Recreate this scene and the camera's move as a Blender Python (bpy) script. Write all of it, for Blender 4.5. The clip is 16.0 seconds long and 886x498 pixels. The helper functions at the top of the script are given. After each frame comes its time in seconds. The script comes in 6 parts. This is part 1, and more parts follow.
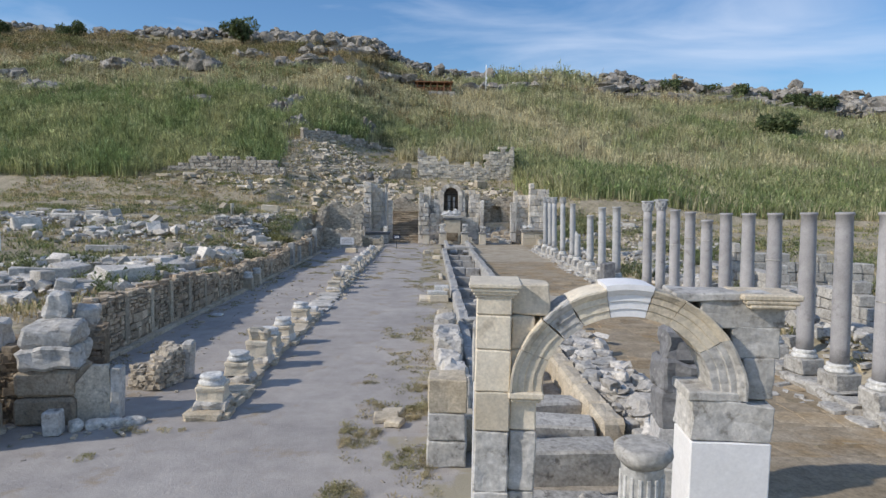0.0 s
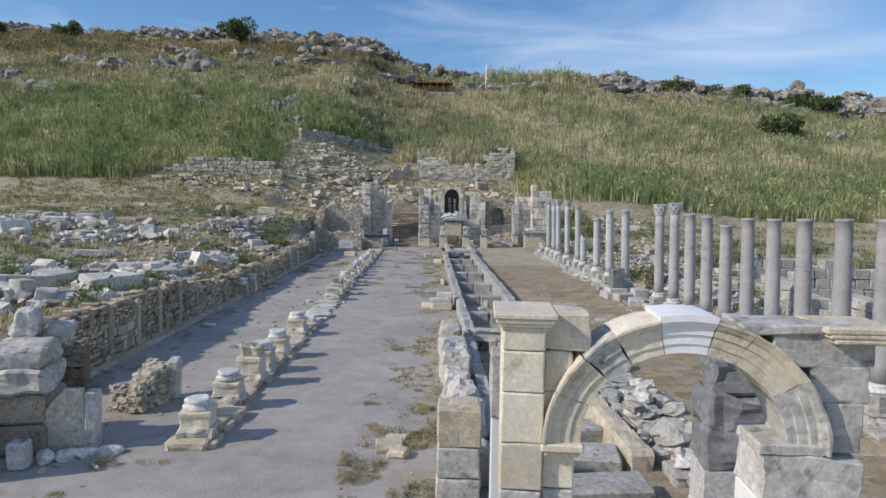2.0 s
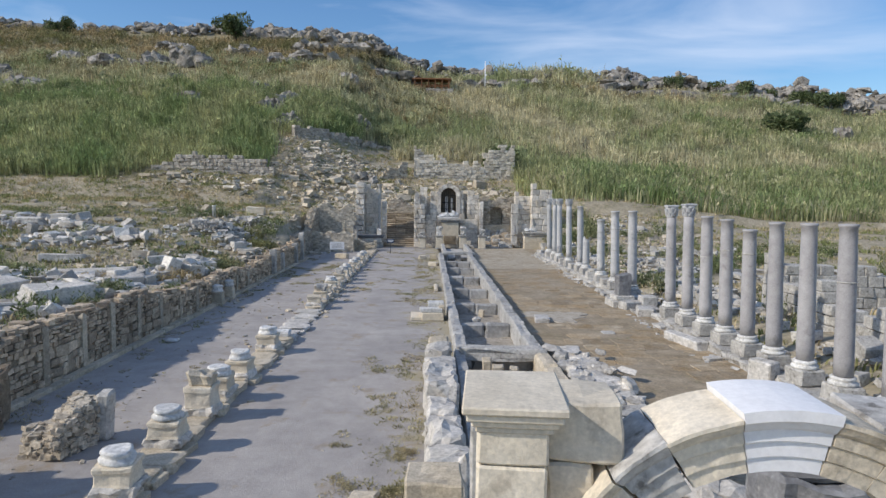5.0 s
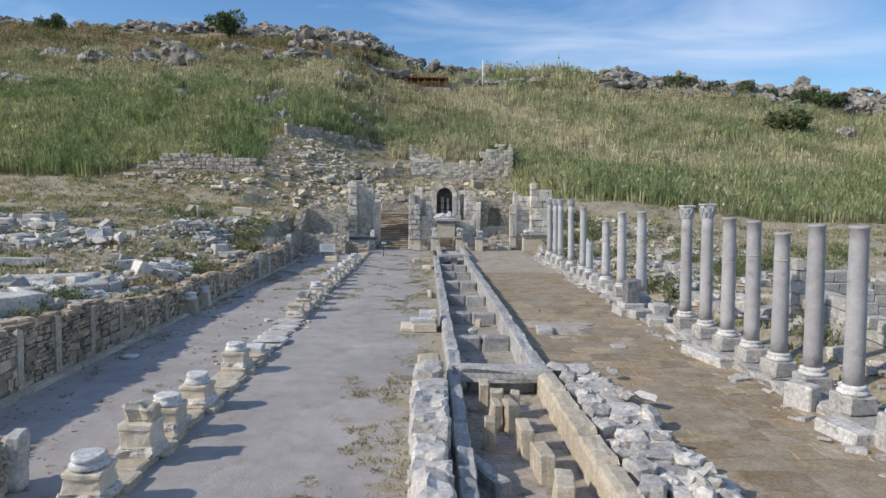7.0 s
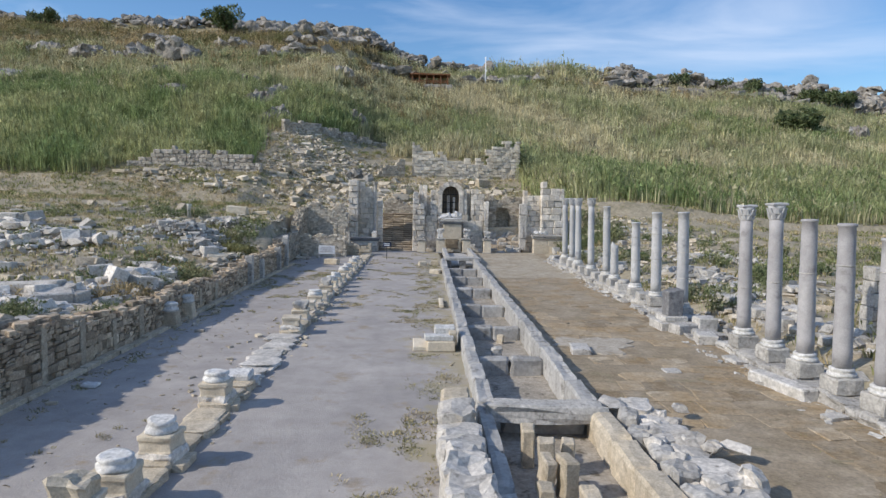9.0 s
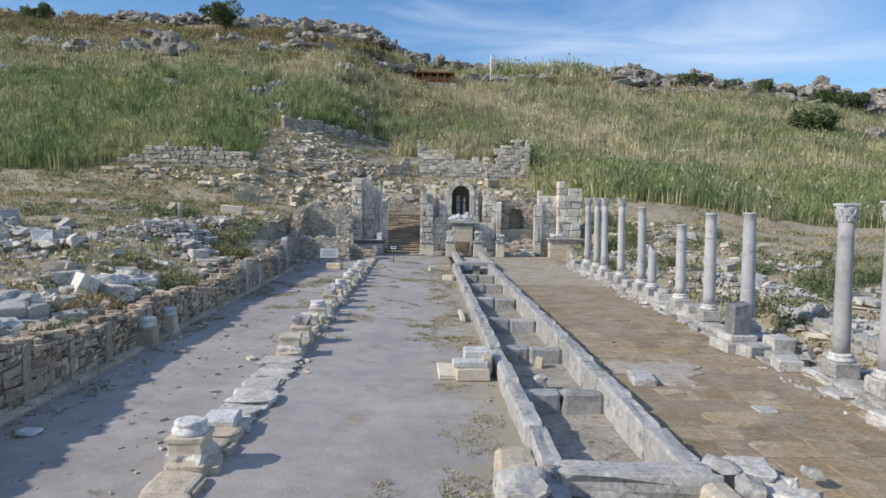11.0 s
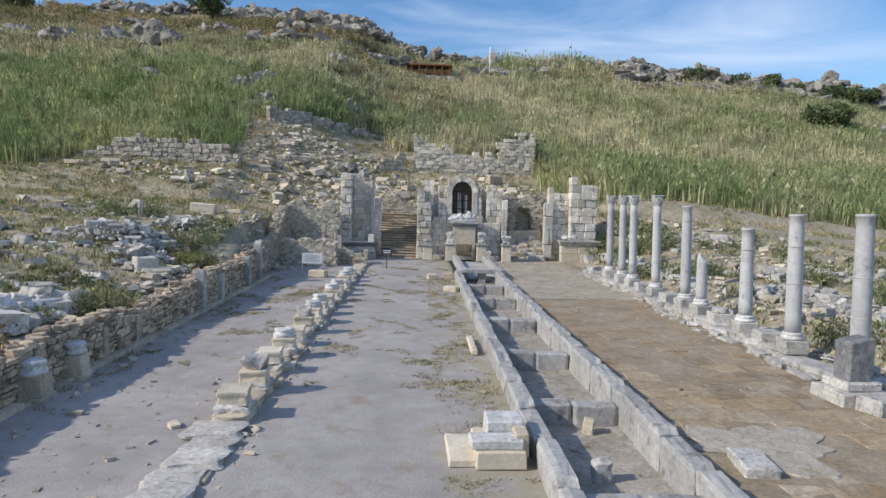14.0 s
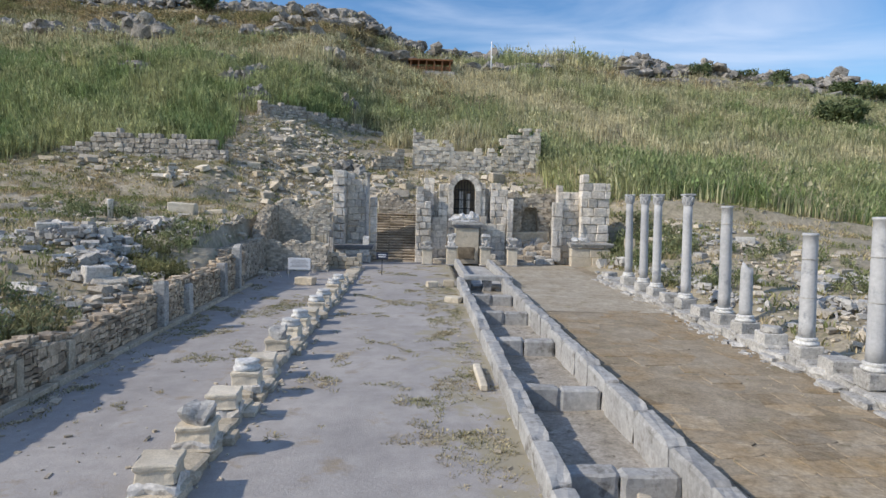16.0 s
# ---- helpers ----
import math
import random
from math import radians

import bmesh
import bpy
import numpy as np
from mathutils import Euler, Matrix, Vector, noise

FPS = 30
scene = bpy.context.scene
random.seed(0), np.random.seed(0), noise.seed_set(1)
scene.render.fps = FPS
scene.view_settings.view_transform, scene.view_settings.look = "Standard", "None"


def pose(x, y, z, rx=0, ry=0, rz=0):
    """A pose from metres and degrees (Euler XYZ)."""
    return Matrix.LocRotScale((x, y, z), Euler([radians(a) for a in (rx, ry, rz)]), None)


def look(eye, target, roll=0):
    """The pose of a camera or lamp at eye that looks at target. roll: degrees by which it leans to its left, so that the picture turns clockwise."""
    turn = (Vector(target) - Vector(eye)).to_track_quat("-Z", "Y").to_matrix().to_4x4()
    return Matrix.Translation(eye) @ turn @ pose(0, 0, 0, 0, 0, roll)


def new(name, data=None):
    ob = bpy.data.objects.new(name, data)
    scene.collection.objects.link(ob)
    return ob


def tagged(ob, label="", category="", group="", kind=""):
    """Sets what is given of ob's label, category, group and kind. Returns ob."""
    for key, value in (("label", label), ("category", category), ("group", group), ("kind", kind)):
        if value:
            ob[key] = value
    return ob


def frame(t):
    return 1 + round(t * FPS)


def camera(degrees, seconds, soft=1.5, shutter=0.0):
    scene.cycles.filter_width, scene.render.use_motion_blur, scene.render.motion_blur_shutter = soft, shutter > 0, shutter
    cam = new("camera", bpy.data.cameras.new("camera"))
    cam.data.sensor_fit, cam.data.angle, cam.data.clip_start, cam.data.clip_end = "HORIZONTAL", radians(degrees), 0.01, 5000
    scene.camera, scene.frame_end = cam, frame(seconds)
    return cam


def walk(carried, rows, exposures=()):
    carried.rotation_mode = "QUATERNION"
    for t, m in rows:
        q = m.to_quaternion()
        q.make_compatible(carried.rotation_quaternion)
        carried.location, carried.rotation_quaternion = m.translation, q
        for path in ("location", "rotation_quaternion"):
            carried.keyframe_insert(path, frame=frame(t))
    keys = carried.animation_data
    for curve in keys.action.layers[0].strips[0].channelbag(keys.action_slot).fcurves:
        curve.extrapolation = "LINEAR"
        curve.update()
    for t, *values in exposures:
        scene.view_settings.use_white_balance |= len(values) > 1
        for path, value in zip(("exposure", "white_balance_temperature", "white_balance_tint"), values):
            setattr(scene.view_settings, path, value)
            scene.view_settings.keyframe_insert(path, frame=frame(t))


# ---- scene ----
cam = camera(69.1, 16.0)
PATH = [
    (0, (-0.383, 1.074, 6.153), (-0.339, 3.067, 5.994), 0.9),
    (0.5, (-0.53, 1.591, 6.146), (-0.485, 3.584, 5.987), 1.0),
    (1, (-0.57, 1.967, 6.168), (-0.525, 3.96, 6.01), 0.9),
    (1.5, (-0.546, 2.385, 6.215), (-0.5, 4.378, 6.058), 0.9),
    (2, (-0.604, 2.712, 6.283), (-0.556, 4.706, 6.127), 0.9),
    (2.5, (-0.6, 3.068, 6.373), (-0.552, 5.061, 6.216), 0.9),
    (3, (-0.581, 3.502, 6.41), (-0.532, 5.495, 6.253), 0.9),
    (3.5, (-0.516, 4.028, 6.386), (-0.466, 6.021, 6.231), 0.9),
    (4, (-0.379, 4.59, 6.419), (-0.33, 6.583, 6.262), 0.9),
    (4.2, (-0.307, 4.86, 6.422), (-0.262, 6.853, 6.26), 0.8),
    (6.5, (0.216, 7.959, 6.341), (0.27, 9.952, 6.181), 1.0),
    (7, (0.231, 8.892, 6.323), (0.286, 10.885, 6.164), 0.9),
    (7.5, (0.116, 9.903, 6.295), (0.174, 11.895, 6.137), 0.9),
    (8, (-0.072, 10.945, 6.308), (-0.011, 12.938, 6.149), 1.0),
    (8.5, (-0.293, 12.05, 6.271), (-0.231, 14.043, 6.111), 1.1),
    (9, (-0.515, 13.164, 6.201), (-0.455, 15.157, 6.042), 1.1),
    (9.2, (-0.571, 13.659, 6.163), (-0.517, 15.652, 6.004), 1.2),
    (11.3, (-1.654, 18.576, 5.948), (-1.588, 20.569, 5.796), 1.4),
    (11.5, (-1.72, 19.052, 5.957), (-1.65, 21.045, 5.8), 1.4),
    (12, (-1.726, 20.22, 5.942), (-1.654, 22.212, 5.786), 1.5),
    (12.5, (-1.645, 21.421, 5.907), (-1.573, 23.414, 5.75), 1.4),
    (13, (-1.686, 22.631, 5.879), (-1.611, 24.623, 5.722), 1.5),
    (13.5, (-1.684, 23.877, 5.88), (-1.609, 25.87, 5.725), 1.5),
    (14, (-1.66, 25.162, 5.866), (-1.583, 27.155, 5.709), 1.5),
    (14.5, (-1.618, 26.431, 5.81), (-1.542, 28.423, 5.654), 1.6),
    (15, (-1.624, 27.666, 5.752), (-1.549, 29.658, 5.597), 1.6),
    (15.5, (-1.581, 28.899, 5.769), (-1.505, 30.892, 5.611), 1.5),
    (16, (-1.551, 29.776, 5.865), (-1.474, 31.768, 5.705), 1.5),
]
walk(cam, [(t, look(e, g, r)) for t, e, g, r in PATH], exposures=[(0, 0.34), (4, 0.36), (7, 0.43), (9, 0.44), (12.5, 0.51), (16, 0.46)])

# world, sun, exposure
SUN_EL, SUN_AZ = 33.5, 252.0      # degrees above the horizon; compass bearing, +y is north
world = bpy.data.worlds.new("sky")
scene.world = world
world.use_nodes = True
wt = world.node_tree
wn = wt.nodes
bg = wn["Background"]
sky = wn.new("ShaderNodeTexSky")
sky.sky_type = 'NISHITA'
sky.sun_disc = False
sky.sun_elevation = radians(SUN_EL)
sky.sun_rotation = radians(SUN_AZ)
sky.air_density, sky.dust_density, sky.ozone_density = 1.0, 0.4, 2.0
co = wn.new("ShaderNodeTexCoord")
mp = wn.new("ShaderNodeMapping")
mp.inputs["Scale"].default_value = (1.0, 1.0, 5.5)
mp.inputs["Rotation"].default_value = (0.0, 0.10, 0.0)
cl = wn.new("ShaderNodeTexNoise")
cl.inputs["Scale"].default_value = 2.6
cl.inputs["Detail"].default_value = 6.0
cl.inputs["Roughness"].default_value = 0.52
cl.inputs["Distortion"].default_value = 0.5
cr = wn.new("ShaderNodeValToRGB")
cr.color_ramp.elements[0].position = 0.42
cr.color_ramp.elements[0].color = (0.08, 0.08, 0.08, 1)
cr.color_ramp.elements[1].position = 0.74
cr.color_ramp.elements[1].color = (0.66, 0.66, 0.66, 1)
mx = wn.new("ShaderNodeMix")
mx.data_type = 'RGBA'
mx.inputs["B"].default_value = (3.35, 3.85, 4.8, 1)
wt.links.new(co.outputs["Generated"], mp.inputs["Vector"])
wt.links.new(mp.outputs["Vector"], cl.inputs["Vector"])
wt.links.new(cl.outputs["Fac"], cr.inputs["Fac"])
wt.links.new(cr.outputs["Color"], mx.inputs["Factor"])
hs = wn.new("ShaderNodeHueSaturation")
hs.inputs["Saturation"].default_value = 1.38
hs.inputs["Value"].default_value = 0.62
hs.inputs["Hue"].default_value = 0.506
wt.links.new(sky.outputs["Color"], hs.inputs["Color"])
wt.links.new(hs.outputs["Color"], mx.inputs["A"])
wt.links.new(mx.outputs["Result"], bg.inputs["Color"])
bg.inputs["Strength"].default_value = 0.165

sun = new("sun", bpy.data.lights.new("sun", 'SUN'))
sun.data.energy = 2.7
sun.data.angle = radians(1.2)
sun.data.color = (1.0, 0.925, 0.83)
az, el = radians(SUN_AZ), radians(SUN_EL)
sun_dir = Vector((math.sin(az) * math.cos(el), math.cos(az) * math.cos(el), math.sin(el)))
sun.matrix_world = look(sun_dir * 100, (0, 0, 0))


# materials
def mat(name, c1, c2, scale=0.8, grain=14.0, bump=0.35, rough=0.9, c3=None, stain=0.45, island=0.0, objvar=0.12, spread=1.0, speck=1.0):
    """Weathered surface: two colours in large patches, a third in stains, fine grain and relief."""
    m = bpy.data.materials.new(name)
    m.use_nodes = True
    t, n = m.node_tree, m.node_tree.nodes
    b = n["Principled BSDF"]
    b.inputs["Roughness"].default_value = rough
    b.inputs["Specular IOR Level"].default_value = 0.25
    g = n.new("ShaderNodeNewGeometry")

    def noise_tex(s, detail, r=0.6):
        x = n.new("ShaderNodeTexNoise")
        x.inputs["Scale"].default_value, x.inputs["Detail"].default_value, x.inputs["Roughness"].default_value = s, detail, r
        t.links.new(g.outputs["Position"], x.inputs["Vector"])
        return x

    def ramp(src, lo, hi):
        x = n.new("ShaderNodeMapRange")
        x.inputs["From Min"].default_value, x.inputs["From Max"].default_value = lo, hi
        t.links.new(src, x.inputs["Value"])
        return x.outputs["Result"]

    def mix(fac, a, c, kind='MIX'):
        x = n.new("ShaderNodeMix")
        x.data_type, x.blend_type = 'RGBA', kind
        for key, v in (("Factor", fac), ("A", a), ("B", c)):
            if isinstance(v, (tuple, float, int)):
                x.inputs[key].default_value = (*v, 1) if isinstance(v, tuple) else v
            else:
                t.links.new(v, x.inputs[key])
        return x.outputs["Result"]
    big = noise_tex(scale, 4)
    col = mix(ramp(big.outputs["Fac"], 0.5 - 0.17 * spread, 0.5 + 0.17 * spread), c1, c2)
    if c3:
        st = noise_tex(scale * 2.7, 6, 0.7)
        col = mix(ramp(st.outputs["Fac"], 0.5 + 0.14 * (1 - stain), 0.62 + 0.12 * (1 - stain)), col, c3)
    fine = noise_tex(grain, 5, 0.65)
    gr = n.new("ShaderNodeMapRange")
    gr.inputs["From Min"].default_value, gr.inputs["From Max"].default_value = 0.3, 0.7
    gr.inputs["To Min"].default_value, gr.inputs["To Max"].default_value = 1 - 0.26 * speck, 1 + 0.24 * speck
    t.links.new(fine.outputs["Fac"], gr.inputs["Value"])
    col = mix(1.0, col, gr.outputs["Result"], 'MULTIPLY')
    mott = noise_tex(scale * 5.5, 5, 0.7)
    mo = n.new("ShaderNodeMapRange")
    mo.inputs["From Min"].default_value, mo.inputs["From Max"].default_value = 0.32, 0.68
    mo.inputs["To Min"].default_value, mo.inputs["To Max"].default_value = 1 - 0.22 * speck, 1 + 0.18 * speck
    t.links.new(mott.outputs["Fac"], mo.inputs["Value"])
    col = mix(1.0, col, mo.outputs["Result"], 'MULTIPLY')
    oi = n.new("ShaderNodeObjectInfo")
    for src, amount in ((oi.outputs["Random"], objvar), (g.outputs["Random Per Island"], island)):
        if amount:
            r = n.new("ShaderNodeMapRange")
            r.inputs["To Min"].default_value, r.inputs["To Max"].default_value = 1 - amount, 1 + amount
            t.links.new(src, r.inputs["Value"])
            col = mix(1.0, col, r.outputs["Result"], 'MULTIPLY')
    t.links.new(col, b.inputs["Base Color"])
    if bump:
        bp = n.new("ShaderNodeBump")
        bp.inputs["Strength"].default_value = bump
        bp.inputs["Distance"].default_value = 0.03
        mid = noise_tex(grain * 0.35, 6, 0.7)
        t.links.new(mid.outputs["Fac"], bp.inputs["Height"])
        t.links.new(bp.outputs["Normal"], b.inputs["Normal"])
    return m


def leaf_mat(name, green, straw, scale, lo=0.42, hi=0.60, island=0.3, through_light=0.25):
    """Reeds and leaves: colour drifts between two hues over metres, each blade a little different."""
    m = bpy.data.materials.new(name)
    m.use_nodes = True
    t, n = m.node_tree, m.node_tree.nodes
    b = n["Principled BSDF"]
    b.inputs["Roughness"].default_value = 0.7
    b.inputs["Specular IOR Level"].default_value = 0.15
    g = n.new("ShaderNodeNewGeometry")
    x = n.new("ShaderNodeTexNoise")
    x.inputs["Scale"].default_value, x.inputs["Detail"].default_value = scale, 5
    t.links.new(g.outputs["Position"], x.inputs["Vector"])
    a = n.new("ShaderNodeMath")
    a.operation = 'MULTIPLY_ADD'
    a.inputs[1].default_value, a.inputs[2].default_value = 0.16, -0.08
    t.links.new(g.outputs["Random Per Island"], a.inputs[0])
    s = n.new("ShaderNodeMath")
    t.links.new(x.outputs["Fac"], s.inputs[0])
    t.links.new(a.outputs[0], s.inputs[1])
    r = n.new("ShaderNodeMapRange")
    r.inputs["From Min"].default_value, r.inputs["From Max"].default_value = lo, hi
    t.links.new(s.outputs[0], r.inputs["Value"])
    mx1 = n.new("ShaderNodeMix")
    mx1.data_type = 'RGBA'
    mx1.inputs["A"].default_value, mx1.inputs["B"].default_value = (*green, 1), (*straw, 1)
    t.links.new(r.outputs["Result"], mx1.inputs["Factor"])
    v = n.new("ShaderNodeMapRange")
    v.inputs["To Min"].default_value, v.inputs["To Max"].default_value = 1 - island, 1 + island
    t.links.new(g.outputs["Random Per Island"], v.inputs["Value"])
    mx2 = n.new("ShaderNodeMix")
    mx2.data_type, mx2.blend_type = 'RGBA', 'MULTIPLY'
    mx2.inputs["Factor"].default_value = 1.0
    t.links.new(mx1.outputs["Result"], mx2.inputs["A"])
    t.links.new(v.outputs["Result"], mx2.inputs["B"])
    x2 = n.new("ShaderNodeTexNoise")
    x2.inputs["Scale"].default_value, x2.inputs["Detail"].default_value = scale * 7, 4
    t.links.new(g.outputs["Position"], x2.inputs["Vector"])
    v2 = n.new("ShaderNodeMapRange")
    v2.inputs["From Min"].default_value, v2.inputs["From Max"].default_value = 0.33, 0.67
    v2.inputs["To Min"].default_value, v2.inputs["To Max"].default_value = 0.55, 1.40
    t.links.new(x2.outputs["Fac"], v2.inputs["Value"])
    mx3 = n.new("ShaderNodeMix")
    mx3.data_type, mx3.blend_type = 'RGBA', 'MULTIPLY'
    mx3.inputs["Factor"].default_value = 1.0
    t.links.new(mx2.outputs["Result"], mx3.inputs["A"])
    t.links.new(v2.outputs["Result"], mx3.inputs["B"])
    mx2 = mx3
    t.links.new(mx2.outputs["Result"], b.inputs["Base Color"])
    tr = n.new("ShaderNodeBsdfTranslucent")
    t.links.new(mx2.outputs["Result"], tr.inputs["Color"])
    ms = n.new("ShaderNodeMixShader")
    ms.inputs["Fac"].default_value = through_light
    t.links.new(b.outputs["BSDF"], ms.inputs[1])
    t.links.new(tr.outputs["BSDF"], ms.inputs[2])
    t.links.new(ms.outputs["Shader"], n["Material Output"].inputs["Surface"])
    return m


M_STREET = mat("packed_gravel", (0.37, 0.343, 0.318), (0.475, 0.438, 0.40), 0.26, 34, 0.6, 0.95, (0.36, 0.30, 0.225), 0.5, speck=0.6)
M_DIRT = mat("dry_soil", (0.235, 0.185, 0.118), (0.345, 0.29, 0.215), 0.28, 12, 0.8, 0.95, (0.235, 0.20, 0.125), 0.55)
M_SLAB = mat("worn_flagstone", (0.30, 0.215, 0.118), (0.38, 0.32, 0.235), 0.7, 11, 0.8, 0.9, (0.25, 0.205, 0.13), 0.55, objvar=0.24)
M_HILL = mat("hill_soil", (0.275, 0.24, 0.165), (0.405, 0.35, 0.26), 0.35, 4.0, 0.9, 0.95, (0.20, 0.195, 0.10), 0.6)
M_GREY = mat("grey_limestone", (0.35, 0.335, 0.305), (0.48, 0.46, 0.42), 1.5, 10, 0.75, 0.92, (0.19, 0.178, 0.16), 0.6, island=0.18, objvar=0.14)
M_DGREY = mat("dark_limestone", (0.17, 0.17, 0.175), (0.26, 0.26, 0.26), 1.1, 9, 0.6, 0.9, (0.36, 0.35, 0.34), 0.4, island=0.1)
M_CREAM = mat("cream_limestone", (0.57, 0.49, 0.365), (0.67, 0.605, 0.49), 0.55, 22, 0.4, 0.88, (0.44, 0.38, 0.29), 0.4, island=0.1, speck=0.6)
M_TAN = mat("tan_block", (0.45, 0.38, 0.275), (0.55, 0.485, 0.38), 0.7, 20, 0.45, 0.9, (0.31, 0.265, 0.20), 0.4, island=0.15, objvar=0.14)
M_WHITE = mat("white_marble", (0.50, 0.49, 0.46), (0.61, 0.60, 0.57), 1.6, 9, 0.45, 0.8, (0.30, 0.29, 0.27), 0.5, island=0.12, objvar=0.10)
M_COLUMN = mat("grey_granite", (0.325, 0.315, 0.315), (0.40, 0.388, 0.385), 0.6, 30, 0.2, 0.78, (0.26, 0.25, 0.245), 0.5, objvar=0.12, speck=0.55)
M_MARBLE_COL = mat("veined_white_marble", (0.49, 0.487, 0.475), (0.41, 0.412, 0.415), 0.7, 9, 0.3, 0.7, (0.27, 0.275, 0.29), 0.5, objvar=0.10, speck=0.4)
M_PLASTER = mat("new_white_stone", (0.82, 0.81, 0.80), (0.76, 0.75, 0.74), 2.0, 20, 0.08, 0.7, speck=0.2)
M_WALLRUB = mat("brown_wall_rubble", (0.27, 0.21, 0.148), (0.41, 0.34, 0.25), 1.9, 12, 0.7, 0.93, (0.19, 0.155, 0.115), 0.55, island=0.42, objvar=0.30)
# Dark earth of wall joints; on the stair risers it paints shade.
M_JOINT_SHADE = mat("dark_earth_joint_shade", (0.185, 0.15, 0.105), (0.26, 0.215, 0.155), 1.4, 10, 0.8, 0.95, (0.13, 0.105, 0.075), 0.5)
# Pitted tan-brown courses, colour darkened for the shade on their camera side.
M_PIER_T_SHADED = mat("shaded_pitted_brown_block", (0.30, 0.245, 0.18), (0.40, 0.34, 0.26), 2.2, 16, 0.8, 0.92, (0.19, 0.16, 0.125), 0.6, objvar=0.15)
M_PIER_G = mat("lichened_grey_block", (0.42, 0.40, 0.36), (0.57, 0.55, 0.515), 1.3, 9, 0.9, 0.92, (0.22, 0.205, 0.18), 0.55, objvar=0.12)
M_PATCH = mat("worn_beige_cement", (0.37, 0.325, 0.26), (0.43, 0.385, 0.315), 0.8, 14, 0.4, 0.9, (0.30, 0.245, 0.165), 0.6)
M_YARD = mat("pale_trodden_earth", (0.36, 0.30, 0.215), (0.47, 0.415, 0.325), 0.45, 10, 0.7, 0.95, (0.29, 0.25, 0.16), 0.5)
M_CEMENT = mat("grey_cement", (0.44, 0.43, 0.42), (0.50, 0.48, 0.46), 1.5, 18, 0.15, 0.85)
M_RUBBLE = mat("rubble_masonry", (0.43, 0.37, 0.285), (0.54, 0.485, 0.395), 1.6, 14, 0.6, 0.92, (0.25, 0.215, 0.17), 0.5, island=0.30, objvar=0.25)
M_MORTAR = mat("earth_mortar", (0.38, 0.32, 0.24), (0.47, 0.405, 0.31), 1.2, 10, 0.8, 0.95, (0.23, 0.19, 0.14), 0.5)
M_RUBBLE_W = mat("pale_rubble", (0.45, 0.42, 0.37), (0.62, 0.585, 0.53), 1.2, 10, 0.6, 0.9, (0.25, 0.23, 0.20), 0.5, island=0.32)
M_CLIFF = mat("cliff_rock", (0.25, 0.23, 0.195), (0.38, 0.355, 0.315), 0.5, 1.4, 1.0, 0.95, (0.13, 0.11, 0.085), 0.65, island=0.25, speck=1.5)
# Olive hill soil, darkened to paint the shade in gaps between reeds.
M_SHADED_SOIL = mat("shaded_reed_soil", (0.20, 0.18, 0.10), (0.29, 0.245, 0.15), 0.25, 2.5, 0.8, 0.95, (0.11, 0.11, 0.05), 0.6)
M_STAIR = mat("brown_step_stone", (0.36, 0.295, 0.215), (0.46, 0.39, 0.30), 1.4, 8, 0.7, 0.92, (0.20, 0.165, 0.125), 0.6, objvar=0.25)
M_WALLNYM = mat("nymphaeum_block", (0.57, 0.51, 0.42), (0.70, 0.655, 0.585), 0.5, 6, 0.7, 0.9, (0.33, 0.30, 0.26), 0.45, objvar=0.22)
M_CANAL = mat("canal_limestone", (0.33, 0.32, 0.30), (0.445, 0.435, 0.41), 0.55, 7, 0.8, 0.9, (0.21, 0.197, 0.175), 0.62, island=0.08, objvar=0.12, speck=0.75)
M_SILT = mat("canal_silt", (0.31, 0.275, 0.22), (0.44, 0.40, 0.345), 0.8, 10, 0.7, 0.95, (0.15, 0.13, 0.10), 0.6)
M_WOOD = mat("brown_timber", (0.22, 0.10, 0.05), (0.28, 0.14, 0.07), 2.0, 12, 0.2, 0.7)
M_IRON = mat("dark_iron", (0.04, 0.04, 0.045), (0.06, 0.06, 0.06), 3.0, 20, 0.1, 0.6)
M_PAINT = mat("white_paint", (0.80, 0.80, 0.80), (0.76, 0.77, 0.78), 2.0, 20, 0.0, 0.5, speck=0.1)
M_DARK = mat("dark_paint", (0.03, 0.04, 0.07), (0.04, 0.05, 0.08), 2.0, 20, 0.0, 0.5)
M_REED = leaf_mat("reed_leaf", (0.32, 0.355, 0.175), (0.58, 0.525, 0.335), 0.05, 0.40, 0.60, 0.30, 0.4)
M_REED_G = leaf_mat("green_reed_leaf", (0.225, 0.295, 0.12), (0.43, 0.43, 0.22), 0.09, 0.40, 0.66, 0.38, 0.4)
M_DRY = leaf_mat("dry_shrub_leaf", (0.22, 0.215, 0.095), (0.44, 0.345, 0.195), 0.07, 0.40, 0.60, 0.45, 0.25)
M_GRASS = leaf_mat("grass_blade", (0.23, 0.255, 0.095), (0.50, 0.41, 0.25), 0.35, 0.42, 0.60, 0.3, 0.3)
M_HERB = leaf_mat("herb_leaf", (0.15, 0.185, 0.085), (0.28, 0.285, 0.15), 0.4, 0.42, 0.62, 0.45, 0.3)
M_TURF = leaf_mat("dry_turf", (0.30, 0.285, 0.145), (0.46, 0.385, 0.245), 0.5, 0.42, 0.62, 0.25, 0.2)
M_BUSH = leaf_mat("dark_leaf", (0.09, 0.125, 0.055), (0.16, 0.19, 0.09), 0.6, 0.4, 0.6, 0.45, 0.25)
M_TRUNK = mat("bark", (0.14, 0.11, 0.08), (0.19, 0.15, 0.11), 3.0, 20, 0.5)



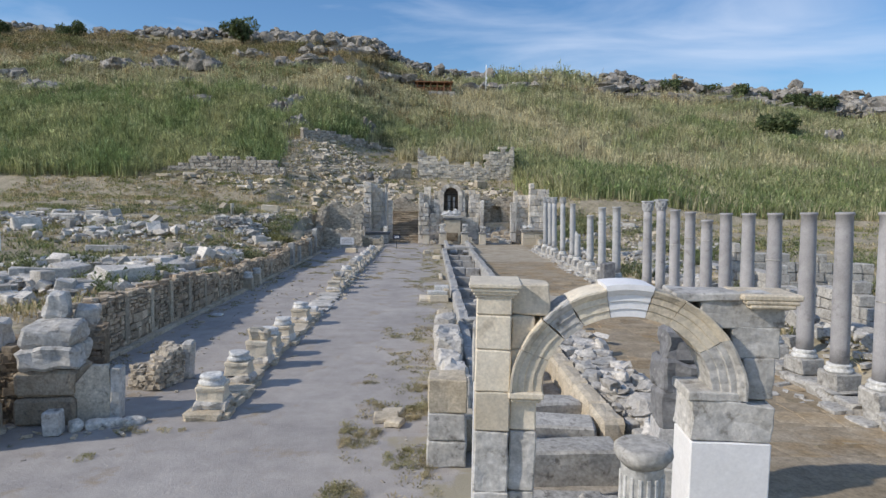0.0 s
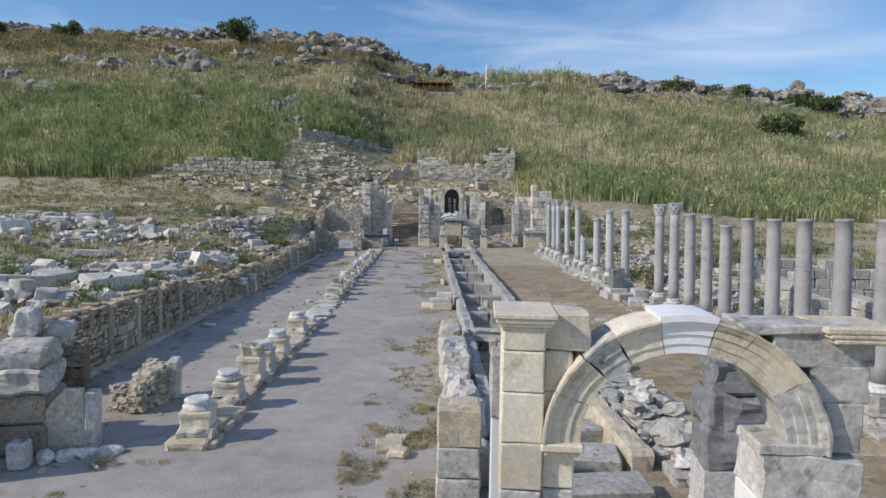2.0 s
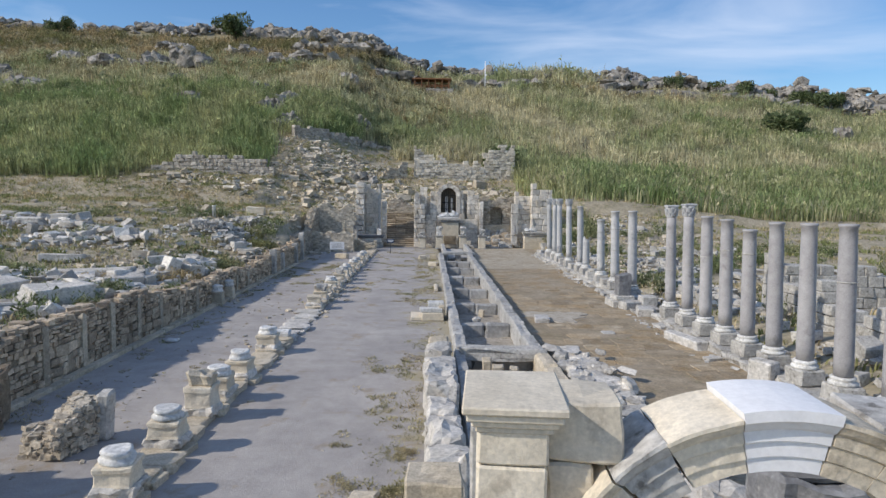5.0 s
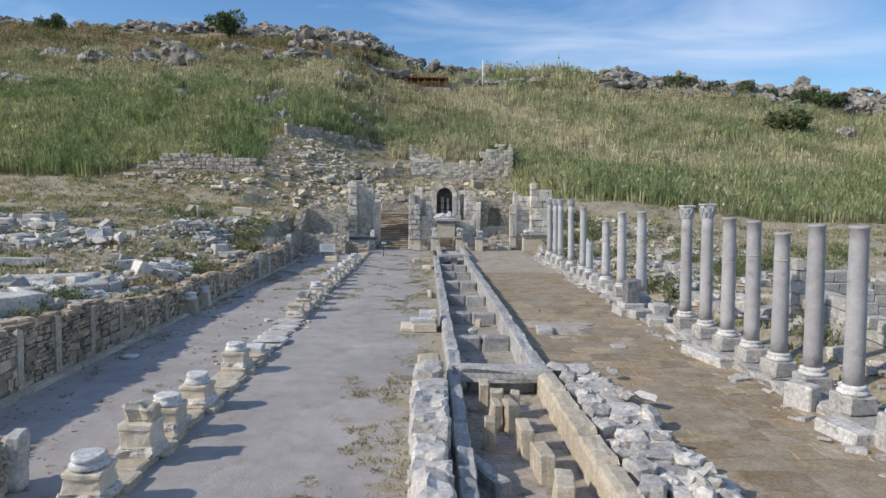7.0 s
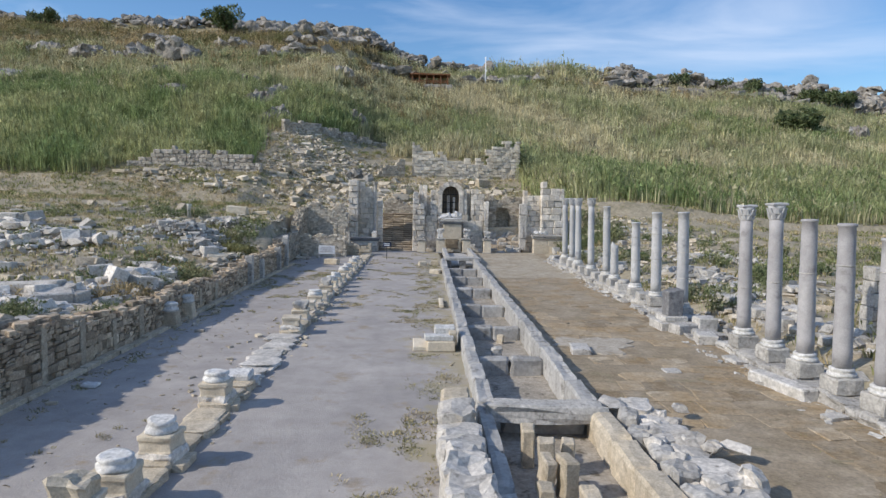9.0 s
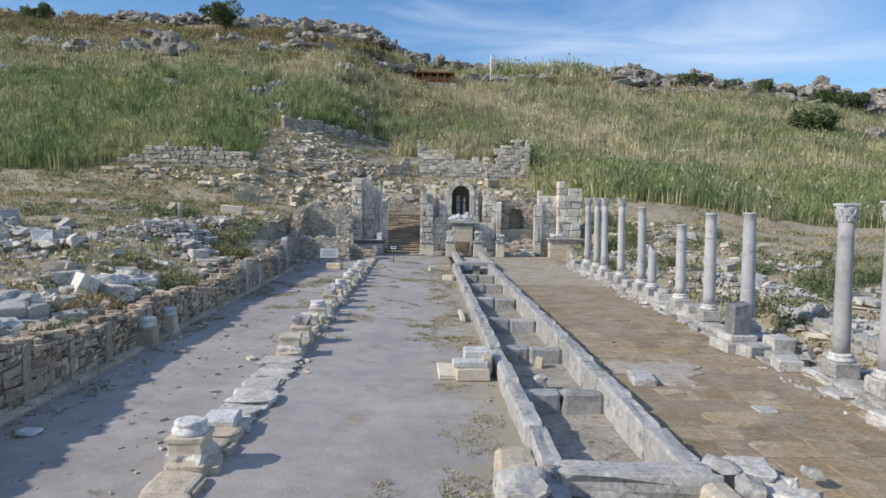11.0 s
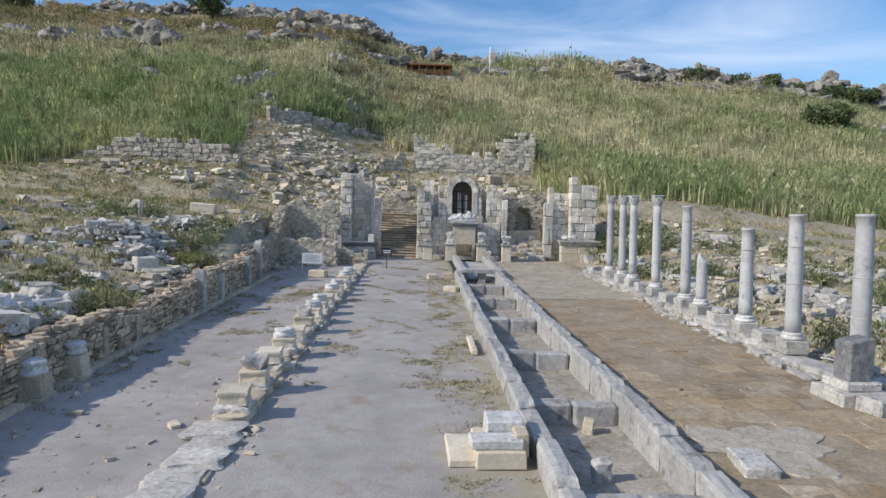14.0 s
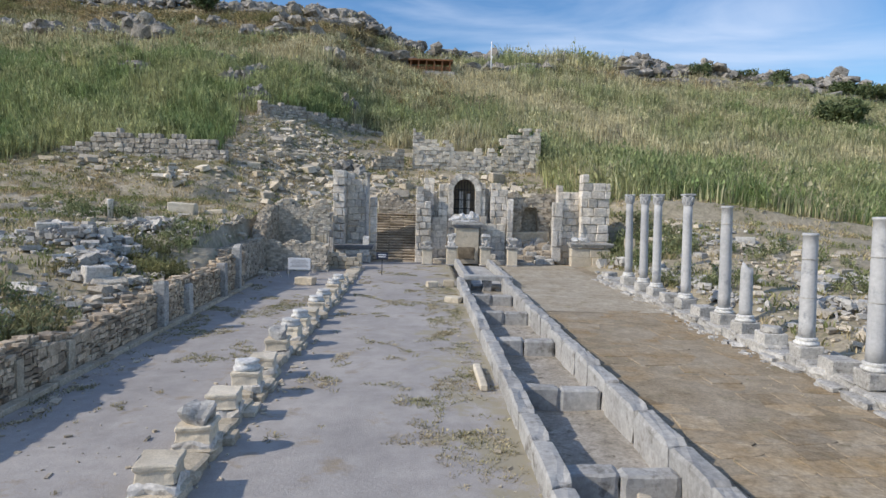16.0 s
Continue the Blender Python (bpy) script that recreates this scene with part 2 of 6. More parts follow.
def grassy_edge(m, tint):
    """Thin dried turf that spreads from the channel's edge over the gravel."""
    t, n = m.node_tree, m.node_tree.nodes
    b = n["Principled BSDF"]
    src = b.inputs["Base Color"].links[0].from_socket
    g = n.new("ShaderNodeNewGeometry")
    sp = n.new("ShaderNodeSeparateXYZ")
    t.links.new(g.outputs["Position"], sp.inputs[0])
    near = n.new("ShaderNodeMapRange")
    near.inputs["From Min"].default_value, near.inputs["From Max"].default_value = -3.2, 0.8
    near.inputs["To Min"].default_value, near.inputs["To Max"].default_value = -0.14, 0.14
    t.links.new(sp.outputs["X"], near.inputs["Value"])
    x = n.new("ShaderNodeTexNoise")
    x.inputs["Scale"].default_value, x.inputs["Detail"].default_value, x.inputs["Roughness"].default_value = 0.55, 7, 0.72
    t.links.new(g.outputs["Position"], x.inputs["Vector"])
    a = n.new("ShaderNodeMath")
    t.links.new(x.outputs["Fac"], a.inputs[0])
    t.links.new(near.outputs["Result"], a.inputs[1])
    r = n.new("ShaderNodeMapRange")
    r.inputs["From Min"].default_value, r.inputs["From Max"].default_value = 0.55, 0.64
    r.inputs["To Max"].default_value = 0.7
    t.links.new(a.outputs[0], r.inputs["Value"])
    mxx = n.new("ShaderNodeMix")
    mxx.data_type = 'RGBA'
    mxx.inputs["B"].default_value = (*tint, 1)
    t.links.new(r.outputs["Result"], mxx.inputs["Factor"])
    t.links.new(src, mxx.inputs["A"])
    t.links.new(mxx.outputs["Result"], b.inputs["Base Color"])


grassy_edge(M_STREET, (0.335, 0.295, 0.19))


# building blocks
RNG = np.random.default_rng(7)


def rnd(a, b):
    return float(RNG.uniform(a, b))


def part(name, bm, material, parent, label=""):
    me = bpy.data.meshes.new(name)
    bm.to_mesh(me)
    bm.free()
    me.materials.append(material)
    ob = new(name, me)
    ob.parent = parent
    if label:
        ob["label"] = label
    return ob


def thing(name, m, label, category, group="", kind=""):
    ob = new(name)
    ob.matrix_basis = m
    ob.empty_display_size = 0.2
    return tagged(ob, label, category, group, kind)


def solo(name, bm, material, m, label, category, group="", kind="", smooth=False):
    me = bpy.data.meshes.new(name)
    bm.to_mesh(me)
    bm.free()
    me.materials.append(material)
    if smooth:
        me.polygons.foreach_set("use_smooth", [True] * len(me.polygons))
    ob = new(name, me)
    ob.matrix_basis = m
    return tagged(ob, label, category, group, kind)


def rough_up(bm, amount, freq=2.0, seed=0.0):
    for v in bm.verts:
        p = v.co * freq + Vector((seed * 3.1, seed * 1.7, seed * 2.3))
        v.co += Vector(noise.noise_vector(p)) * amount


def box_bm(sx, sy, sz, bevel=0.02, cuts=0, rough=0.0, freq=2.0, seed=0.0, z0=0.0):
    """A stone block standing on z0, with worn edges and an uneven skin."""
    bm = bmesh.new()
    bmesh.ops.create_cube(bm, size=1.0)
    bmesh.ops.scale(bm, vec=(sx, sy, sz), verts=bm.verts)
    bmesh.ops.translate(bm, vec=(0, 0, sz / 2 + z0), verts=bm.verts)
    if bevel:
        bmesh.ops.bevel(bm, geom=bm.edges[:], offset=bevel, segments=1, affect='EDGES', profile=0.5)
    if cuts:
        bmesh.ops.subdivide_edges(bm, edges=[e for e in bm.edges if e.calc_length() > 0.12], cuts=cuts, use_grid_fill=True)
    if rough:
        rough_up(bm, rough, freq, seed)
    return bm


def add_box(bm, x, y, z, sx, sy, sz, turn=0.0, bevel=0.015):
    """Adds a block with its base centre at x, y, z."""
    b = box_bm(sx, sy, sz, bevel)
    bmesh.ops.transform(b, matrix=Matrix.Translation((x, y, z)) @ Matrix.Rotation(turn, 4, 'Z'), verts=b.verts)
    me = bpy.data.meshes.new("tmp")
    b.to_mesh(me)
    b.free()
    bm.from_mesh(me)
    bpy.data.meshes.remove(me)


def lathe(profile, seg=24, wobble=0.0, seed=0.0):
    """A turned shape from (radius, height) pairs, closed at both ends."""
    bm = bmesh.new()
    rings = []
    for r, z in profile:
        rings.append([bm.verts.new((r * math.cos(2 * math.pi * i / seg), r * math.sin(2 * math.pi * i / seg), z)) for i in range(seg)])
    for a, b in zip(rings, rings[1:]):
        for i in range(seg):
            bm.faces.new((a[i], a[(i + 1) % seg], b[(i + 1) % seg], b[i]))
    bm.faces.new(list(reversed(rings[0])))
    bm.faces.new(rings[-1])
    for f in bm.faces:
        f.smooth = len(f.verts) == 4
    if wobble:
        rough_up(bm, wobble, 2.5, seed)
    return bm


# shared shapes for pieces
def block_meshes(material, count=6, rough=0.05, bevel=0.05):
    out = []
    for i in range(count):
        bm = box_bm(1, 1, 1, bevel, 0, rough, 1.7, i + 0.5)
        me = bpy.data.meshes.new("block")
        bm.to_mesh(me)
        bm.free()
        me.materials.append(material)
        out.append(me)
    return out


def rock_bm(seed, rough=0.35, angular=True, flat=0.38):
    bm = bmesh.new()
    if not angular:
        bmesh.ops.create_icosphere(bm, subdivisions=2, radius=0.5)
        rough_up(bm, rough, 1.6, seed)
        rough_up(bm, rough * 0.35, 4.5, seed + 2)
        return bm
    g = np.random.default_rng(int(seed * 97) % 100003)
    for k in range(13):
        p = g.normal(0, 1, 3)
        p = p / np.linalg.norm(p) * 0.5 * g.uniform(0.75, 1.05)
        bm.verts.new((float(p[0]), float(p[1]), float(np.clip(p[2], -0.36, flat))))
    h = bmesh.ops.convex_hull(bm, input=bm.verts[:])
    bmesh.ops.delete(bm, geom=list({e for e in h["geom_interior"] + h["geom_unused"] if isinstance(e, bmesh.types.BMVert)}), context='VERTS')
    return bm


def raw(bm):
    bmesh.ops.triangulate(bm, faces=bm.faces[:])
    bm.verts.index_update()
    v = np.array([tuple(x.co) for x in bm.verts], dtype=np.float32)
    f = np.array([[x.index for x in p.verts] for p in bm.faces], dtype=np.int32)
    bm.free()
    return v, f


ROCKS = [raw(rock_bm(i + 0.3)) for i in range(8)]
CRAGS = [raw(rock_bm(i + 11.3, flat=0.6)) for i in range(8)]
LUMPS = [raw(rock_bm(i + 5.1, 0.42, False)) for i in range(6)]
CHUNKS_FAR = [raw(box_bm(1, 1, 1, 0.0, 0, 0.24, 1.7, i + 0.2, z0=-0.5)) for i in range(8)]
CHUNKS = [raw(box_bm(1, 1, 1, 0.05, 0, 0.22, 1.7, i + 0.2, z0=-0.5)) for i in range(8)]


def rot_z(a):
    c, s = np.cos(a), np.sin(a)
    return np.array([[c, -s, 0], [s, c, 0], [0, 0, 1]], dtype=np.float32)


def rot_x(a):
    c, s = np.cos(a), np.sin(a)
    return np.array([[1, 0, 0], [0, c, -s], [0, s, c]], dtype=np.float32)


def joined(name, shapes, places, material, smooth=False):
    """One mesh out of many small shapes: places are (shape index, 3x3 matrix, position)."""
    vs, fs, base = [], [], 0
    for k, m3, p in places:
        v, f = shapes[k % len(shapes)]
        vs.append(v @ np.asarray(m3, dtype=np.float32).T + np.asarray(p, dtype=np.float32))
        fs.append(f + base)
        base += len(v)
    return tri_mesh(name, np.concatenate(vs), np.concatenate(fs), material, smooth)


def tri_mesh(name, v, f, material, smooth=False):
    me = bpy.data.meshes.new(name)
    me.vertices.add(len(v))
    me.vertices.foreach_set("co", np.asarray(v, dtype=np.float32).ravel())
    k = f.shape[1]
    me.loops.add(f.size)
    me.loops.foreach_set("vertex_index", np.asarray(f, dtype=np.int32).ravel())
    me.polygons.add(len(f))
    me.polygons.foreach_set("loop_start", np.arange(0, f.size, k, dtype=np.int32))
    me.polygons.foreach_set("use_smooth", np.full(len(f), smooth, dtype=bool))
    me.update(calc_edges=True)
    me.validate()
    me.materials.append(material)
    return me


# ground
def sstep(a, b, x):
    u = np.clip((x - a) / (b - a), 0, 1)
    return u * u * (3 - 2 * u)


def wave(x, y, s, k=0.0):
    """Smooth irregular rise and fall, about -1 to 1."""
    return (np.sin(x * s + 1.3 + k) * np.cos(y * s * 1.17 + 0.7 * k) + 0.6 * np.sin((x * 0.8 + y) * s * 1.9 + 2.1 * k + 0.4)
            + 0.4 * np.cos((x - y * 0.7) * s * 3.1 + k)) / 2.0


CREST_X = (-400, -137, -92, -40, -22, -12, 0, 45, 64, 102, 131, 154, 400)
CREST_Z = (58, 61, 60, 60, 58.5, 52.5, 48.5, 48, 45.5, 43.5, 40.5, 40, 30)


# top line of the long west wall along the street
LW_Y = (18, 28, 33, 35, 37.5, 42, 46.5, 48.4, 51.5, 55, 58, 65, 67, 72)
LW_Z = (2.2, 2.1, 2.1, 1.85, 1.55, 1.45, 1.60, 1.45, 1.2, 1.5, 1.75, 1.7, 2.1, 2.3)


def height(x, y):
    """Height of the land at x, y (arrays)."""
    x, y = np.asarray(x, dtype=float), np.asarray(y, dtype=float)
    crest = np.interp(x, CREST_X, CREST_Z)
    left = sstep(-5, -25, x)
    right = sstep(14, 45, x)
    yb = 95.0 - 3 * left
    u = np.clip((y - yb) / (228 - yb), 0, 1.0)
    hill = (crest - 4) * u ** (1.2 + 0.08 * right - 0.25 * left)
    beyond = -0.12 * np.clip(y - 229, 0, 80)
    # terraces beside the street
    far = sstep(74, 92, y)
    edge = -12.6 - 1.2 * sstep(67.5, 68.5, y)
    tl = np.clip((edge - x) / (0.6 + 9 * sstep(83, 93, y)), 0, 1) * (1.45 + 0.035 * np.clip(-13 - x, 0, 30) + 0.070 * np.clip(y - 45, 0, 45)) * sstep(14, 22, y)
    rim = sstep(-19, -13.2, x) * sstep(20, 24, y) * sstep(70, 64, y)
    tl = tl * (1 - rim) + rim * np.clip((edge - x) / 0.6, 0, 1) * (np.interp(y, LW_Y, LW_Z) - 0.22)
    tr = np.clip((x - 12.9) / (2.6 + 9 * far), 0, 1) * (0.75 + 0.02 * np.clip(x - 15, 0, 60) + 0.035 * np.clip(y - 55, 0, 40))
    back = sstep(89.5, 93.0, y) * 3.8
    near = np.maximum(tl + tr, back)
    near = near + (4.0 - near) * sstep(92, 112, y)
    near = near + 2.3 * sstep(66, 94, y) * sstep(14.6, 21, x) * sstep(50, 24, x) * sstep(132, 105, y)
    z = near + hill + beyond
    rough = sstep(-12.9, -15, x) + sstep(14, 17, x) + sstep(89, 95, y)
    z = z + np.clip(rough, 0, 1) * (0.22 * wave(x, y, 0.45) + 0.10 * wave(x, y, 1.3, 2.0))
    z = z + sstep(115, 150, y) * (1.1 * wave(x, y, 0.09, 1.0) + 0.45 * wave(x, y, 0.27, 3.0))
    return z


def bare(x, y):
    """The stony strip of slope above the fountain house."""
    top = np.where(x < -7, 123 + 1.1 * (x + 24), 126 - 0.4 * np.clip(x + 7, 0, 40))
    return (x > -24.5 - 0.12 * (y - 104)) & (x < 17 - 0.10 * (y - 100)) & (y < top)


def ground_sheet():
    xs = np.concatenate([np.linspace(-1600, -230, 9)[:-1], np.arange(-230, -50, 4.0), np.arange(-50, -13.5, 0.8), (-13.3, -13.0, -12.8, -12.6),
                         np.arange(-12, 0.9, 1.0), (1.1, 1.35, 1.5, 2.2, 2.9, 3.6, 4.1, 4.25, 4.6, 5.2), np.arange(6, 13, 0.8), np.arange(13, 45, 0.8),
                         np.arange(45, 240, 4.0), np.linspace(240, 1600, 9)])
    ys = np.concatenate([np.linspace(-1600, -40, 9)[:-1], np.arange(-40, 10, 2.5), np.arange(10, 130, 0.8), np.arange(130, 236, 2.0), np.linspace(238, 1800, 10)])
    gx, gy = np.meshgrid(xs, ys)
    gz = height(gx, gy) - 0.05
    trench = (gx > 1.4) & (gx < 4.2) & (gy > 12) & (gy < 87)
    gz = np.where(trench, -0.9, gz)
    nx, ny = len(xs), len(ys)
    i = np.arange(nx * ny).reshape(ny, nx)
    f = np.stack([i[:-1, :-1], i[:-1, 1:], i[1:, 1:], i[1:, :-1]], axis=-1).reshape(-1, 4)
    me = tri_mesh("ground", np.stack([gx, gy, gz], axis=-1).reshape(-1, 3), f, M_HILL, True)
    # Faces under reeds take the olive soil with shade painted in.
    me.materials.append(M_SHADED_SOIL)
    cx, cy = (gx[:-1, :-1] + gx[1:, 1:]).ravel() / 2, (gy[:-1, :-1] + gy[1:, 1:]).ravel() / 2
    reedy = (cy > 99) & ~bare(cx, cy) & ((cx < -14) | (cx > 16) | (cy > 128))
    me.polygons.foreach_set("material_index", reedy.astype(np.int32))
    return tagged(new("ground", me), "stony hillside soil under dry grass", "ground", kind="structure")


ground_sheet()


def sheet(name, x0, x1, y0, y1, step, z, amp, material, label, category):
    xs, ys = np.arange(x0, x1 + 0.01, (x1 - x0) / max(2, round((x1 - x0) / step))), np.arange(y0, y1 + 0.01, (y1 - y0) / round((y1 - y0) / step))
    gx, gy = np.meshgrid(xs, ys)
    gz = z + amp * (wave(gx, gy, 0.5) + 0.5 * wave(gx, gy, 1.7, 2.0))
    nx, ny = len(xs), len(ys)
    i = np.arange(nx * ny).reshape(ny, nx)
    f = np.stack([i[:-1, :-1], i[:-1, 1:], i[1:, 1:], i[1:, :-1]], axis=-1).reshape(-1, 4)
    me = tri_mesh(name, np.stack([gx, gy, gz], axis=-1).reshape(-1, 3), f, material, True)
    return tagged(new(name, me), label, category, kind="structure")


street = sheet("road", -12.75, 1.12, -30, 87.5, 0.8, 0.0, 0.015, M_STREET, "grey packed gravel street between the ruins", "road")
pavement = sheet("pavement", 4.35, 12.9, -30, 87.5, 0.7, 0.03, 0.03, M_DIRT, "brown earth pavement with worn flagstones", "pavement")
yard = sheet("forecourt", 4.75, 12.0, 63, 87.0, 0.6, 0.05, 0.04, M_YARD, "pale trodden earth before the fountain house", "pavement")
canal_floor = sheet("canal_floor", 1.35, 4.25, 12, 87, 0.5, -0.33, 0.06, M_SILT, "grey silt bed of the stone water channel", "canal bed")

# canal: side walls of long slabs, cross beams, basin
BLK_GREY = block_meshes(M_GREY, 8, 0.10, 0.07)
BLK_CREAM = block_meshes(M_CREAM, 6, 0.03, 0.04)
BLK_TAN = block_meshes(M_TAN, 8, 0.085, 0.06)
BLK_NYM = block_meshes(M_WALLNYM, 10, 0.12, 0.07)
BLK_RUB = block_meshes(M_RUBBLE, 8, 0.14, 0.10)
BLK_WRUB = block_meshes(M_WALLRUB, 8, 0.20, 0.08)
BLK_WHITE = block_meshes(M_RUBBLE_W, 8, 0.10, 0.06)
BLK_PALE = block_meshes(mat('pale_wall_block', (0.52, 0.47, 0.38), (0.60, 0.56, 0.49), 0.6, 10, 0.5, 0.9, (0.36, 0.33, 0.28), 0.45, objvar=0.22), 10, 0.13, 0.07)
BLK_POST = block_meshes(mat('wall_post_stone', (0.34, 0.29, 0.215), (0.43, 0.375, 0.29), 1.2, 12, 0.6, 0.9, (0.22, 0.185, 0.135), 0.6, objvar=0.3), 6, 0.10, 0.06)


def rough_meshes(material, count=6, rough=0.09):
    out = []
    for i in range(count):
        bm = box_bm(1, 1, 1, 0.09, 0, 0.0)
        bmesh.ops.subdivide_edges(bm, edges=[e for e in bm.edges if e.calc_length() > 0.3], cuts=2, use_grid_fill=True)
        rough_up(bm, rough, 1.9, i + 0.7)
        rough_up(bm, rough * 0.5, 5.0, i + 3.7)
        me = bpy.data.meshes.new("block")
        bm.to_mesh(me)
        bm.free()
        me.materials.append(material)
        out.append(me)
    return out


BLK_CANAL = rough_meshes(M_CANAL, 10, 0.055)
BLK_ROUGH = rough_meshes(M_RUBBLE_W, 10, 0.15)
BLK_ROUGH_G = rough_meshes(M_GREY, 10, 0.13)
BLK_STAIR = rough_meshes(M_STAIR, 6, 0.08)
BLK_ROUGH_T = rough_meshes(M_TAN, 6, 0.06)


def piece(name, meshes, parent, x, y, z, sx, sy, sz, turn=0.0, tilt=0.0, label=""):
    """A block with its base centre at x, y, z in the parent's frame."""
    ob = new(name, meshes[int(RNG.integers(len(meshes)))])
    ob.parent = parent
    ob.matrix_basis = Matrix.Translation((x, y, z)) @ Euler((tilt, rnd(-0.01, 0.01), turn)).to_matrix().to_4x4() @ Matrix.Diagonal((sx, sy, sz, 1))
    if label:
        ob["label"] = label
    return ob


def course_wall(parent, length, height_at, thick, ch, bl, meshes, jitter=0.02, name="block", gap=0.012, cap=400):
    """Courses of blocks along the parent's x axis, up to the height that height_at gives at each place."""
    z, made, k = 0.0, 0, 0
    while z < 30 and made < cap:
        hgt = ch * rnd(0.88, 1.12)
        x, any_block = -rnd(0, bl) if k else 0.0, False
        while x < length:
            w = bl * rnd(0.65, 1.35)
            a, b = max(0.0, x), min(length, x + w)
            if b - a > 0.12 and height_at((a + b) / 2) >= z + hgt * rnd(0.25, 1.0):
                piece(name, meshes, parent, (a + b) / 2, rnd(-jitter, jitter), z, b - a - gap, thick + rnd(-jitter, jitter), hgt - gap, rnd(-0.012, 0.012))
                made += 1
                any_block = True
            x += w
        z += hgt
        k += 1
        if not any_block:
            break
    return made


canal = thing("water_channel", pose(0, 0, 0), "long weathered grey limestone water channel with cross beams", "water channel", kind="structure")
y = 30.9
while y < 72:
    ln = rnd(1.7, 2.6)
    piece("side_slab", BLK_CANAL, canal, 1.30 + rnd(-0.03, 0.03), y + ln / 2, -0.5, 0.50, ln - 0.015, 1.05 + rnd(-0.05, 0.05), rnd(-0.012, 0.012))
    y += ln
y = 30.9
while y < 72:
    ln = rnd(1.5, 2.5)
    piece("side_slab", BLK_CANAL, canal, 4.27 + rnd(-0.03, 0.03), y + ln / 2, -0.5, 0.52, ln - 0.015, 1.08 + rnd(-0.06, 0.05), rnd(-0.014, 0.014))
    y += ln
for yc in (36.8, 42.7, 48.55, 55.1, 61.3, 66.8):
    for x0, x1 in ((1.56, 2.75), (2.77, 4.0)):
        piece("cross_beam", BLK_CANAL, canal, (x0 + x1) / 2, yc + rnd(-0.04, 0.04), -0.45, x1 - x0, 0.50, 0.74 + rnd(-0.04, 0.03), rnd(-0.03, 0.03))
piece("end_slab", BLK_ROUGH_G, canal, 2.95, 30.45, 0.10, 3.2, 0.80, 0.52, 0.0, label="thick worn slab across the channel")
piece("support_stub", BLK_ROUGH_G, canal, 2.55, 38.9, -0.45, 0.42, 0.30, 0.62, 0.1)
piece("end_wall", BLK_CANAL, canal, 2.9, 30.75, -0.6, 2.3, 0.3, 0.8)

# raised basin before the fountain house
basin = thing("stone_basin", pose(0, 0, 0), "raised grey stone basin at the head of the channel", "basin")
for x, w in ((1.75, 0.42), (4.45, 0.42)):
    for yc in (74.2, 78.0, 81.8):
        piece("rim_slab", BLK_CANAL, basin, x, yc + 0.4, 0.0, w, 3.75, 0.72, rnd(-0.01, 0.01))
piece("front_slab", BLK_CANAL, basin, 3.1, 72.3, 0.42, 3.3, 0.6, 0.34)
for x in (1.7, 3.1, 4.5):
    piece("support", BLK_CANAL, basin, x, 72.5, -0.4, 0.6, 0.5, 0.82)
piece("bed", BLK_CANAL, basin, 3.1, 78.3, -0.4, 2.4, 11.4, 0.55)

# colonnade on the east side
COL_X = 12.6
stylobate = thing("stylobate", pose(0, 0, 0), "line of worn grey limestone foundation blocks under the columns", "stylobate", kind="structure")
y = 14.0
while y < 77:
    ln = rnd(0.9, 1.7)
    if not 39.6 < y < 40.8:
        piece("foundation_block", BLK_ROUGH_G, stylobate, COL_X + rnd(-0.12, 0.08), y + ln / 2, -0.1, 1.15 + rnd(-0.15, 0.15), ln - 0.03, 0.50 + rnd(-0.08, 0.05), rnd(-0.04, 0.04))
        if RNG.random() < 0.5:
            piece("foundation_block", BLK_ROUGH_G, stylobate, COL_X - 0.75 + rnd(-0.1, 0.1), y + ln / 2, -0.12, 0.5 + rnd(-0.1, 0.2), ln * 0.8, 0.32 + rnd(-0.1, 0.05), rnd(-0.12, 0.12))
    y += ln


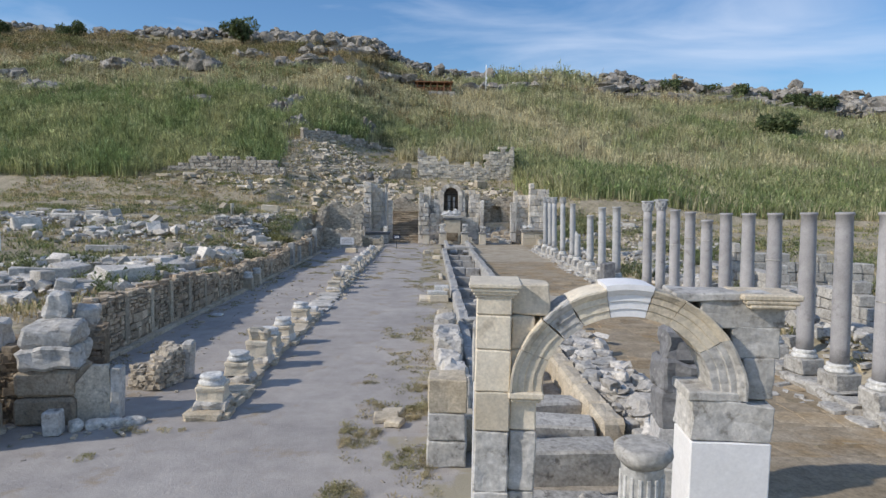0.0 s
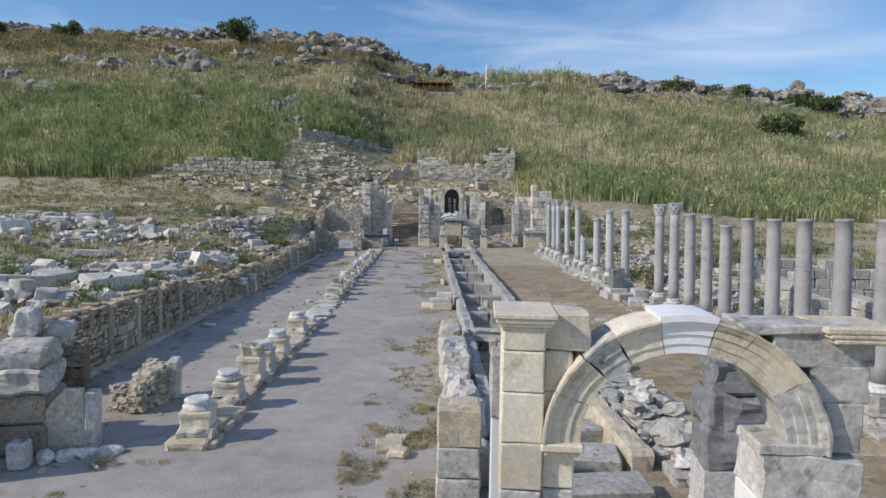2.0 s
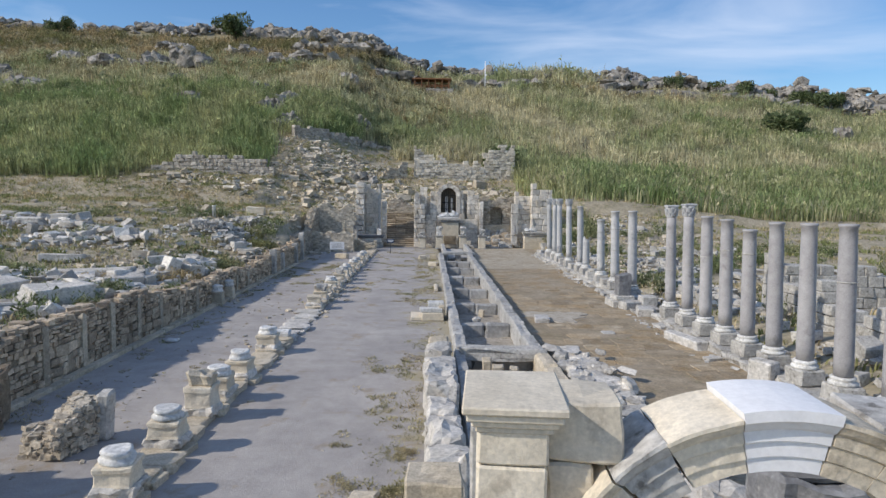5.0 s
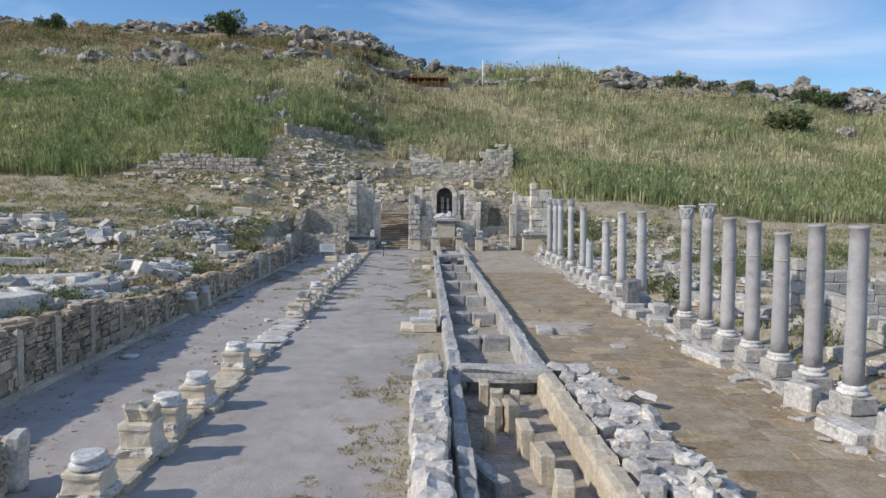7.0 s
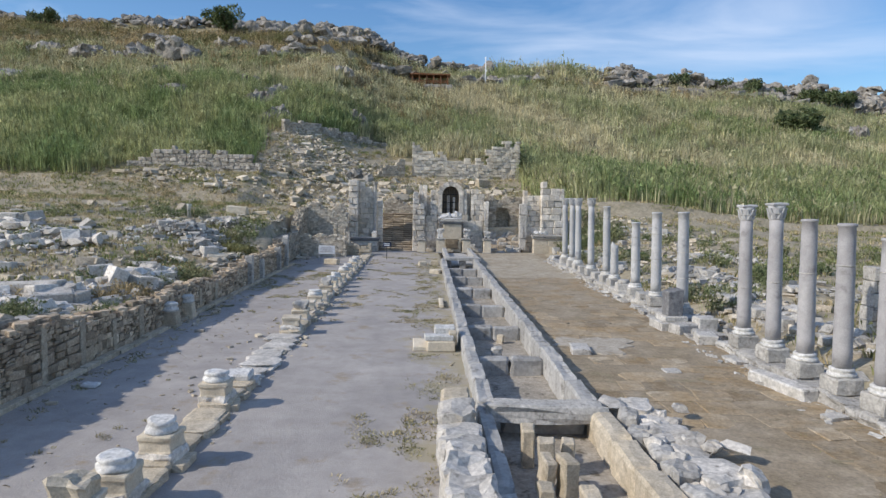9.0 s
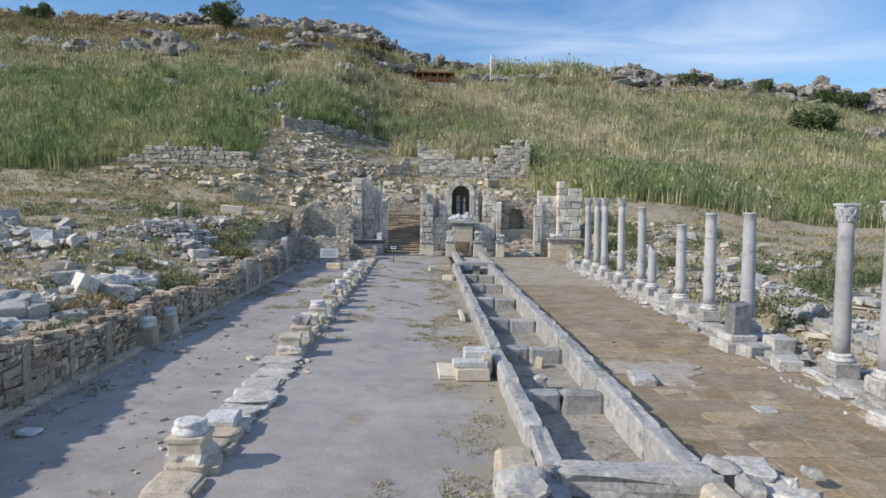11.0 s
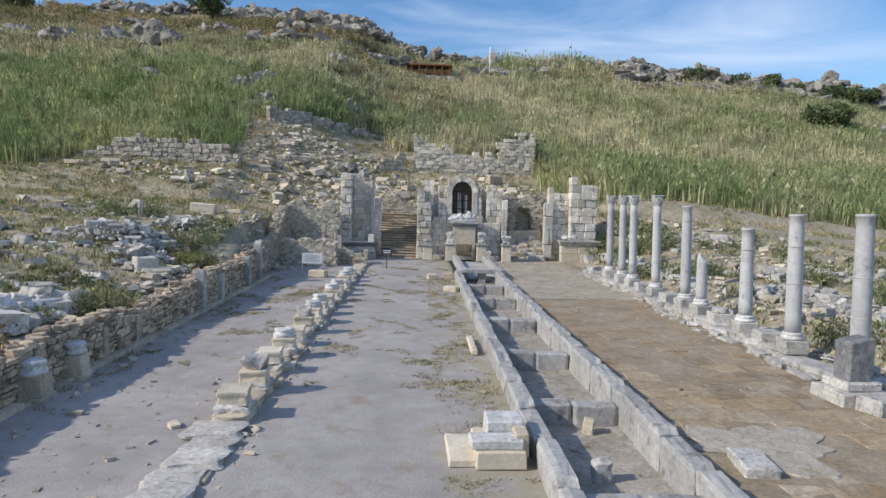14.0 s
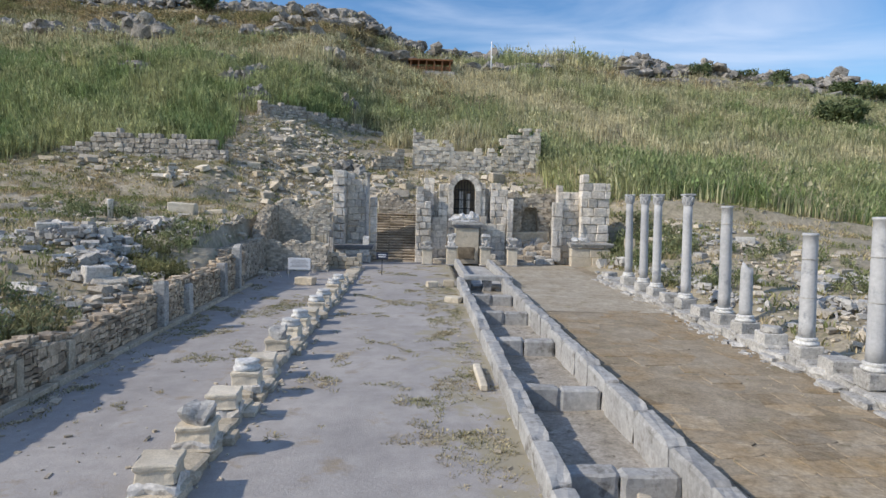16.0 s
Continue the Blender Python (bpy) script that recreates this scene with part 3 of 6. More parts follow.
def column(yc, top, material, radius=0.275, capital=False, bands=(), broken=False, plinth=0.55, lean=0.0, label="", base_mat=None):
    """A standing column on its plinth and moulded base; top is the height of its upper end."""
    th = thing("column", pose(COL_X, yc, 0.36, 0, lean, rnd(-8, 8)), label, "column", "columns along the street")
    b = box_bm(0.88, 0.88, plinth, 0.05, 2, 0.05, 2.4, yc)
    part("plinth", b, M_GREY, th, "rough grey limestone plinth")
    z = plinth
    bs = lathe([(0.40, z), (0.42, z + 0.04), (0.42, z + 0.09), (0.36, z + 0.12), (0.34, z + 0.16), (0.37, z + 0.19), (0.36, z + 0.24), (radius + 0.03, z + 0.27)], 24, 0.03, yc)
    part("base", bs, base_mat or M_WHITE, th, "moulded white marble base")
    z0, z1 = z + 0.265, top - 0.36 - (0.62 if capital else 0.0)
    n = 9
    prof = []
    for i in range(n + 1):
        u = i / n
        prof.append((radius * (1.0 - 0.13 * u ** 1.6), z0 + (z1 - z0) * u))
    if not broken and not capital:
        prof[-1:] = [(radius * 0.88, z1 - 0.10), (radius * 1.0, z1 - 0.08), (radius * 1.0, z1 - 0.02), (radius * 0.94, z1)]
    sh = lathe(prof, 24, 0.006, yc)
    if broken:
        for v in sh.verts:
            if v.co.z > z1 - 0.02:
                v.co.z -= 0.55 * max(0.0, v.co.x * 1.9 + 0.5) + 0.12 * noise.noise(v.co * 9)
                v.co.x *= 0.7
    part("shaft", sh, material, th)
    for zb in bands:
        part("joint_band", lathe([(radius * 1.004, zb - 0.36), (radius * 1.012, zb - 0.345), (radius * 1.004, zb - 0.33)], 24), M_GREY, th)
    if capital:
        r = radius * 0.88
        cp = lathe([(r, z1), (r * 1.14, z1 + 0.03), (r * 1.03, z1 + 0.06), (r * 1.08, z1 + 0.25), (r * 1.2, z1 + 0.42), (r * 1.34, z1 + 0.52)], 20, 0.012, yc)
        c_ob = part("capital", cp, M_MARBLE_COL, th, "carved leaf capital of white marble")
        lv = bmesh.new()
        for row, (zz, rr, hh, off) in enumerate(((0.05, 1.06, 0.20, 0.0), (0.20, 1.14, 0.24, 0.5))):
            for i in range(8):
                a = (i + off) * math.pi / 4
                q = box_bm(0.15, 0.05, hh, 0.012)
                for v in q.verts:
                    v.co.y += 0.065 * (v.co.z / hh) ** 2
                    v.co.x *= 1 - 0.5 * (v.co.z / hh) ** 2
                bmesh.ops.transform(q, matrix=Matrix.Rotation(a - math.pi / 2, 4, 'Z') @ Matrix.Translation((0, r * rr, z1 + zz)), verts=q.verts)
                me = bpy.data.meshes.new("tmp")
                q.to_mesh(me)
                q.free()
                lv.from_mesh(me)
                bpy.data.meshes.remove(me)
        part("leaves", lv, M_MARBLE_COL, c_ob)
        part("abacus", box_bm(0.60, 0.60, 0.10, 0.03, 1, 0.02, 3, yc, z0=z1 + 0.52), M_MARBLE_COL, c_ob)
    return th


GREY_LBL = "tall plain grey granite column on a stone plinth"
for yc, top in ((18.75, 5.95), (20.7, 5.9), (22.6, 5.85), (24.7, 5.78), (26.7, 5.72), (28.65, 5.68), (30.6, 5.32), (32.5, 5.65), (34.45, 5.72)):
    column(yc, top, M_COLUMN, label=GREY_LBL if top > 5.4 else "shorter grey granite column on a stone plinth", lean=-1.6, bands=(rnd(2.0, 4.5),) if RNG.random() < 0.5 else ())
column(36.5, 6.25, M_COLUMN, 0.27, True, (3.3,), label="grey column with a carved white leaf capital", lean=-1.6)
column(38.7, 6.15, M_COLUMN, 0.27, True, (2.8,), label="grey column with a worn carved capital", lean=-1.6)
column(45.0, 5.72, M_MARBLE_COL, 0.29, False, (2.4, 3.7), label="white marble column with a dark stained side", lean=-1.6)
column(48.7, 5.62, M_MARBLE_COL, 0.29, False, (3.0, 4.4), label="cracked white marble column on a stone plinth", lean=-1.6)
column(52.25, 4.93, M_MARBLE_COL, 0.28, False, (2.6, 4.0), label="short broken white marble column with joints", lean=-1.6)
column(56.65, 3.45, M_MARBLE_COL, 0.27, broken=True, label="snapped white marble column stump with a slanted top", lean=-1.6)
column(58.6, 5.80, M_MARBLE_COL, 0.27, False, (5.0,), label="white veined marble column with a mended top", lean=-1.6)
for yc in (62.9, 67.1, 69.3, 72.2):
    column(yc, 6.38, M_MARBLE_COL, 0.255, True, label="white marble column with a carved leaf capital", lean=-1.6)


def empty_plinth(yc, h=0.5, base=True, dx=0.0):
    th = thing("column_pedestal", pose(COL_X + dx, yc, 0.36, 0, 0, rnd(-10, 10)), "bare grey stone pedestal without its column", "pedestal", "column pedestals")
    part("plinth", box_bm(0.95, 0.9, h, 0.04, 1, 0.03, 2.0, yc), M_GREY, th)
    if base:
        part("base", lathe([(0.40, h), (0.42, h + 0.06), (0.36, h + 0.12), (0.38, h + 0.2), (0.33, h + 0.24)], 20, 0.015, yc), M_GREY, th)


for yc, bs in ((50.4, False), (54.6, True), (60.7, False), (65.0, False), (16.9, True)):
    empty_plinth(yc, 0.5, bs)

# broken base group halfway
pz = thing("broken_pedestal", pose(11.7, 44.0, 0.0, 0, 0, 4), "stepped grey pedestal with a broken square shaft", "pedestal")
part("step", box_bm(1.7, 1.5, 0.42, 0.04, 1, 0.04, 1.5, 1.0), M_GREY, pz)
part("base", box_bm(1.2, 1.1, 0.28, 0.05, 1, 0.03, 1.5, 2.0, z0=0.41), M_GREY, pz)
sh = box_bm(0.78, 0.72, 1.25, 0.04, 2, 0.05, 1.6, 3.0, z0=0.68)
for v in sh.verts:
    if v.co.z > 1.6:
        v.co.z += 0.18 * v.co.x
part("shaft", sh, M_DGREY, pz, "dark weathered square shaft")
for i, (x, yc, sx, sy, sz, a) in enumerate(((12.6, 44.6, 1.1, 1.3, 0.62, 0.1), (11.9, 42.9, 1.3, 0.8, 0.5, 0.3), (12.9, 43.0, 0.9, 0.9, 0.8, 0.0), (11.45, 33.8, 0.6, 2.6, 0.42, 0.18),
                                             (12.0, 40.8, 0.9, 1.0, 0.45, -0.2), (11.9, 28.0, 0.6, 0.9, 0.8, 0.5), (11.6, 25.5, 0.7, 1.4, 0.4, 0.2))):
    solo("stone_block", box_bm(sx, sy, sz, 0.05, 1, 0.04, 1.8, i * 1.3), M_PIER_G, pose(x, yc, 0.0, 0, 0, math.degrees(a)), "loose weathered grey stone block on the pavement edge", "stone block", "loose blocks")

# pedestals on the west side of the street
LEFT_X = -6.42
kerb = thing("foundation_kerb", pose(0, 0, 0), "low line of pale worn foundation stones", "kerb", kind="structure")
y = 18.2
while y < 80:
    ln = rnd(0.7, 1.3)
    low = 33.2 < y < 41.0
    h = (0.19 if low else 0.26) + rnd(-0.05, 0.06)
    piece("kerb_stone", BLK_ROUGH if low else BLK_ROUGH_T, kerb, LEFT_X + rnd(-0.1, 0.1), y + ln / 2, -0.03, (1.2 if low else 0.95) + rnd(-0.15, 0.15), ln - 0.02, h, rnd(-0.06, 0.06))
    if RNG.random() < 0.45:
        piece("kerb_stone", BLK_TAN, kerb, LEFT_X + rnd(0.35, 0.5), y + ln / 2, -0.03, 0.4, ln * 0.7, h * 0.7, rnd(-0.2, 0.2))
    y += ln


def square_turn(profile, wear=0.02, seed=0.0):
    """A square stone with a moulded outline: (half width, height) pairs, corners rounded by wear."""
    bm = bmesh.new()
    rings = []
    for r, z in profile:
        pts = []
        n = 5
        for k in range(4):
            c, sn = ((1, 0), (0, 1), (-1, 0), (0, -1))[k]
            for i in range(n):
                u = -0.93 + 1.86 * i / (n - 1)
                x, y = r, u * r
                pts.append((c * x - sn * y, sn * x + c * y, z))
        rings.append([bm.verts.new(p) for p in pts])
    m = len(rings[0])
    for a, b in zip(rings, rings[1:]):
        for i in range(m):
            bm.faces.new((a[i], a[(i + 1) % m], b[(i + 1) % m], b[i]))
    bm.faces.new(list(reversed(rings[0])))
    bm.faces.new(rings[-1])
    rough_up(bm, wear, 3.2, seed)
    rough_up(bm, wear * 0.5, 9.0, seed + 1)
    return bm


def left_pedestal(yc, kind, h=0.55, w=0.74):
    """kind: base, the white turned base still on it; slab, bare moulded block; broken, odd lump on top; low, flat block."""
    names = {"base": "cream limestone pedestal with a worn white column base", "slab": "bare cream limestone pedestal with moulded edges",
             "broken": "weathered pedestal with a broken grey stone lump", "low": "flat worn pale pedestal stone"}
    th = thing("pedestal", pose(LEFT_X + rnd(-0.05, 0.05), yc, 0.20, 0, 0, rnd(-7, 7)), names[kind], "pedestal", "pedestals along the street")
    if kind == "low":
        part("block", box_bm(w + 0.1, 0.9, 0.26, 0.05, 1, 0.03, 1.7, yc), M_WHITE, th)
        return
    z = h * 0.70 + 0.14
    a, low = w / 2, min(0.22, h * 0.3)
    part("footing", square_turn(((a + 0.05, -0.05), (a + 0.06, low * 0.6), (a + 0.03, low)), 0.11, yc + 2), M_RUBBLE_W, th, "rough broken footing stone")
    part("die", square_turn(((a + 0.02, low), (a + 0.0, low + 0.05), (a - 0.01, z * 0.70), (a + 0.0, z * 0.78), (a + 0.025, z * 0.83), (a + 0.03, z - 0.03), (a + 0.01, z)), 0.035, yc), M_CREAM, th)
    if kind == "base":
        part("column_base", lathe([(0.36, z), (0.375, z + 0.04), (0.37, z + 0.10), (0.315, z + 0.13), (0.305, z + 0.17), (0.335, z + 0.21), (0.33, z + 0.26), (0.27, z + 0.28)], 24, 0.06, yc), M_WHITE, th, "turned white marble column base")
    elif kind == "broken":
        bm = box_bm(0.66, 0.62, 0.40, 0.08, 3, 0.15, 2.6, yc)
        for v in bm.verts:
            k = 0.82 + 0.5 * v.co.z
            v.co.x, v.co.y = v.co.x * k + 0.05, v.co.y * k
        bmesh.ops.translate(bm, vec=(0, 0, z - 0.03), verts=bm.verts)
        part("lump", bm, M_TAN if yc < 30 else M_GREY, th, "broken weathered stone")


for yc, kind, h in ((19.0, "base", 0.70), (21.6, "base", 0.72), (23.9, "broken", 0.95), (25.5, "base", 0.72), (27.6, "base", 0.66), (31.7, "base", 0.64), (33.8, "low", 0.3),
                    (41.9, "slab", 0.62), (44.0, "broken", 0.58), (46.2, "slab", 0.62), (48.2, "base", 0.62), (50.1, "slab", 0.55), (52.4, "broken", 0.62), (54.6, "base", 0.60),
                    (56.7, "base", 0.55), (58.8, "slab", 0.5), (60.9, "base", 0.5), (63.0, "base", 0.5), (65.1, "slab", 0.5), (67.2, "base", 0.5), (69.3, "base", 0.5), (71.4, "slab", 0.5)):
    left_pedestal(yc, kind, h)

# long rubble wall on the west side
LW_X = -12.55


def lw_top(yv):
    return float(np.interp(yv, LW_Y, LW_Z)) + 0.05 * math.sin(yv * 1.7 + 1) + 0.04 * math.sin(yv * 4.1)


wall_w = thing("wall_west", pose(0, 0, 0), "long low wall of brown rubble masonry with stone posts", "wall", kind="structure")
core = bmesh.new()
y = 22.0
prev = None
while y <= 70.01:
    ring = [core.verts.new((LW_X + dx, y, z)) for dx, z in ((0.10, -0.1), (0.06, lw_top(y) - 0.12), (-0.55, lw_top(y) - 0.10), (-0.6, -0.1))]
    if prev:
        for i in range(4):
            core.faces.new((prev[i], prev[(i + 1) % 4], ring[(i + 1) % 4], ring[i]))
    else:
        core.faces.new(ring)
    prev = ring
    y += 0.5
core.faces.new(list(reversed(prev)))
bmesh.ops.recalc_face_normals(core, faces=core.faces[:])
part("wall_core", core, M_JOINT_SHADE, wall_w)
rest, count = [], 0
BAYS = [(22.0 + k * 2.4, 22.0 + (k + 1) * 2.4) for k in range(20)]
for b0, b1 in BAYS:
    big = RNG.random() < 0.3
    z = 0.0
    while z < 2.8:
        ch = rnd(0.22, 0.40) if big and z < 1.1 else rnd(0.09, 0.21)
        y = b0 + rnd(-0.1, 0.1)
        while y < b1:
            w = rnd(0.3, 0.8) if big and z < 1.1 else rnd(0.11, 0.44)
            h = ch * rnd(0.75, 1.1)
            if z + ch < lw_top(y + w / 2) + rnd(-0.10, 0.06) and RNG.random() > 0.05:
                if 30.0 < y < 35.0 and count < 290:
                    piece("wall_stone", BLK_WRUB, wall_w, LW_X + 0.10 + rnd(-0.04, 0.05), y + w / 2, z, 0.18, w - 0.025, h - 0.015, rnd(-0.10, 0.10), rnd(-0.14, 0.14))
                    count += 1
                else:
                    rest.append((int(RNG.integers(8)), rot_z(rnd(-0.12, 0.12)) @ rot_x(rnd(-0.16, 0.16)) @ np.diag((0.19, w - 0.02, h - 0.012)), (LW_X + 0.10 + rnd(-0.05, 0.05), y + w / 2, z + ch / 2)))
            y += w
        z += ch
y = 22.0
while y < 68:
    for k in range(2):
        s = rnd(0.2, 0.42)
        rest.append((int(RNG.integers(8)), rot_z(rnd(0, 6)) @ np.diag((s, s * rnd(0.6, 1), s * 0.6)), (LW_X - rnd(0.0, 0.55), y + rnd(0, 0.3), lw_top(y) - 0.05)))
    y += 0.3
ob = new("wall_rubble", joined("wall_rubble", CHUNKS, rest, M_WALLRUB))
ob.parent = wall_w
tagged(ob, kind="stuff")
y = 22.5
while y < 70:
    ln = rnd(0.9, 1.6)
    piece("footing_stone", BLK_TAN, wall_w, LW_X + 0.38, y + ln / 2, -0.05, 0.32, ln - 0.03, 0.2 + rnd(-0.04, 0.04), rnd(-0.03, 0.03))
    y += ln
for yc, pw, cut in ((26.6, 0.34, 0.1), (28.9, 0.30, 0.0), (31.0, 0.34, 0.0), (33.3, 0.30, 0.12), (35.6, 0.38, 0.0), (37.9, 0.26, 0.2), (40.2, 0.42, 0.05), (47.4, 0.30, 0.3), (50.0, 0.36, 0.1)):
    piece("wall_post", BLK_POST, wall_w, LW_X + 0.15, yc, 0.0, 0.20, pw, lw_top(yc) - 0.05 - cut, rnd(-0.05, 0.05), rnd(-0.02, 0.02))
for yc, sc in ((43.0, 1.0), (45.2, 0.85)):
    hb = thing("half_pedestal", pose(LW_X + 0.34, yc, -0.02, 0, 0, rnd(-6, 6)), "worn pale pedestal with a white turned base against the wall", "pedestal", "pedestals at the wall")
    part("die", square_turn(((0.42 * sc, 0), (0.42 * sc, 0.14), (0.37 * sc, 0.17), (0.36 * sc, 0.75), (0.33 * sc, 0.78)), 0.04, yc), M_TAN, hb)
    part("column_base", lathe([(0.37 * sc, 0.77), (0.40 * sc, 0.82), (0.39 * sc, 0.90), (0.33 * sc, 0.94), (0.34 * sc, 1.02), (0.37 * sc, 1.06), (0.35 * sc, 1.14), (0.30 * sc, 1.16)], 20, 0.04, yc), M_WHITE, hb, "worn white marble column base")
for yc, hh in ((57.0, 2.1), (60.0, 1.5), (65.5, 1.9), (68.3, 2.7)):
    piece("wall_post", BLK_GREY, wall_w, LW_X + 0.22, yc, 0.0, 0.5, 0.55, hh, 0.05, label="upright pale stone door post")

# arch over the channel's near end
AX = Matrix.Translation((2.59, 10.66, 0.03)) @ Matrix.Rotation(radians(-5.0), 4, 'Z') @ Matrix.Diagonal((1.06, 1, 1, 1))
arch = thing("stone_arch", AX, "restored round stone arch with a new white keystone", "arch")
R_IN, R_OUT, SPR = 1.18, 1.62, 3.25


def voussoir(a0, a1, material, label="", extra=0.0, depth=0.66, worn=0.012):
    bm = bmesh.new()
    n = 7
    w = R_OUT - R_IN
    prof = ((R_IN, 0.0), (R_IN + 0.25 * w, 0.0), (R_IN + 0.27 * w, -0.02), (R_IN + 0.52 * w, -0.02), (R_IN + 0.55 * w, -0.045), (R_IN + 0.74 * w, -0.045),
            (R_IN + 0.79 * w, -0.075), (R_OUT - 0.05, -0.10), (R_OUT - 0.03, -0.12), (R_OUT + extra, -0.12), (R_OUT + extra, depth * 0.5), (R_OUT + extra, depth), (R_IN, depth), (R_IN, depth * 0.5))
    rings = []
    for i in range(n + 1):
        a = a0 + (a1 - a0) * i / n
        rings.append([bm.verts.new((-r * math.cos(a), y - depth / 2, SPR + r * math.sin(a))) for r, y in prof])
    for p, q in zip(rings, rings[1:]):
        for i in range(len(prof)):
            bm.faces.new((p[i], p[(i + 1) % len(prof)], q[(i + 1) % len(prof)], q[i]))
    bm.faces.new(rings[0])
    bm.faces.new(list(reversed(rings[-1])))
    bmesh.ops.recalc_face_normals(bm, faces=bm.faces[:])
    rough_up(bm, worn, 3.0, a0 * 5)
    rough_up(bm, worn * 0.7, 9.0, a0 * 5 + 1)
    part("voussoir", bm, material, arch, label)


cuts = (0, 24, 43, 59, 78, 101, 117, 146, 180)
mats = (M_CREAM, M_CREAM, M_PIER_G, M_CREAM, M_PLASTER, M_TAN, M_CREAM, M_PIER_G)
for i, m in enumerate(mats):
    voussoir(radians(cuts[i]) + 0.004, radians(cuts[i + 1]) - 0.004, m, "smooth new white keystone" if i == 4 else "", 0.05 if i == 4 else 0.0, worn=0.003 if i == 4 else 0.02 if m is M_PIER_G else 0.012)


def add_piece(name, material, x, z, sx, sy, sz, rough=0.012, y=0.0, label="", bevel=0.02, turn=0.0):
    bm = box_bm(sx, sy, sz, bevel, 3 if rough > 0.02 else 1, rough, 2.2, x * 3 + z)
    rough_up(bm, rough * 0.5, 6.5, x + z)
    bmesh.ops.transform(bm, matrix=Matrix.Translation((x, y, z)) @ Matrix.Rotation(turn, 4, 'Z'), verts=bm.verts)
    return part(name, bm, material, arch, label)


# west pier: pilaster strip and return, in courses
for z, h, m in ((0.0, 0.9, M_PIER_G), (0.9, 0.8, M_PIER_G), (1.7, 0.95, M_PIER_G), (2.65, 0.60, M_CREAM), (3.25, 0.64, M_CREAM), (3.89, 0.52, M_CREAM), (4.41, 0.28, M_CREAM)):
    add_piece("pier_block", m, -1.86, z, 0.50, 0.80, h - 0.01, 0.03 if m is M_PIER_G else 0.012)
    if z < 2.9:
        add_piece("pier_block", m, -1.42, z, 0.38, 0.70, h - 0.13 if z > 2 else h - 0.01, 0.03 if m is M_PIER_G else 0.012, y=0.05)
for z, w, h in ((3.10, 0.42, 0.06), (3.16, 0.50, 0.10)):
    add_piece("impost", M_CREAM, -1.39, z, w, 0.80 + (w - 0.42), h, 0.008)
add_piece("spandrel_block", M_CREAM, -1.53, 3.27, 0.16, 0.60, 0.60, y=0.05, rough=0.012)
add_piece("spandrel_block", M_CREAM, -1.44, 3.88, 0.34, 0.62, 0.50, y=0.05, rough=0.035)
add_piece("entablature_block", M_CREAM, -1.34, 4.40, 0.54, 0.64, 0.46, y=0.06, rough=0.035)
for z, w, h in ((4.66, 0.54, 0.05), (4.71, 0.60, 0.05), (4.76, 0.67, 0.06), (4.82, 0.73, 0.06)):
    add_piece("capital_moulding", M_CREAM, -1.85, z, w, 0.84 + (w - 0.54), h, 0.006, bevel=0.012)
# east pier
for z, h, m in ((0.0, 1.3, M_PLASTER), (1.3, 1.33, M_PLASTER), (2.63, 0.60, M_PIER_G)):
    add_piece("pier_block", m, 1.43, z, 1.09, 0.82, h - 0.012, 0.045 if m is M_PIER_G else 0.006)
add_piece("impost", M_PIER_G, 1.20, 3.22, 0.74, 0.80, 0.14, 0.03)
add_piece("pier_block", M_PIER_G, 1.80, 3.24, 0.40, 0.70, 0.60, 0.03, y=0.04)
add_piece("pier_block", M_PIER_G, 1.76, 3.84, 0.66, 0.66, 0.46, 0.03, y=0.08)
add_piece("entablature_block", M_PIER_G, 1.56, 4.30, 1.14, 0.66, 0.40, 0.04, y=0.08)
add_piece("entablature_cap", M_PIER_G, 1.28, 4.68, 1.30, 0.70, 0.12, 0.03, y=0.06)
for z, w, h in ((4.60, 0.62, 0.06), (4.66, 0.72, 0.06), (4.72, 0.80, 0.09)):
    add_piece("capital_moulding", M_TAN, 1.90, z, w, 0.82, h, 0.015)

# pier behind the arch, low piers by the channel
mid = thing("stone_pier", pose(4.78, 13.65, 0, 0, 0, -8), "weathered dark grey pier patched with cement", "pier")
part("footing", box_bm(1.1, 0.9, 0.9, 0.03, 1, 0.02, 2, 1), M_GREY, mid)
part("patch_block", box_bm(1.08, 0.84, 0.80, 0.015, 0, 0.004, 2, 2, z0=0.9), M_CEMENT, mid, "smooth grey cement repair")
part("lower_block", box_bm(1.08, 0.9, 0.70, 0.06, 3, 0.10, 2.4, 3, z0=1.7), M_DGREY, mid)
part("middle_block", box_bm(1.06, 0.9, 0.62, 0.06, 3, 0.14, 2.4, 4, z0=2.4), M_DGREY, mid)
part("upper_block", box_bm(0.95, 0.62, 0.68, 0.06, 3, 0.14, 2.4, 5, z0=3.02), M_DGREY, mid)
lp = thing("gate_pier", pose(0.10, 15.75, 0, 0, 0, -2), "squat cream and grey block pier beside the arch", "pier")
for z, h, m in ((0, 0.62, M_PIER_G), (0.62, 0.66, M_PIER_G), (1.28, 0.78, M_TAN)):
    part("pier_block", box_bm(0.88, 0.85, h - 0.01, 0.03, 3, 0.05, 2, z, z0=z), m, lp)
wp = thing("white_post", pose(0.66, 13.6, 0, 0, 0, -4), "narrow new white stone post", "post")
part("shaft", box_bm(0.24, 0.5, 2.6, 0.012, 0, 0.002, 2, 2), M_PLASTER, wp)
part("cap", box_bm(0.3, 0.6, 1.1, 0.03, 1, 0.02, 2, 3, z0=2.6), M_GREY, wp, "grey old stone top")
fc = thing("column_stump", pose(2.42, 9.1, 0.0), "short fluted column stump with a flat capital", "column")
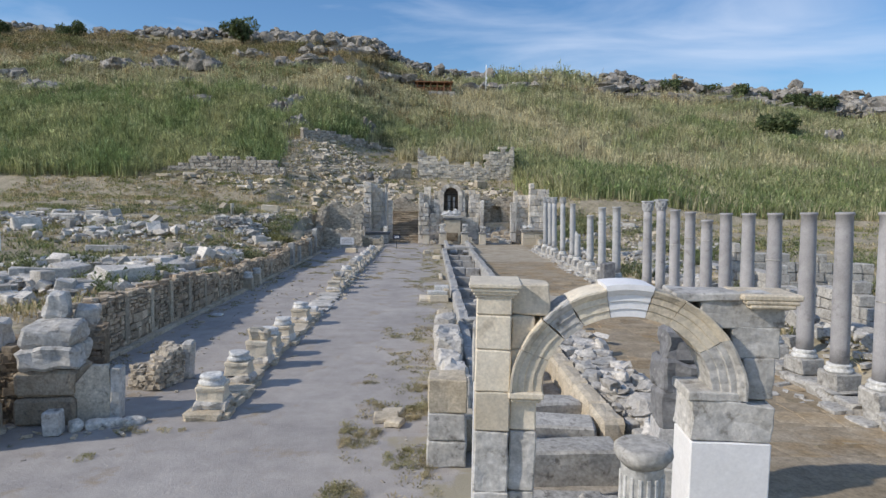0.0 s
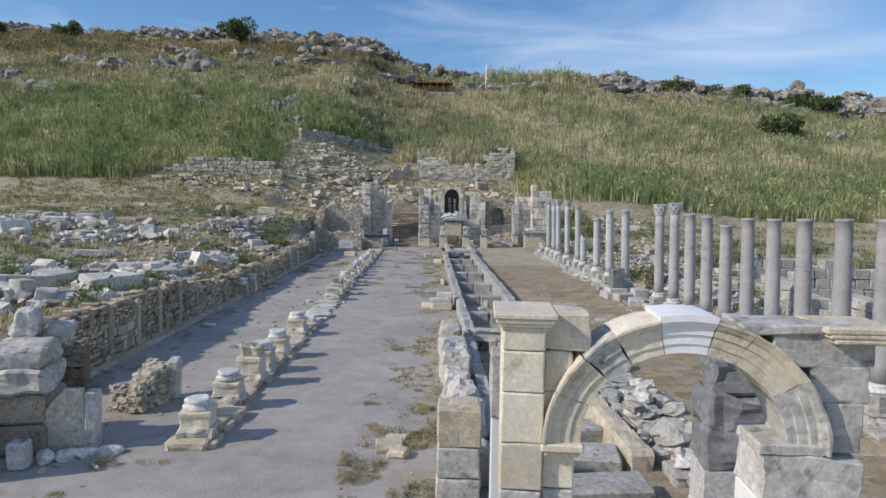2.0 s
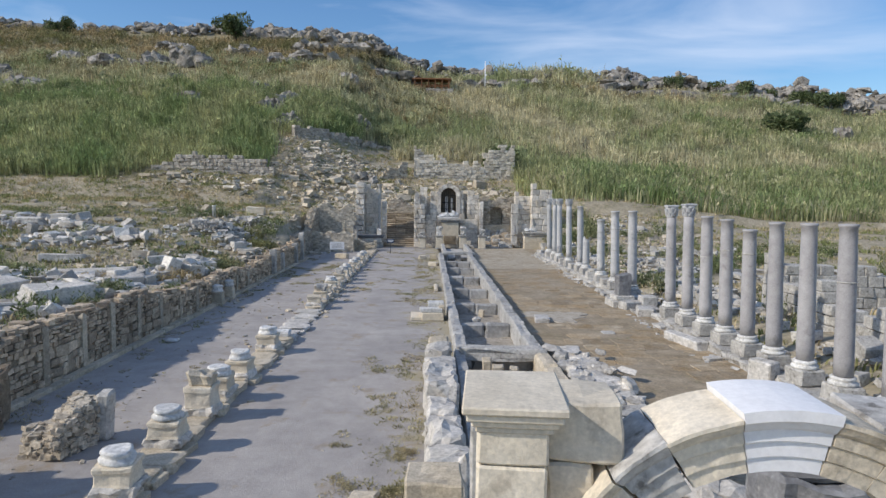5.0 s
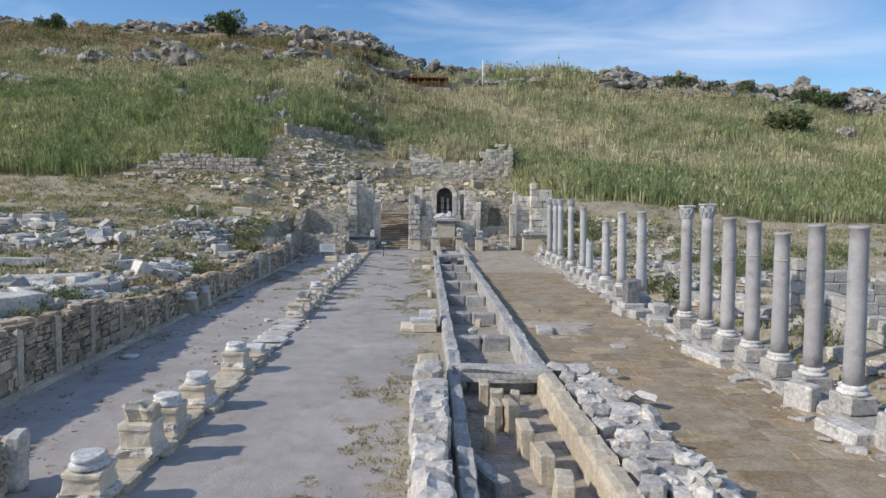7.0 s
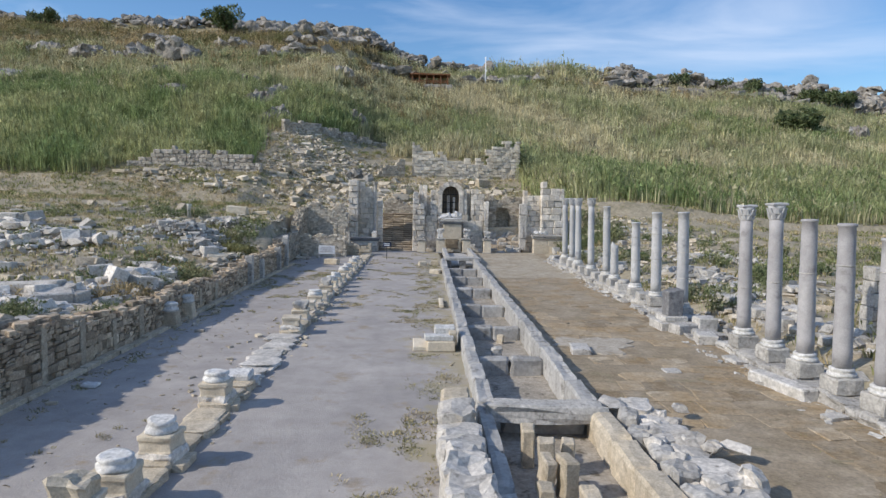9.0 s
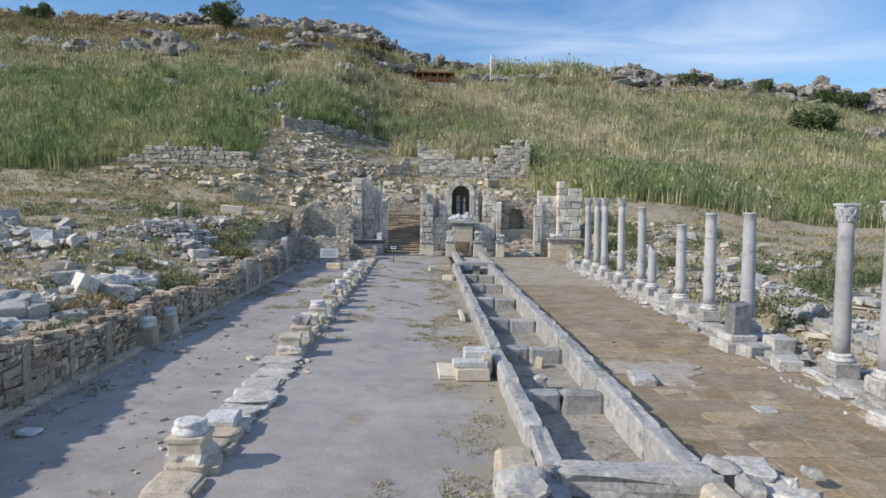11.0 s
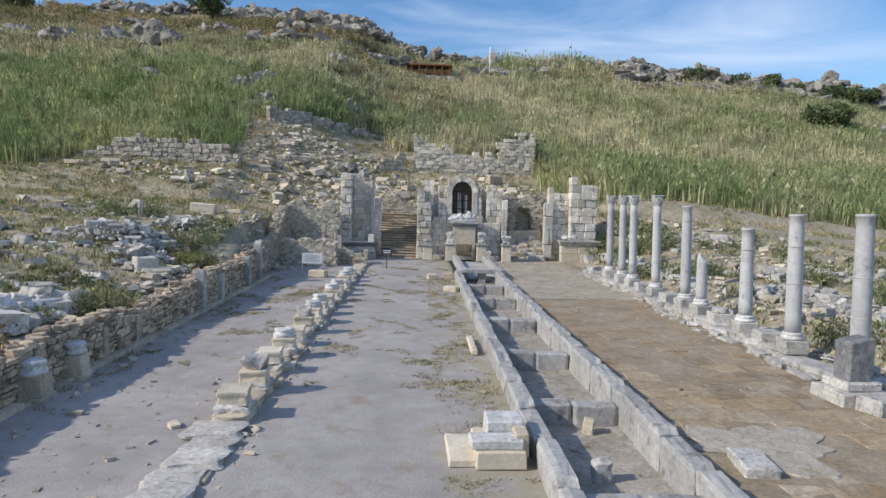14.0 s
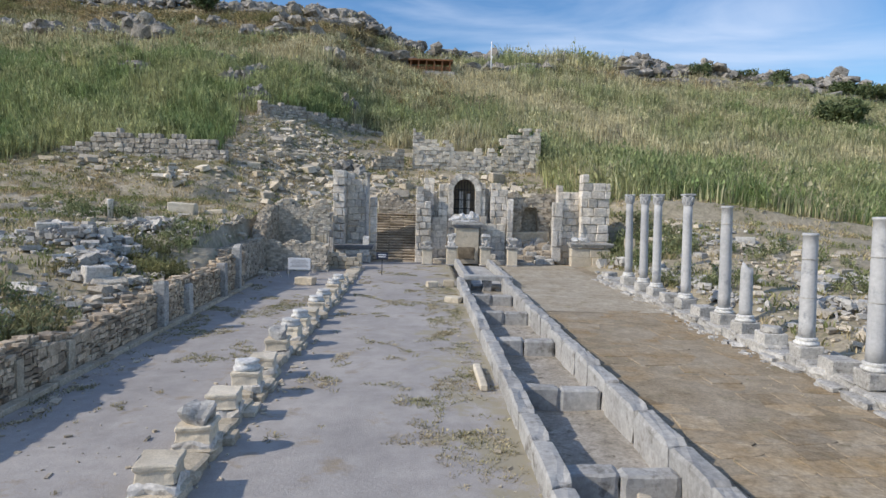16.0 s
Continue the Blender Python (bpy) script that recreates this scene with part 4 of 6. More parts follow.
part("shaft", lathe([(0.27, 0), (0.27, 2.75), (0.29, 2.78)], 20, 0.006, 1.0), M_WHITE, fc)
part("capital", lathe([(0.29, 2.77), (0.36, 2.86), (0.38, 2.9), (0.37, 3.0), (0.33, 3.03)], 20, 0.025, 2.0), M_GREY, fc, "worn grey capital")
for i in range(16):
    a = i * math.pi / 8
    part("flute", box_bm(0.05, 0.03, 2.5, 0.008, z0=0.15), M_WHITE, fc).matrix_basis = Matrix.Rotation(a, 4, 'Z') @ Matrix.Translation((0.27, 0, 0)) @ Matrix.Rotation(math.pi / 2, 4, 'Z')

# near stretch of the channel: rough walls and upright slabs
nw = thing("channel_wall", pose(0, 0, 0), "ruined block wall along the west side of the channel", "wall", kind="structure")
y = 16.3
while y < 29.8:
    ln = rnd(0.7, 1.3)
    hh = 1.02 + 0.22 * math.sin(y * 1.1)
    piece("block", BLK_ROUGH if RNG.random() < 0.75 else BLK_ROUGH_T, nw, 0.40 + rnd(-0.04, 0.04), y + ln / 2, -0.05, 0.84 + rnd(-0.1, 0.1), ln + 0.04, hh + rnd(-0.12, 0.12), rnd(-0.04, 0.04))
    y += ln
y = 15.0
while y < 30.5:
    ln = rnd(1.3, 2.2)
    piece("side_slab", BLK_CANAL, nw, 1.22 + rnd(-0.03, 0.03), y + ln / 2, -0.6, 0.42, ln - 0.02, 1.05 + rnd(-0.06, 0.06), rnd(-0.015, 0.015))
    y += ln
ne = thing("channel_wall", pose(0, 0, 0), "thick mortared wall along the east side of the channel", "wall", kind="structure")
y = 17.0
while y < 30.0:
    ln = rnd(1.6, 2.6)
    piece("side_slab", BLK_ROUGH_T, ne, 4.42 + rnd(-0.02, 0.02), y + ln / 2, -0.6, 0.62, ln - 0.01, 1.08 + rnd(-0.03, 0.03), 0.01)
    y += ln
y = 16.0
while y < 31.5:
    ln = rnd(0.6, 1.3)
    wv = rnd(0.7, 1.2)
    piece("block", BLK_ROUGH if RNG.random() < 0.6 else BLK_ROUGH_G, ne, 5.75 + rnd(-0.15, 0.15), y + ln / 2, -0.1, wv * 1.15, ln + 0.02, 0.46 + rnd(-0.10, 0.14), rnd(-0.22, 0.22), rnd(-0.05, 0.05))
    if RNG.random() < 0.6:
        piece("block", BLK_ROUGH_G, ne, 5.1 + rnd(-0.1, 0.1), y + ln / 2, -0.1, 0.55, ln * 0.7, 0.5 + rnd(-0.15, 0.15), rnd(-0.4, 0.4))
    y += ln
rocks_e = []
for k in range(130):
    yv, sz = rnd(15.5, 31.3), rnd(0.22, 0.75)
    rocks_e.append((int(RNG.integers(24)), rot_z(rnd(0, 6)) @ rot_x(RNG.normal(0, 0.3)) @ np.diag((sz * rnd(0.9, 1.5), sz, sz * rnd(0.5, 0.8))), (5.75 + RNG.normal(0, 0.42), yv, rnd(0.08, 0.42) + (0.3 if yv < 22 else 0.0) * rnd(0, 1))))
ob = new("tumbled_stones", joined("tumbled_stones", LUMPS + CRAGS + LUMPS, rocks_e, M_RUBBLE_W))
ob.parent = ne
tagged(ob, kind="stuff")
ups = ((2.15, 28.6, 0.32, 0.5, 1.05), (2.5, 27.9, 0.4, 0.35, 1.0), (2.25, 27.0, 0.25, 0.6, 0.95), (2.72, 26.8, 0.34, 0.6, 1.0), (3.05, 28.2, 0.3, 0.45, 0.85), (2.0, 25.6, 0.32, 0.55, 0.9), (2.95, 25.2, 0.36, 1.0, 0.9), (3.15, 23.9, 0.4, 1.1, 0.75), (3.3, 22.4, 0.42, 1.1, 0.7))
for i, (x, yc, sx, sy, sz) in enumerate(ups):
    solo("upright_slab", box_bm(sx, sy, sz, 0.035, 2, 0.05, 2.6, i * 1.7), M_TAN, pose(x, yc, -0.42, rnd(-5, 5), rnd(-6, 6), rnd(-12, 12)), "rough upright cream stone slab standing in the channel", "stone slab", "slabs in the channel")
for i, (x, yc, sx, sy, sz, a) in enumerate(((2.9, 19.5, 2.4, 0.9, 0.7, 10), (2.7, 17.6, 2.6, 1.1, 0.8, -6), (2.9, 15.6, 2.4, 0.9, 0.9, 4), (2.3, 13.2, 1.8, 0.7, 0.75, 0), (3.4, 13.0, 1.5, 0.7, 0.8, 3), (1.75, 23.4, 0.35, 1.6, 0.5, 25))):
    solo("fallen_block", box_bm(sx, sy, sz, 0.06, 2, 0.07, 1.4, i * 2.1), M_GREY, pose(x, yc, -0.42, 0, 0, a), "large fallen grey block lying across the channel", "stone block", "fallen blocks")

# stack of cream blocks on the street
st = thing("block_stack", pose(0.0, 39.5, 0, 0, 0, 1), "stack of cream dressed blocks beside the channel", "block stack")
for nm, x, yc, z, sx, sy, sz, m in (("block", -0.45, 0.1, 0, 0.9, 1.6, 0.18, M_CREAM), ("block", 0.25, -0.1, 0.0, 1.1, 1.5, 0.42, M_CREAM), ("block", 0.15, -0.5, 0.42, 1.15, 0.55, 0.22, M_WHITE), ("block", 0.42, 0.25, 0.42, 0.85, 0.75, 0.42, M_WHITE), ("block", 0.72, -0.2, 0.2, 0.3, 0.9, 0.55, M_TAN)):
    bm = box_bm(sx, sy, sz, 0.03, 1, 0.025, 2.0, x + z)
    bmesh.ops.translate(bm, vec=(x, yc, z), verts=bm.verts)
    part(nm, bm, m, st)

# west gate ruin near the camera's start
gr = thing("ruined_gate_pier", pose(-10.4, 18.3, 0, 0, 0, 8), "massive ruined gate pier of grey weathered blocks", "pier")
for i, (x, yc, z, sx, sy, sz, m) in enumerate(((-0.1, 0.2, 0, 1.5, 1.5, 0.75, M_PIER_T_SHADED), (-0.1, 0.2, 0.75, 1.45, 1.4, 0.7, M_PIER_T_SHADED), (-0.05, 0.1, 1.45, 1.4, 1.4, 0.62, M_PIER_G), (0.0, 0.1, 2.07, 1.35, 1.2, 0.6, M_PIER_G),
                                               (-0.1, 0.6, 2.67, 0.55, 0.6, 0.75, M_PIER_G), (0.55, 0.9, 2.4, 0.6, 0.6, 0.6, M_PIER_G), (-1.5, 0.6, 0, 1.3, 1.3, 1.9, M_JOINT_SHADE), (-1.7, 0.3, 1.9, 0.8, 0.8, 0.8, M_PIER_G))):
    bm = box_bm(sx, sy, sz - 0.01, 0.09, 3, 0.15 if m is M_PIER_G else 0.05, 2.3, i * 1.9)
    bmesh.ops.translate(bm, vec=(x, yc, z), verts=bm.verts)
    part("pier_block", bm, m, gr)
g2 = thing("ruined_gate_pier", pose(-12.3, 16.6, 0, 0, 0, 4), "low ruined gate pier of tan and grey blocks", "pier")
for i, (x, yc, z, sx, sy, sz, m) in enumerate(((0, 0, 0, 2.2, 1.6, 0.8, M_PIER_T_SHADED), (0.0, 0.0, 0.8, 2.1, 1.5, 0.75, M_PIER_T_SHADED), (0.1, 0, 1.55, 1.9, 1.4, 0.8, M_PIER_G))):
    bm = box_bm(sx, sy, sz - 0.01, 0.06, 2, 0.06, 1.5, i * 2.9)
    bmesh.ops.translate(bm, vec=(x, yc, z), verts=bm.verts)
    part("pier_block", bm, m, g2)
pb = box_bm(1.0, 0.18, 1.5, 0.02, 4, 0.035, 2.4, 4.0)
for v in pb.verts:
    if v.co.z > 0.55:
        v.co.z = 0.55 + (v.co.z - 0.55) * (1.0 if v.co.x > 0.2 else max(0.15, 0.95 + v.co.x * 1.1))
solo("leaning_panel", pb, M_RUBBLE, pose(-9.35, 18.2, 0.0, -4, -4, 14), "broken pale stone panel leaning on the pier", "stone panel")
solo("panel_post", box_bm(0.26, 0.5, 1.45, 0.03, 1, 0.02, 2.0, 5.0), M_PIER_G, pose(-8.82, 18.4, 0, 0, 2, 10), "upright pale stone post at the pier", "post")
solo("panel_post", box_bm(0.4, 0.4, 0.62, 0.03, 1, 0.03, 2.0, 6.0), M_PIER_G, pose(-9.85, 17.2, 0, 0, 0, 5), "short pale stone stub at the pier", "post")
fr = thing("wall_fragment", pose(-9.05, 21.75, 0, 0, 0, -12), "leaning fragment of rough rubble wall", "wall fragment")


def frag_top(x, yv):
    return 0.85 + 0.28 * yv + 0.22 * x + 0.12 * math.sin(5 * x + 3 * yv)


cb = box_bm(0.9, 1.5, 1.0, 0.08, 3, 0.10, 1.5, 3.3)
for v in cb.verts:
    if v.co.z > 0.5:
        v.co.z = frag_top(v.co.x, v.co.y) - 0.08
part("core", cb, M_JOINT_SHADE, fr)
frs = []
for i in range(620):
    s = rnd(0.07, 0.19)
    k = i % 3
    x, yv = (rnd(-0.46, 0.46), rnd(-0.78, -0.68)) if k == 0 else (rnd(0.38, 0.47), rnd(-0.75, 0.75)) if k == 1 else (rnd(-0.45, 0.45), rnd(-0.75, 0.75))
    top = frag_top(x, yv)
    frs.append((int(RNG.integers(8)), rot_z(rnd(-0.5, 0.5)) @ rot_x(rnd(-0.4, 0.4)) @ np.diag((s * 1.4, s * 1.3, s * 0.75)), (x, yv, top + rnd(-0.10, 0.04) if k == 2 else rnd(0.02, top - 0.02))))
ob = new("rubble_face", joined("rubble_face", CHUNKS, frs, M_RUBBLE))
ob.parent = fr
tagged(ob, kind="stuff")
solo("stone_block", box_bm(0.42, 0.42, 1.28, 0.08, 1, 0.07, 2.0, 8.0), M_PIER_G, pose(-8.42, 22.35, 0, 0, 4, 6), "upright grey stone beside the rubble fragment", "stone block")

# dividing wall behind the west gate
wall_c = thing("wall_cross", pose(-12.9, 23.2, 0), "brown rubble cross wall behind the gate pier", "wall", kind="structure")
part("wall_core", box_bm(2.8, 0.6, 1.5, 0.1, 2, 0.12, 1.1, 2.2), M_JOINT_SHADE, wall_c)

cws = []
for i in range(700):
    s = rnd(0.09, 0.24)
    cws.append((int(RNG.integers(8)), rot_z(rnd(-0.4, 0.4)) @ rot_x(rnd(-0.3, 0.3)) @ np.diag((s * 1.5, s, s * 0.8)), (rnd(-1.4, 1.4), rnd(-0.36, -0.26) if i % 3 else rnd(-0.3, 0.3), rnd(0.02, 1.45) if i % 3 else rnd(1.38, 1.54))))
ob = new("wall_rubble", joined("wall_rubble", CHUNKS, cws, M_WALLRUB))
ob.parent = wall_c
tagged(ob, kind="stuff")
prs = []
for i in range(420):
    s = rnd(0.10, 0.28)
    prs.append((int(RNG.integers(8)), rot_z(rnd(-0.4, 0.4)) @ rot_x(rnd(-0.3, 0.3)) @ np.diag((s * 1.4, s, s * 0.8)), (rnd(-2.15, -0.85), rnd(-0.12, 0.0) if i % 4 else rnd(-0.05, 1.2), rnd(0.02, 1.85) if i % 4 else rnd(1.84, 1.98))))
ob = new("rubble_fill", joined("rubble_fill", CHUNKS, prs, M_WALLRUB))
ob.parent = gr
tagged(ob, kind="stuff")
for x, yv, sx, sy, sz in ((-9.1, 17.75, 0.5, 0.4, 0.2), (-8.65, 17.85, 0.55, 0.35, 0.22), (-8.2, 18.05, 0.6, 0.35, 0.18), (-9.45, 17.5, 0.35, 0.3, 0.28)):
    ob = solo("threshold_stone", rock_bm(x, 0.2, False), M_RUBBLE_W, pose(x, yv, sz * 0.35, 0, 0, rnd(0, 20)) @ Matrix.Diagonal((sx * 1.2, sy * 1.2, sz * 1.6, 1)), "broken pale stone lying at the pier", "stone", "stones at the pier")

# fountain house at the street's end
NY = 88.0


def nym_wall(name, x0, x1, y0, thick, z0, top, ch, bl, label, meshes=None, turn=0.0):
    th = thing(name, Matrix.Translation((x0, y0, z0)) @ Matrix.Rotation(turn, 4, 'Z'), label, "wall", kind="structure")
    course_wall(th, x1 - x0, top if callable(top) else (lambda u: top - z0 - 0.4 * abs(math.sin(u * 2.3 + x0))), thick, ch, bl, meshes or BLK_NYM, 0.07)
    return th


nym_wall("wall_nym_west_pier", -9.14, -8.1, NY + 0.1, 2.6, 0.0, 8.2, 0.66, 1.6, "tall west pier of squared grey blocks")
nym_wall("wall_nym_west_back", -8.1, -6.4, NY + 0.9, 0.8, 0.0, lambda u: 7.7, 0.62, 0.8, "back wall of the west niche in squared blocks")
nym_wall("wall_nym_west_return", -6.0, -5.35, NY + 0.6, 0.8, 0.0, lambda u: 5.5, 0.8, 1.2, "return wall beside the staircase")
nym_wall("wall_nym_low_pier", -9.8, -8.95, NY - 1.0, 0.9, 0.0, lambda u: 4.5 if u < 0.5 else 3.9, 0.7, 0.6, "low pier at the west corner")
nym_wall("wall_nym_stair_side", -1.83, -0.45, NY - 0.2, 1.6, 0.0, lambda u: 6.4 if u < 0.8 else 5.9, 0.62, 0.8, "pier beside the staircase")
nym_wall("wall_nym_centre_west", -1.15, -0.2, NY + 1.1, 0.9, 0.0, lambda u: 7.9, 0.60, 0.95, "upright block wall beside the staircase pier")
nym_wall("wall_nym_slot_west", -0.2, 0.2, NY + 1.15, 0.5, 0.0, lambda u: 6.6, 0.60, 0.6, "back of the narrow west slot")
nym_wall("wall_nym_centre_west", 0.2, 1.05, NY + 0.35, 0.9, 0.0, lambda u: 7.3, 0.60, 0.85, "coursed block wall west of the niche")
nym_wall("wall_nym_front_west", -0.45, 1.0, NY - 0.15, 0.3, 0.0, lambda u: 4.3, 0.60, 0.75, "lower facing of blocks west of the niche")
nym_wall("wall_nym_base", 1.05, 4.0, NY + 0.35, 0.9, 0.0, lambda u: 4.4, 0.62, 1.0, "wall below the central niche")
nym_wall("wall_nym_centre_east", 4.0, 4.4, NY + 0.35, 0.9, 0.0, lambda u: 7.2, 0.60, 0.5, "coursed block strip east of the niche")
nym_wall("wall_nym_slot_east", 4.4, 4.9, NY + 1.15, 0.5, 0.0, lambda u: 6.9, 0.60, 0.6, "back of the narrow east slot")
nym_wall("wall_nym_centre_east", 4.9, 6.4, NY + 0.35, 0.9, 0.0, lambda u: 7.0 if u < 1.2 else 6.4, 0.60, 0.75, "coursed block wall east of the niche")
nym_wall("wall_nym_front_east", 4.0, 6.3, NY - 0.15, 0.3, 0.0, lambda u: 4.3 - 0.25 * u, 0.60, 0.75, "lower facing of blocks east of the niche")
nym_wall("wall_nym_pier_strip", 6.4, 6.95, NY - 0.1, 0.6, 0.0, lambda u: 5.7, 0.95, 0.8, "narrow pier strip")
nym_wall("wall_nym_east_post", 10.5, 11.35, NY - 0.4, 0.7, 0.3, lambda u: 5.3, 1.3, 1.4, "smooth pale pier with a capital", BLK_WHITE)
nym_wall("wall_nym_east_back", 11.0, 13.05, NY + 0.4, 0.9, 0.0, lambda u: 7.4 if u < 0.6 else 6.8, 0.60, 0.8, "back wall of the east niche")
nym_wall("wall_nym_east_pier", 13.0, 15.6, NY - 0.2, 1.2, 0.0, lambda u: 8.1 if u > 0.5 else 8.4, 0.74, 1.2, "tall east pier of large squared blocks")
nym_wall("wall_nym_east_podium", 12.0, 15.5, NY - 1.6, 0.9, 0.0, lambda u: 1.9, 0.85, 1.4, "pale podium before the east pier", BLK_CREAM)
nym_wall("wall_nym_west_podium", -8.7, -5.7, NY - 1.7, 0.8, 0.0, lambda u: 1.2, 0.58, 1.3, "podium before the west pier")
nym_wall("wall_nym_centre_podium", -0.2, 1.4, NY - 1.0, 0.6, 0.0, 0.9, 0.45, 1.2, "low podium west of the niche")
nym_wall("wall_nym_centre_podium", 3.9, 6.3, NY - 1.0, 0.6, 0.0, 0.9, 0.45, 1.2, "low podium east of the niche")
nym_wall("wall_nym_yard_stubs", 15.9, 18.4, NY - 4.5, 0.5, 0.0, lambda u: 2.2 + 0.9 * math.sin(u * 2.2 + 1), 0.7, 0.5, "row of broken pale stubs beside the podium", BLK_TAN)
for x0, x1, z, y0, lab in ((-8.8, -5.6, 1.18, NY - 1.75, "dark moulded podium cornice"), (11.9, 15.6, 1.76, NY - 1.65, "grey moulded podium cornice")):
    th = thing("podium_cornice", pose((x0 + x1) / 2, y0, z), lab, "cornice", kind="structure")
    for k, (s, hh) in enumerate(((0.0, 0.12), (0.12, 0.12), (0.24, 0.14))):
        part("moulding", box_bm(x1 - x0 + s, 1.0 + s, hh, 0.02, 0, 0.01, 1, k, z0=k * 0.12), M_DGREY if x0 < 0 else M_GREY, th)

# central niche
niche = thing("arched_niche", pose(2.52, NY + 0.3, 4.35), "round-headed niche with an iron grille", "niche")
NR, NO, NS = 0.98, 1.50, 2.20
for i in range(7):
    bm = bmesh.new()
    rings = []
    for k in range(4):
        a = math.pi * (i + k / 3 * 0.97 + 0.015) / 7
        rings.append([bm.verts.new((-r * math.cos(a), y, NS + r * math.sin(a))) for r, y in ((NR, -0.45), (NO, -0.5), (NO, 0.5), (NR, 0.5))])
    for p, q in zip(rings, rings[1:]):
        for j in range(4):
            bm.faces.new((p[j], p[(j + 1) % 4], q[(j + 1) % 4], q[j]))
    bm.faces.new(rings[0])
    bm.faces.new(list(reversed(rings[-1])))
    bmesh.ops.recalc_face_normals(bm, faces=bm.faces[:])
    rough_up(bm, 0.07, 2.6, i)
    part("voussoir", bm, M_WALLNYM, niche)
for sx in (-1, 1):
    part("jamb", box_bm(0.50, 0.95, NS, 0.03, 2, 0.05, 2, sx + 3), M_WALLNYM, niche).matrix_basis = Matrix.Translation((sx * 1.23, 0, 0))
part("back_wall", box_bm(2.6, 0.3, 3.5, 0.02, 1, 0.03, 2, 4), M_JOINT_SHADE, niche).matrix_basis = Matrix.Translation((0, 1.3, 0))
part("side_fill", box_bm(0.3, 1.2, 3.2, 0.02), M_MORTAR, niche).matrix_basis = Matrix.Translation((-1.2, 0.75, 0))
part("side_fill", box_bm(0.3, 1.2, 3.2, 0.02), M_MORTAR, niche).matrix_basis = Matrix.Translation((1.2, 0.75, 0))
part("roof_fill", box_bm(2.7, 1.3, 0.4, 0.02), M_MORTAR, niche).matrix_basis = Matrix.Translation((0, 0.75, 3.2))
for i in range(7):
    x = -0.81 + i * 0.27
    hh = NS + math.sqrt(max(0.02, NR * NR - x * x))
    part("bar", box_bm(0.05, 0.05, hh, 0.0), M_IRON, niche).matrix_basis = Matrix.Translation((x, -0.1, 0))
for z in (0.5, 1.3, 2.2):
    part("cross_bar", box_bm(1.9, 0.06, 0.07, 0.0, z0=z), M_IRON, niche).matrix_basis = Matrix.Translation((0, -0.1, 0))
part("inner_pier", box_bm(0.34, 0.3, 2.1, 0.03, 1, 0.03, 2, 6), M_WHITE, niche, "pale stone seen behind the bars").matrix_basis = Matrix.Translation((-0.25, 0.5, 0))
part("inner_pier", box_bm(0.3, 0.3, 1.9, 0.03, 1, 0.03, 2, 7), M_WHITE, niche).matrix_basis = Matrix.Translation((0.4, 0.5, 0))

spout = thing("spout_block", pose(2.75, NY - 0.9, 0), "large cream block with a moulded cornice below the niche", "fountain")
part("die", box_bm(2.1, 0.8, 3.2, 0.03, 2, 0.04, 1.3, 1), M_CREAM, spout)
part("outlet", box_bm(1.5, 0.06, 1.15, 0.05, 3, 0.08, 1.5, 2, z0=0.35), M_JOINT_SHADE, spout, "dark eroded water outlet").matrix_basis = Matrix.Translation((0.0, -0.41, 0))
for k, (s, hh) in enumerate(((0.0, 0.15), (0.2, 0.15), (0.4, 0.22))):
    part("cornice", box_bm(2.3 + s, 1.0 + s, hh, 0.02, 0, 0.01, 1, k, z0=3.2 + k * 0.15), M_DGREY if k < 2 else M_GREY, spout)
fig = bmesh.new()
for x, z, sx, sy, sz in ((-1.15, 0.20, 0.7, 0.5, 0.40), (-0.75, 0.36, 0.8, 0.55, 0.55), (-0.3, 0.44, 0.8, 0.6, 0.75), (0.2, 0.42, 0.7, 0.6, 0.7), (0.6, 0.55, 0.6, 0.55, 0.95), (0.95, 0.48, 0.55, 0.5, 0.8), (0.0, 0.12, 2.6, 0.7, 0.24)):
    b = rock_bm(x * 2 + 5, 0.30, False)
    bmesh.ops.transform(b, matrix=Matrix.Translation((x, 0, z)) @ Matrix.Diagonal((sx, sy, sz, 1)), verts=b.verts)
    me = bpy.data.meshes.new("tmp")
    b.to_mesh(me)
    b.free()
    fig.from_mesh(me)
    bpy.data.meshes.remove(me)
solo("statue", fig, mat("white_carved_marble", (0.66, 0.65, 0.63), (0.74, 0.73, 0.71), 1.5, 9, 0.5, 0.7, (0.36, 0.34, 0.31), 0.55), pose(2.6, NY - 1.0, 3.70), "headless white marble reclining statue on the spout block", "statue")


def moulded_pedestal(x, yv, h, w, top, material=None):
    th = thing("fountain_pedestal", pose(x, yv, 0), "moulded pale pedestal with a worn base on top", "pedestal", "pedestals before the fountain")
    part("die", box_bm(w, w, h, 0.03, 1, 0.02, 2, x), M_CREAM, th)
    for z, s in ((0, 0.18), (h, 0.10), (h + 0.1, 0.24)):
        part("moulding", box_bm(w + s, w + s, 0.12, 0.02, 0, 0.01, 2, x + z, z0=z), M_GREY, th)
    z = h + 0.22
    cap = square_turn(((w * 0.36, z), (w * 0.38, z + top * 0.25), (w * 0.30, z + top * 0.35), (w * 0.40, z + top * 0.7), (w * 0.46, z + top * 0.85), (w * 0.36, z + top)), 0.13, x)
    part("carved_top", cap, M_PIER_G, th, "broken carved grey marble block")


